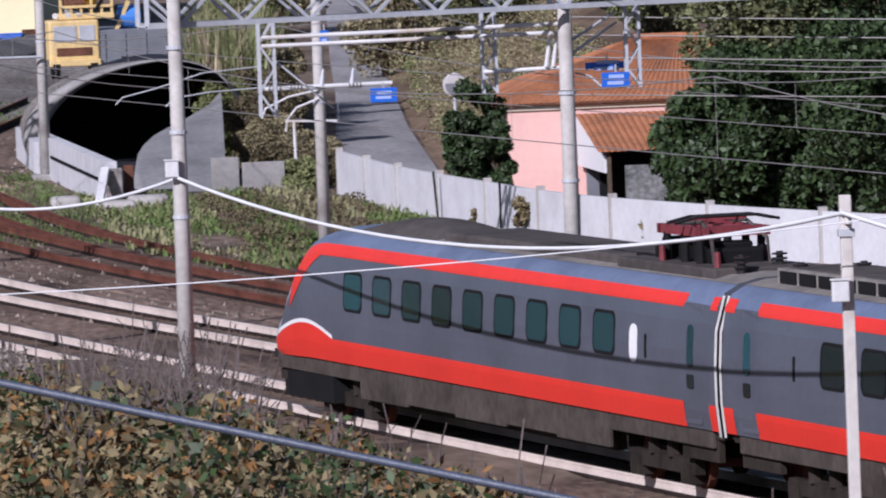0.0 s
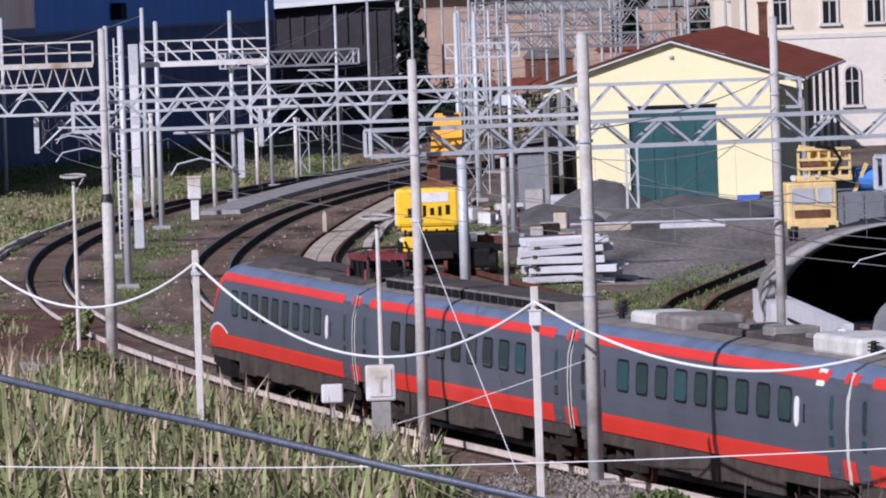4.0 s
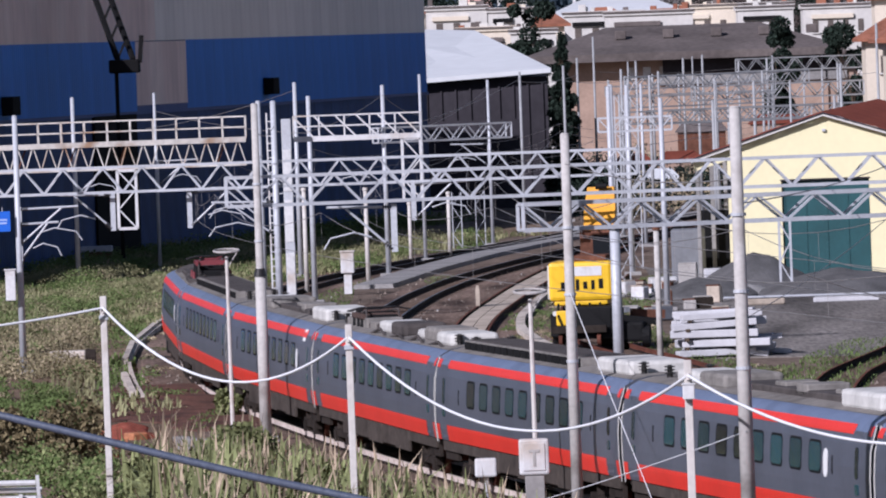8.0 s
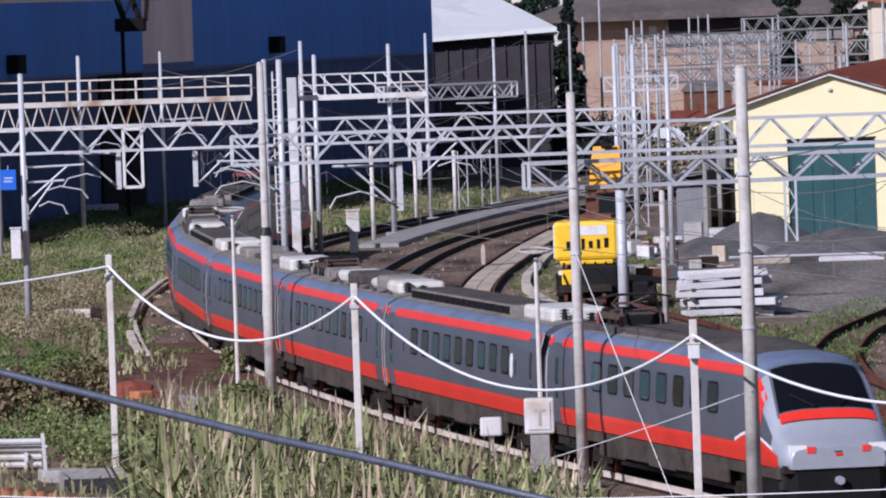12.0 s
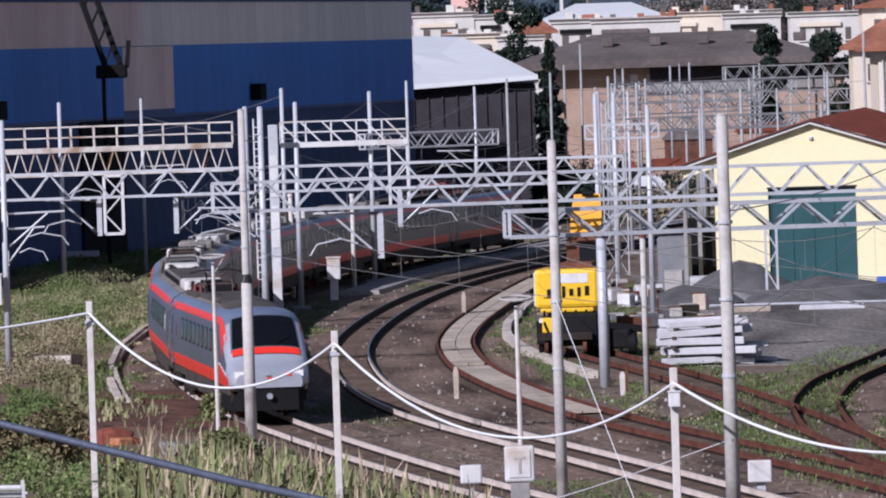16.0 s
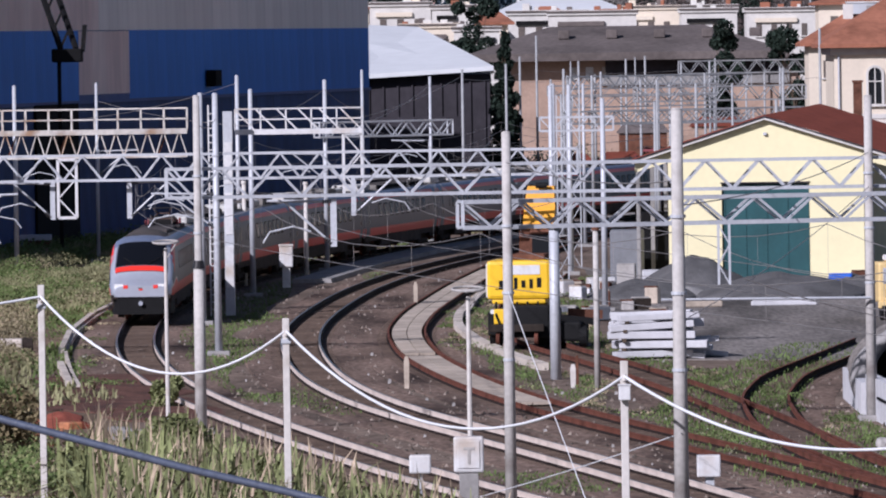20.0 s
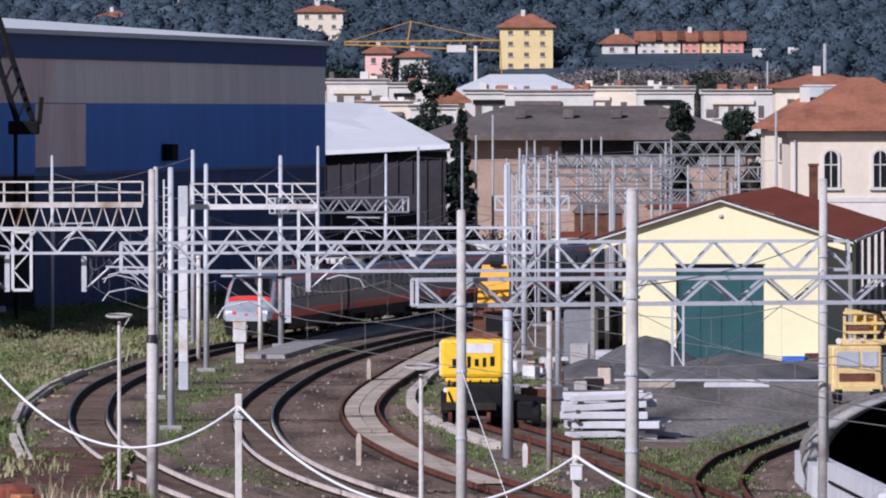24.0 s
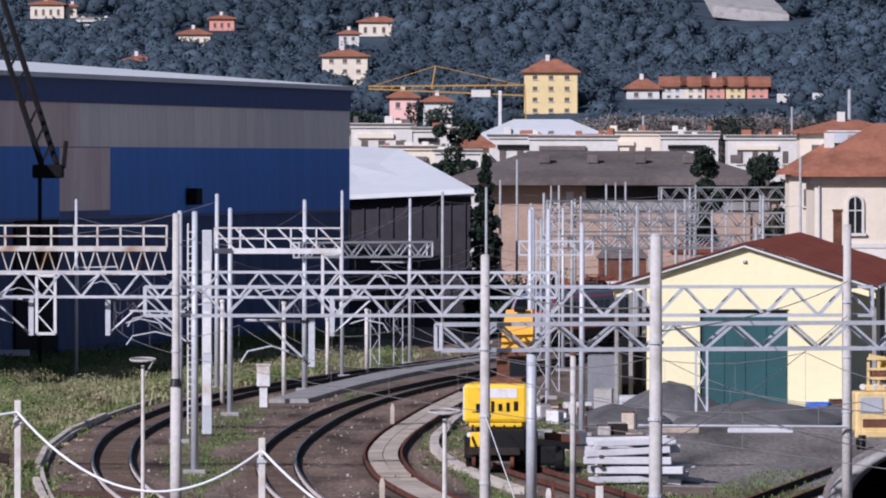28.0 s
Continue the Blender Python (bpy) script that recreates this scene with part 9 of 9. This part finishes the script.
# weeds, moss and dry litter between the tracks
rg = np.random.default_rng(141)
for nm, mt, n_, h0, h1, sd, lab in (("track_weeds", "green_grass", 90, 0.10, 0.26, 142, "low green weeds between the tracks"), ("track_litter", "tanbush", 50, 0.05, 0.14, 143, "dry tan litter between the tracks"), ("track_moss", "leaf_olive", 50, 0.05, 0.16, 144, "olive moss patches between the tracks")):
    cs, rs = [], []
    for k in range(n_):
        y = rg.uniform(262, 470)
        line, side = ((T1, -1), (T3, 1), (T4, 1), (T4, -1))[int(rg.integers(4))]
        if not line[0, 1] < y < line[-1, 1]:
            continue
        o, h = side * rg.uniform(1.5, 3.0), rg.uniform(h0, h1)
        cs.append((x_of(line, y) + o, y, -0.04 + h * 0.3))
        rs.append((rg.uniform(0.25, 0.8), rg.uniform(0.8, 3.5), h))
    tagged(leaf_mesh(nm, cs, rs, 150, 0.045, mt, sd), lab, "weeds", kind="stuff")
# grassy verge between the portal, the white wall and the tracks
rg = np.random.default_rng(47)
for nm, mt, n_, lab in (("verge_grass", "green_grass", 5200, "short green grass before the white wall"), ("verge_straw", "grass", 4200, "dry tan grass before the white wall")):
    pts, hs = [], []
    while len(pts) < n_:
        y = rg.uniform(224, 268)
        x = rg.uniform(12.4, float(np.interp(y, (224, 230, 245, 268), (25.0, 23.4, 21.3, 19.6))))
        q = noise.noise((x * 0.45, y * 0.06, 12.0 if mt == "grass" else 2.0))
        if q > -0.05 and x > x_of(T3, y) + 2.2:
            pts.append((x, y, -0.06))
            hs.append(rg.uniform(0.06, 0.24) * (1.2 + q))
    tagged(blades(nm, pts, hs, 0.03, 0.9, mt, 48 if mt == "grass" else 49), lab, "grass", kind="stuff")
cs = [(rg.uniform(15.5, 20.4), rg.uniform(232, 262), 0.12) for k in range(46)]
tagged(leaf_mesh("verge_scrub", cs, [(0.45, 1.3, rg.uniform(0.12, 0.34)) for c in cs], 170, 0.05, "olive", 50), "low brown scrub before the white wall", "scrub", kind="stuff")
# coarse stones, clods and scraps of ballast standing out of the beds
rg = np.random.default_rng(41)
vs, fs = [], []
lines = (T1, T2, T3, T4, T5)
for k in range(9000):
    y = 205 + 275 * rg.random() ** 1.3
    line = lines[int(rg.integers(5))]
    if not line[0, 1] < y < line[-1, 1]:
        continue
    o = rg.uniform(-3.6, 3.6)
    if 0.55 < abs(o) < 1.05 or noise.noise((o * 0.5, y * 0.05, 6.0)) < -0.25:
        continue
    x = x_of(line, y) + o
    r = 0.025 + 0.085 * rg.random() ** 2.5
    i = len(vs)
    ang = rg.uniform(0, 6.28)
    for q in range(5):
        a_ = ang + q * 1.2566
        vs.append((x + r * math.cos(a_) * rg.uniform(0.7, 1.3), y + r * math.sin(a_) * rg.uniform(0.7, 1.6), -0.07))
    vs.append((x + r * rg.uniform(-0.3, 0.3), y + r * rg.uniform(-0.3, 0.3), -0.045 + r * rg.uniform(0.7, 1.4)))
    fs += [(i + q, i + (q + 1) % 5, i + 5) for q in range(5)]
me = bpy.data.meshes.new("ballast_stones")
me.from_pydata(vs, [], fs)
me.materials.append(M["pebble"])
tagged(new("ballast_stones", me), "coarse brown and grey stones strewn over the track beds", "stones", kind="stuff")


# ---------------------------------------------------------------- what moves
def motions():
    for k, car in enumerate(CARS):
        walk(car, [(t * 0.5, car_pose(k, t * 0.5)) for t in range(57)])


motions()
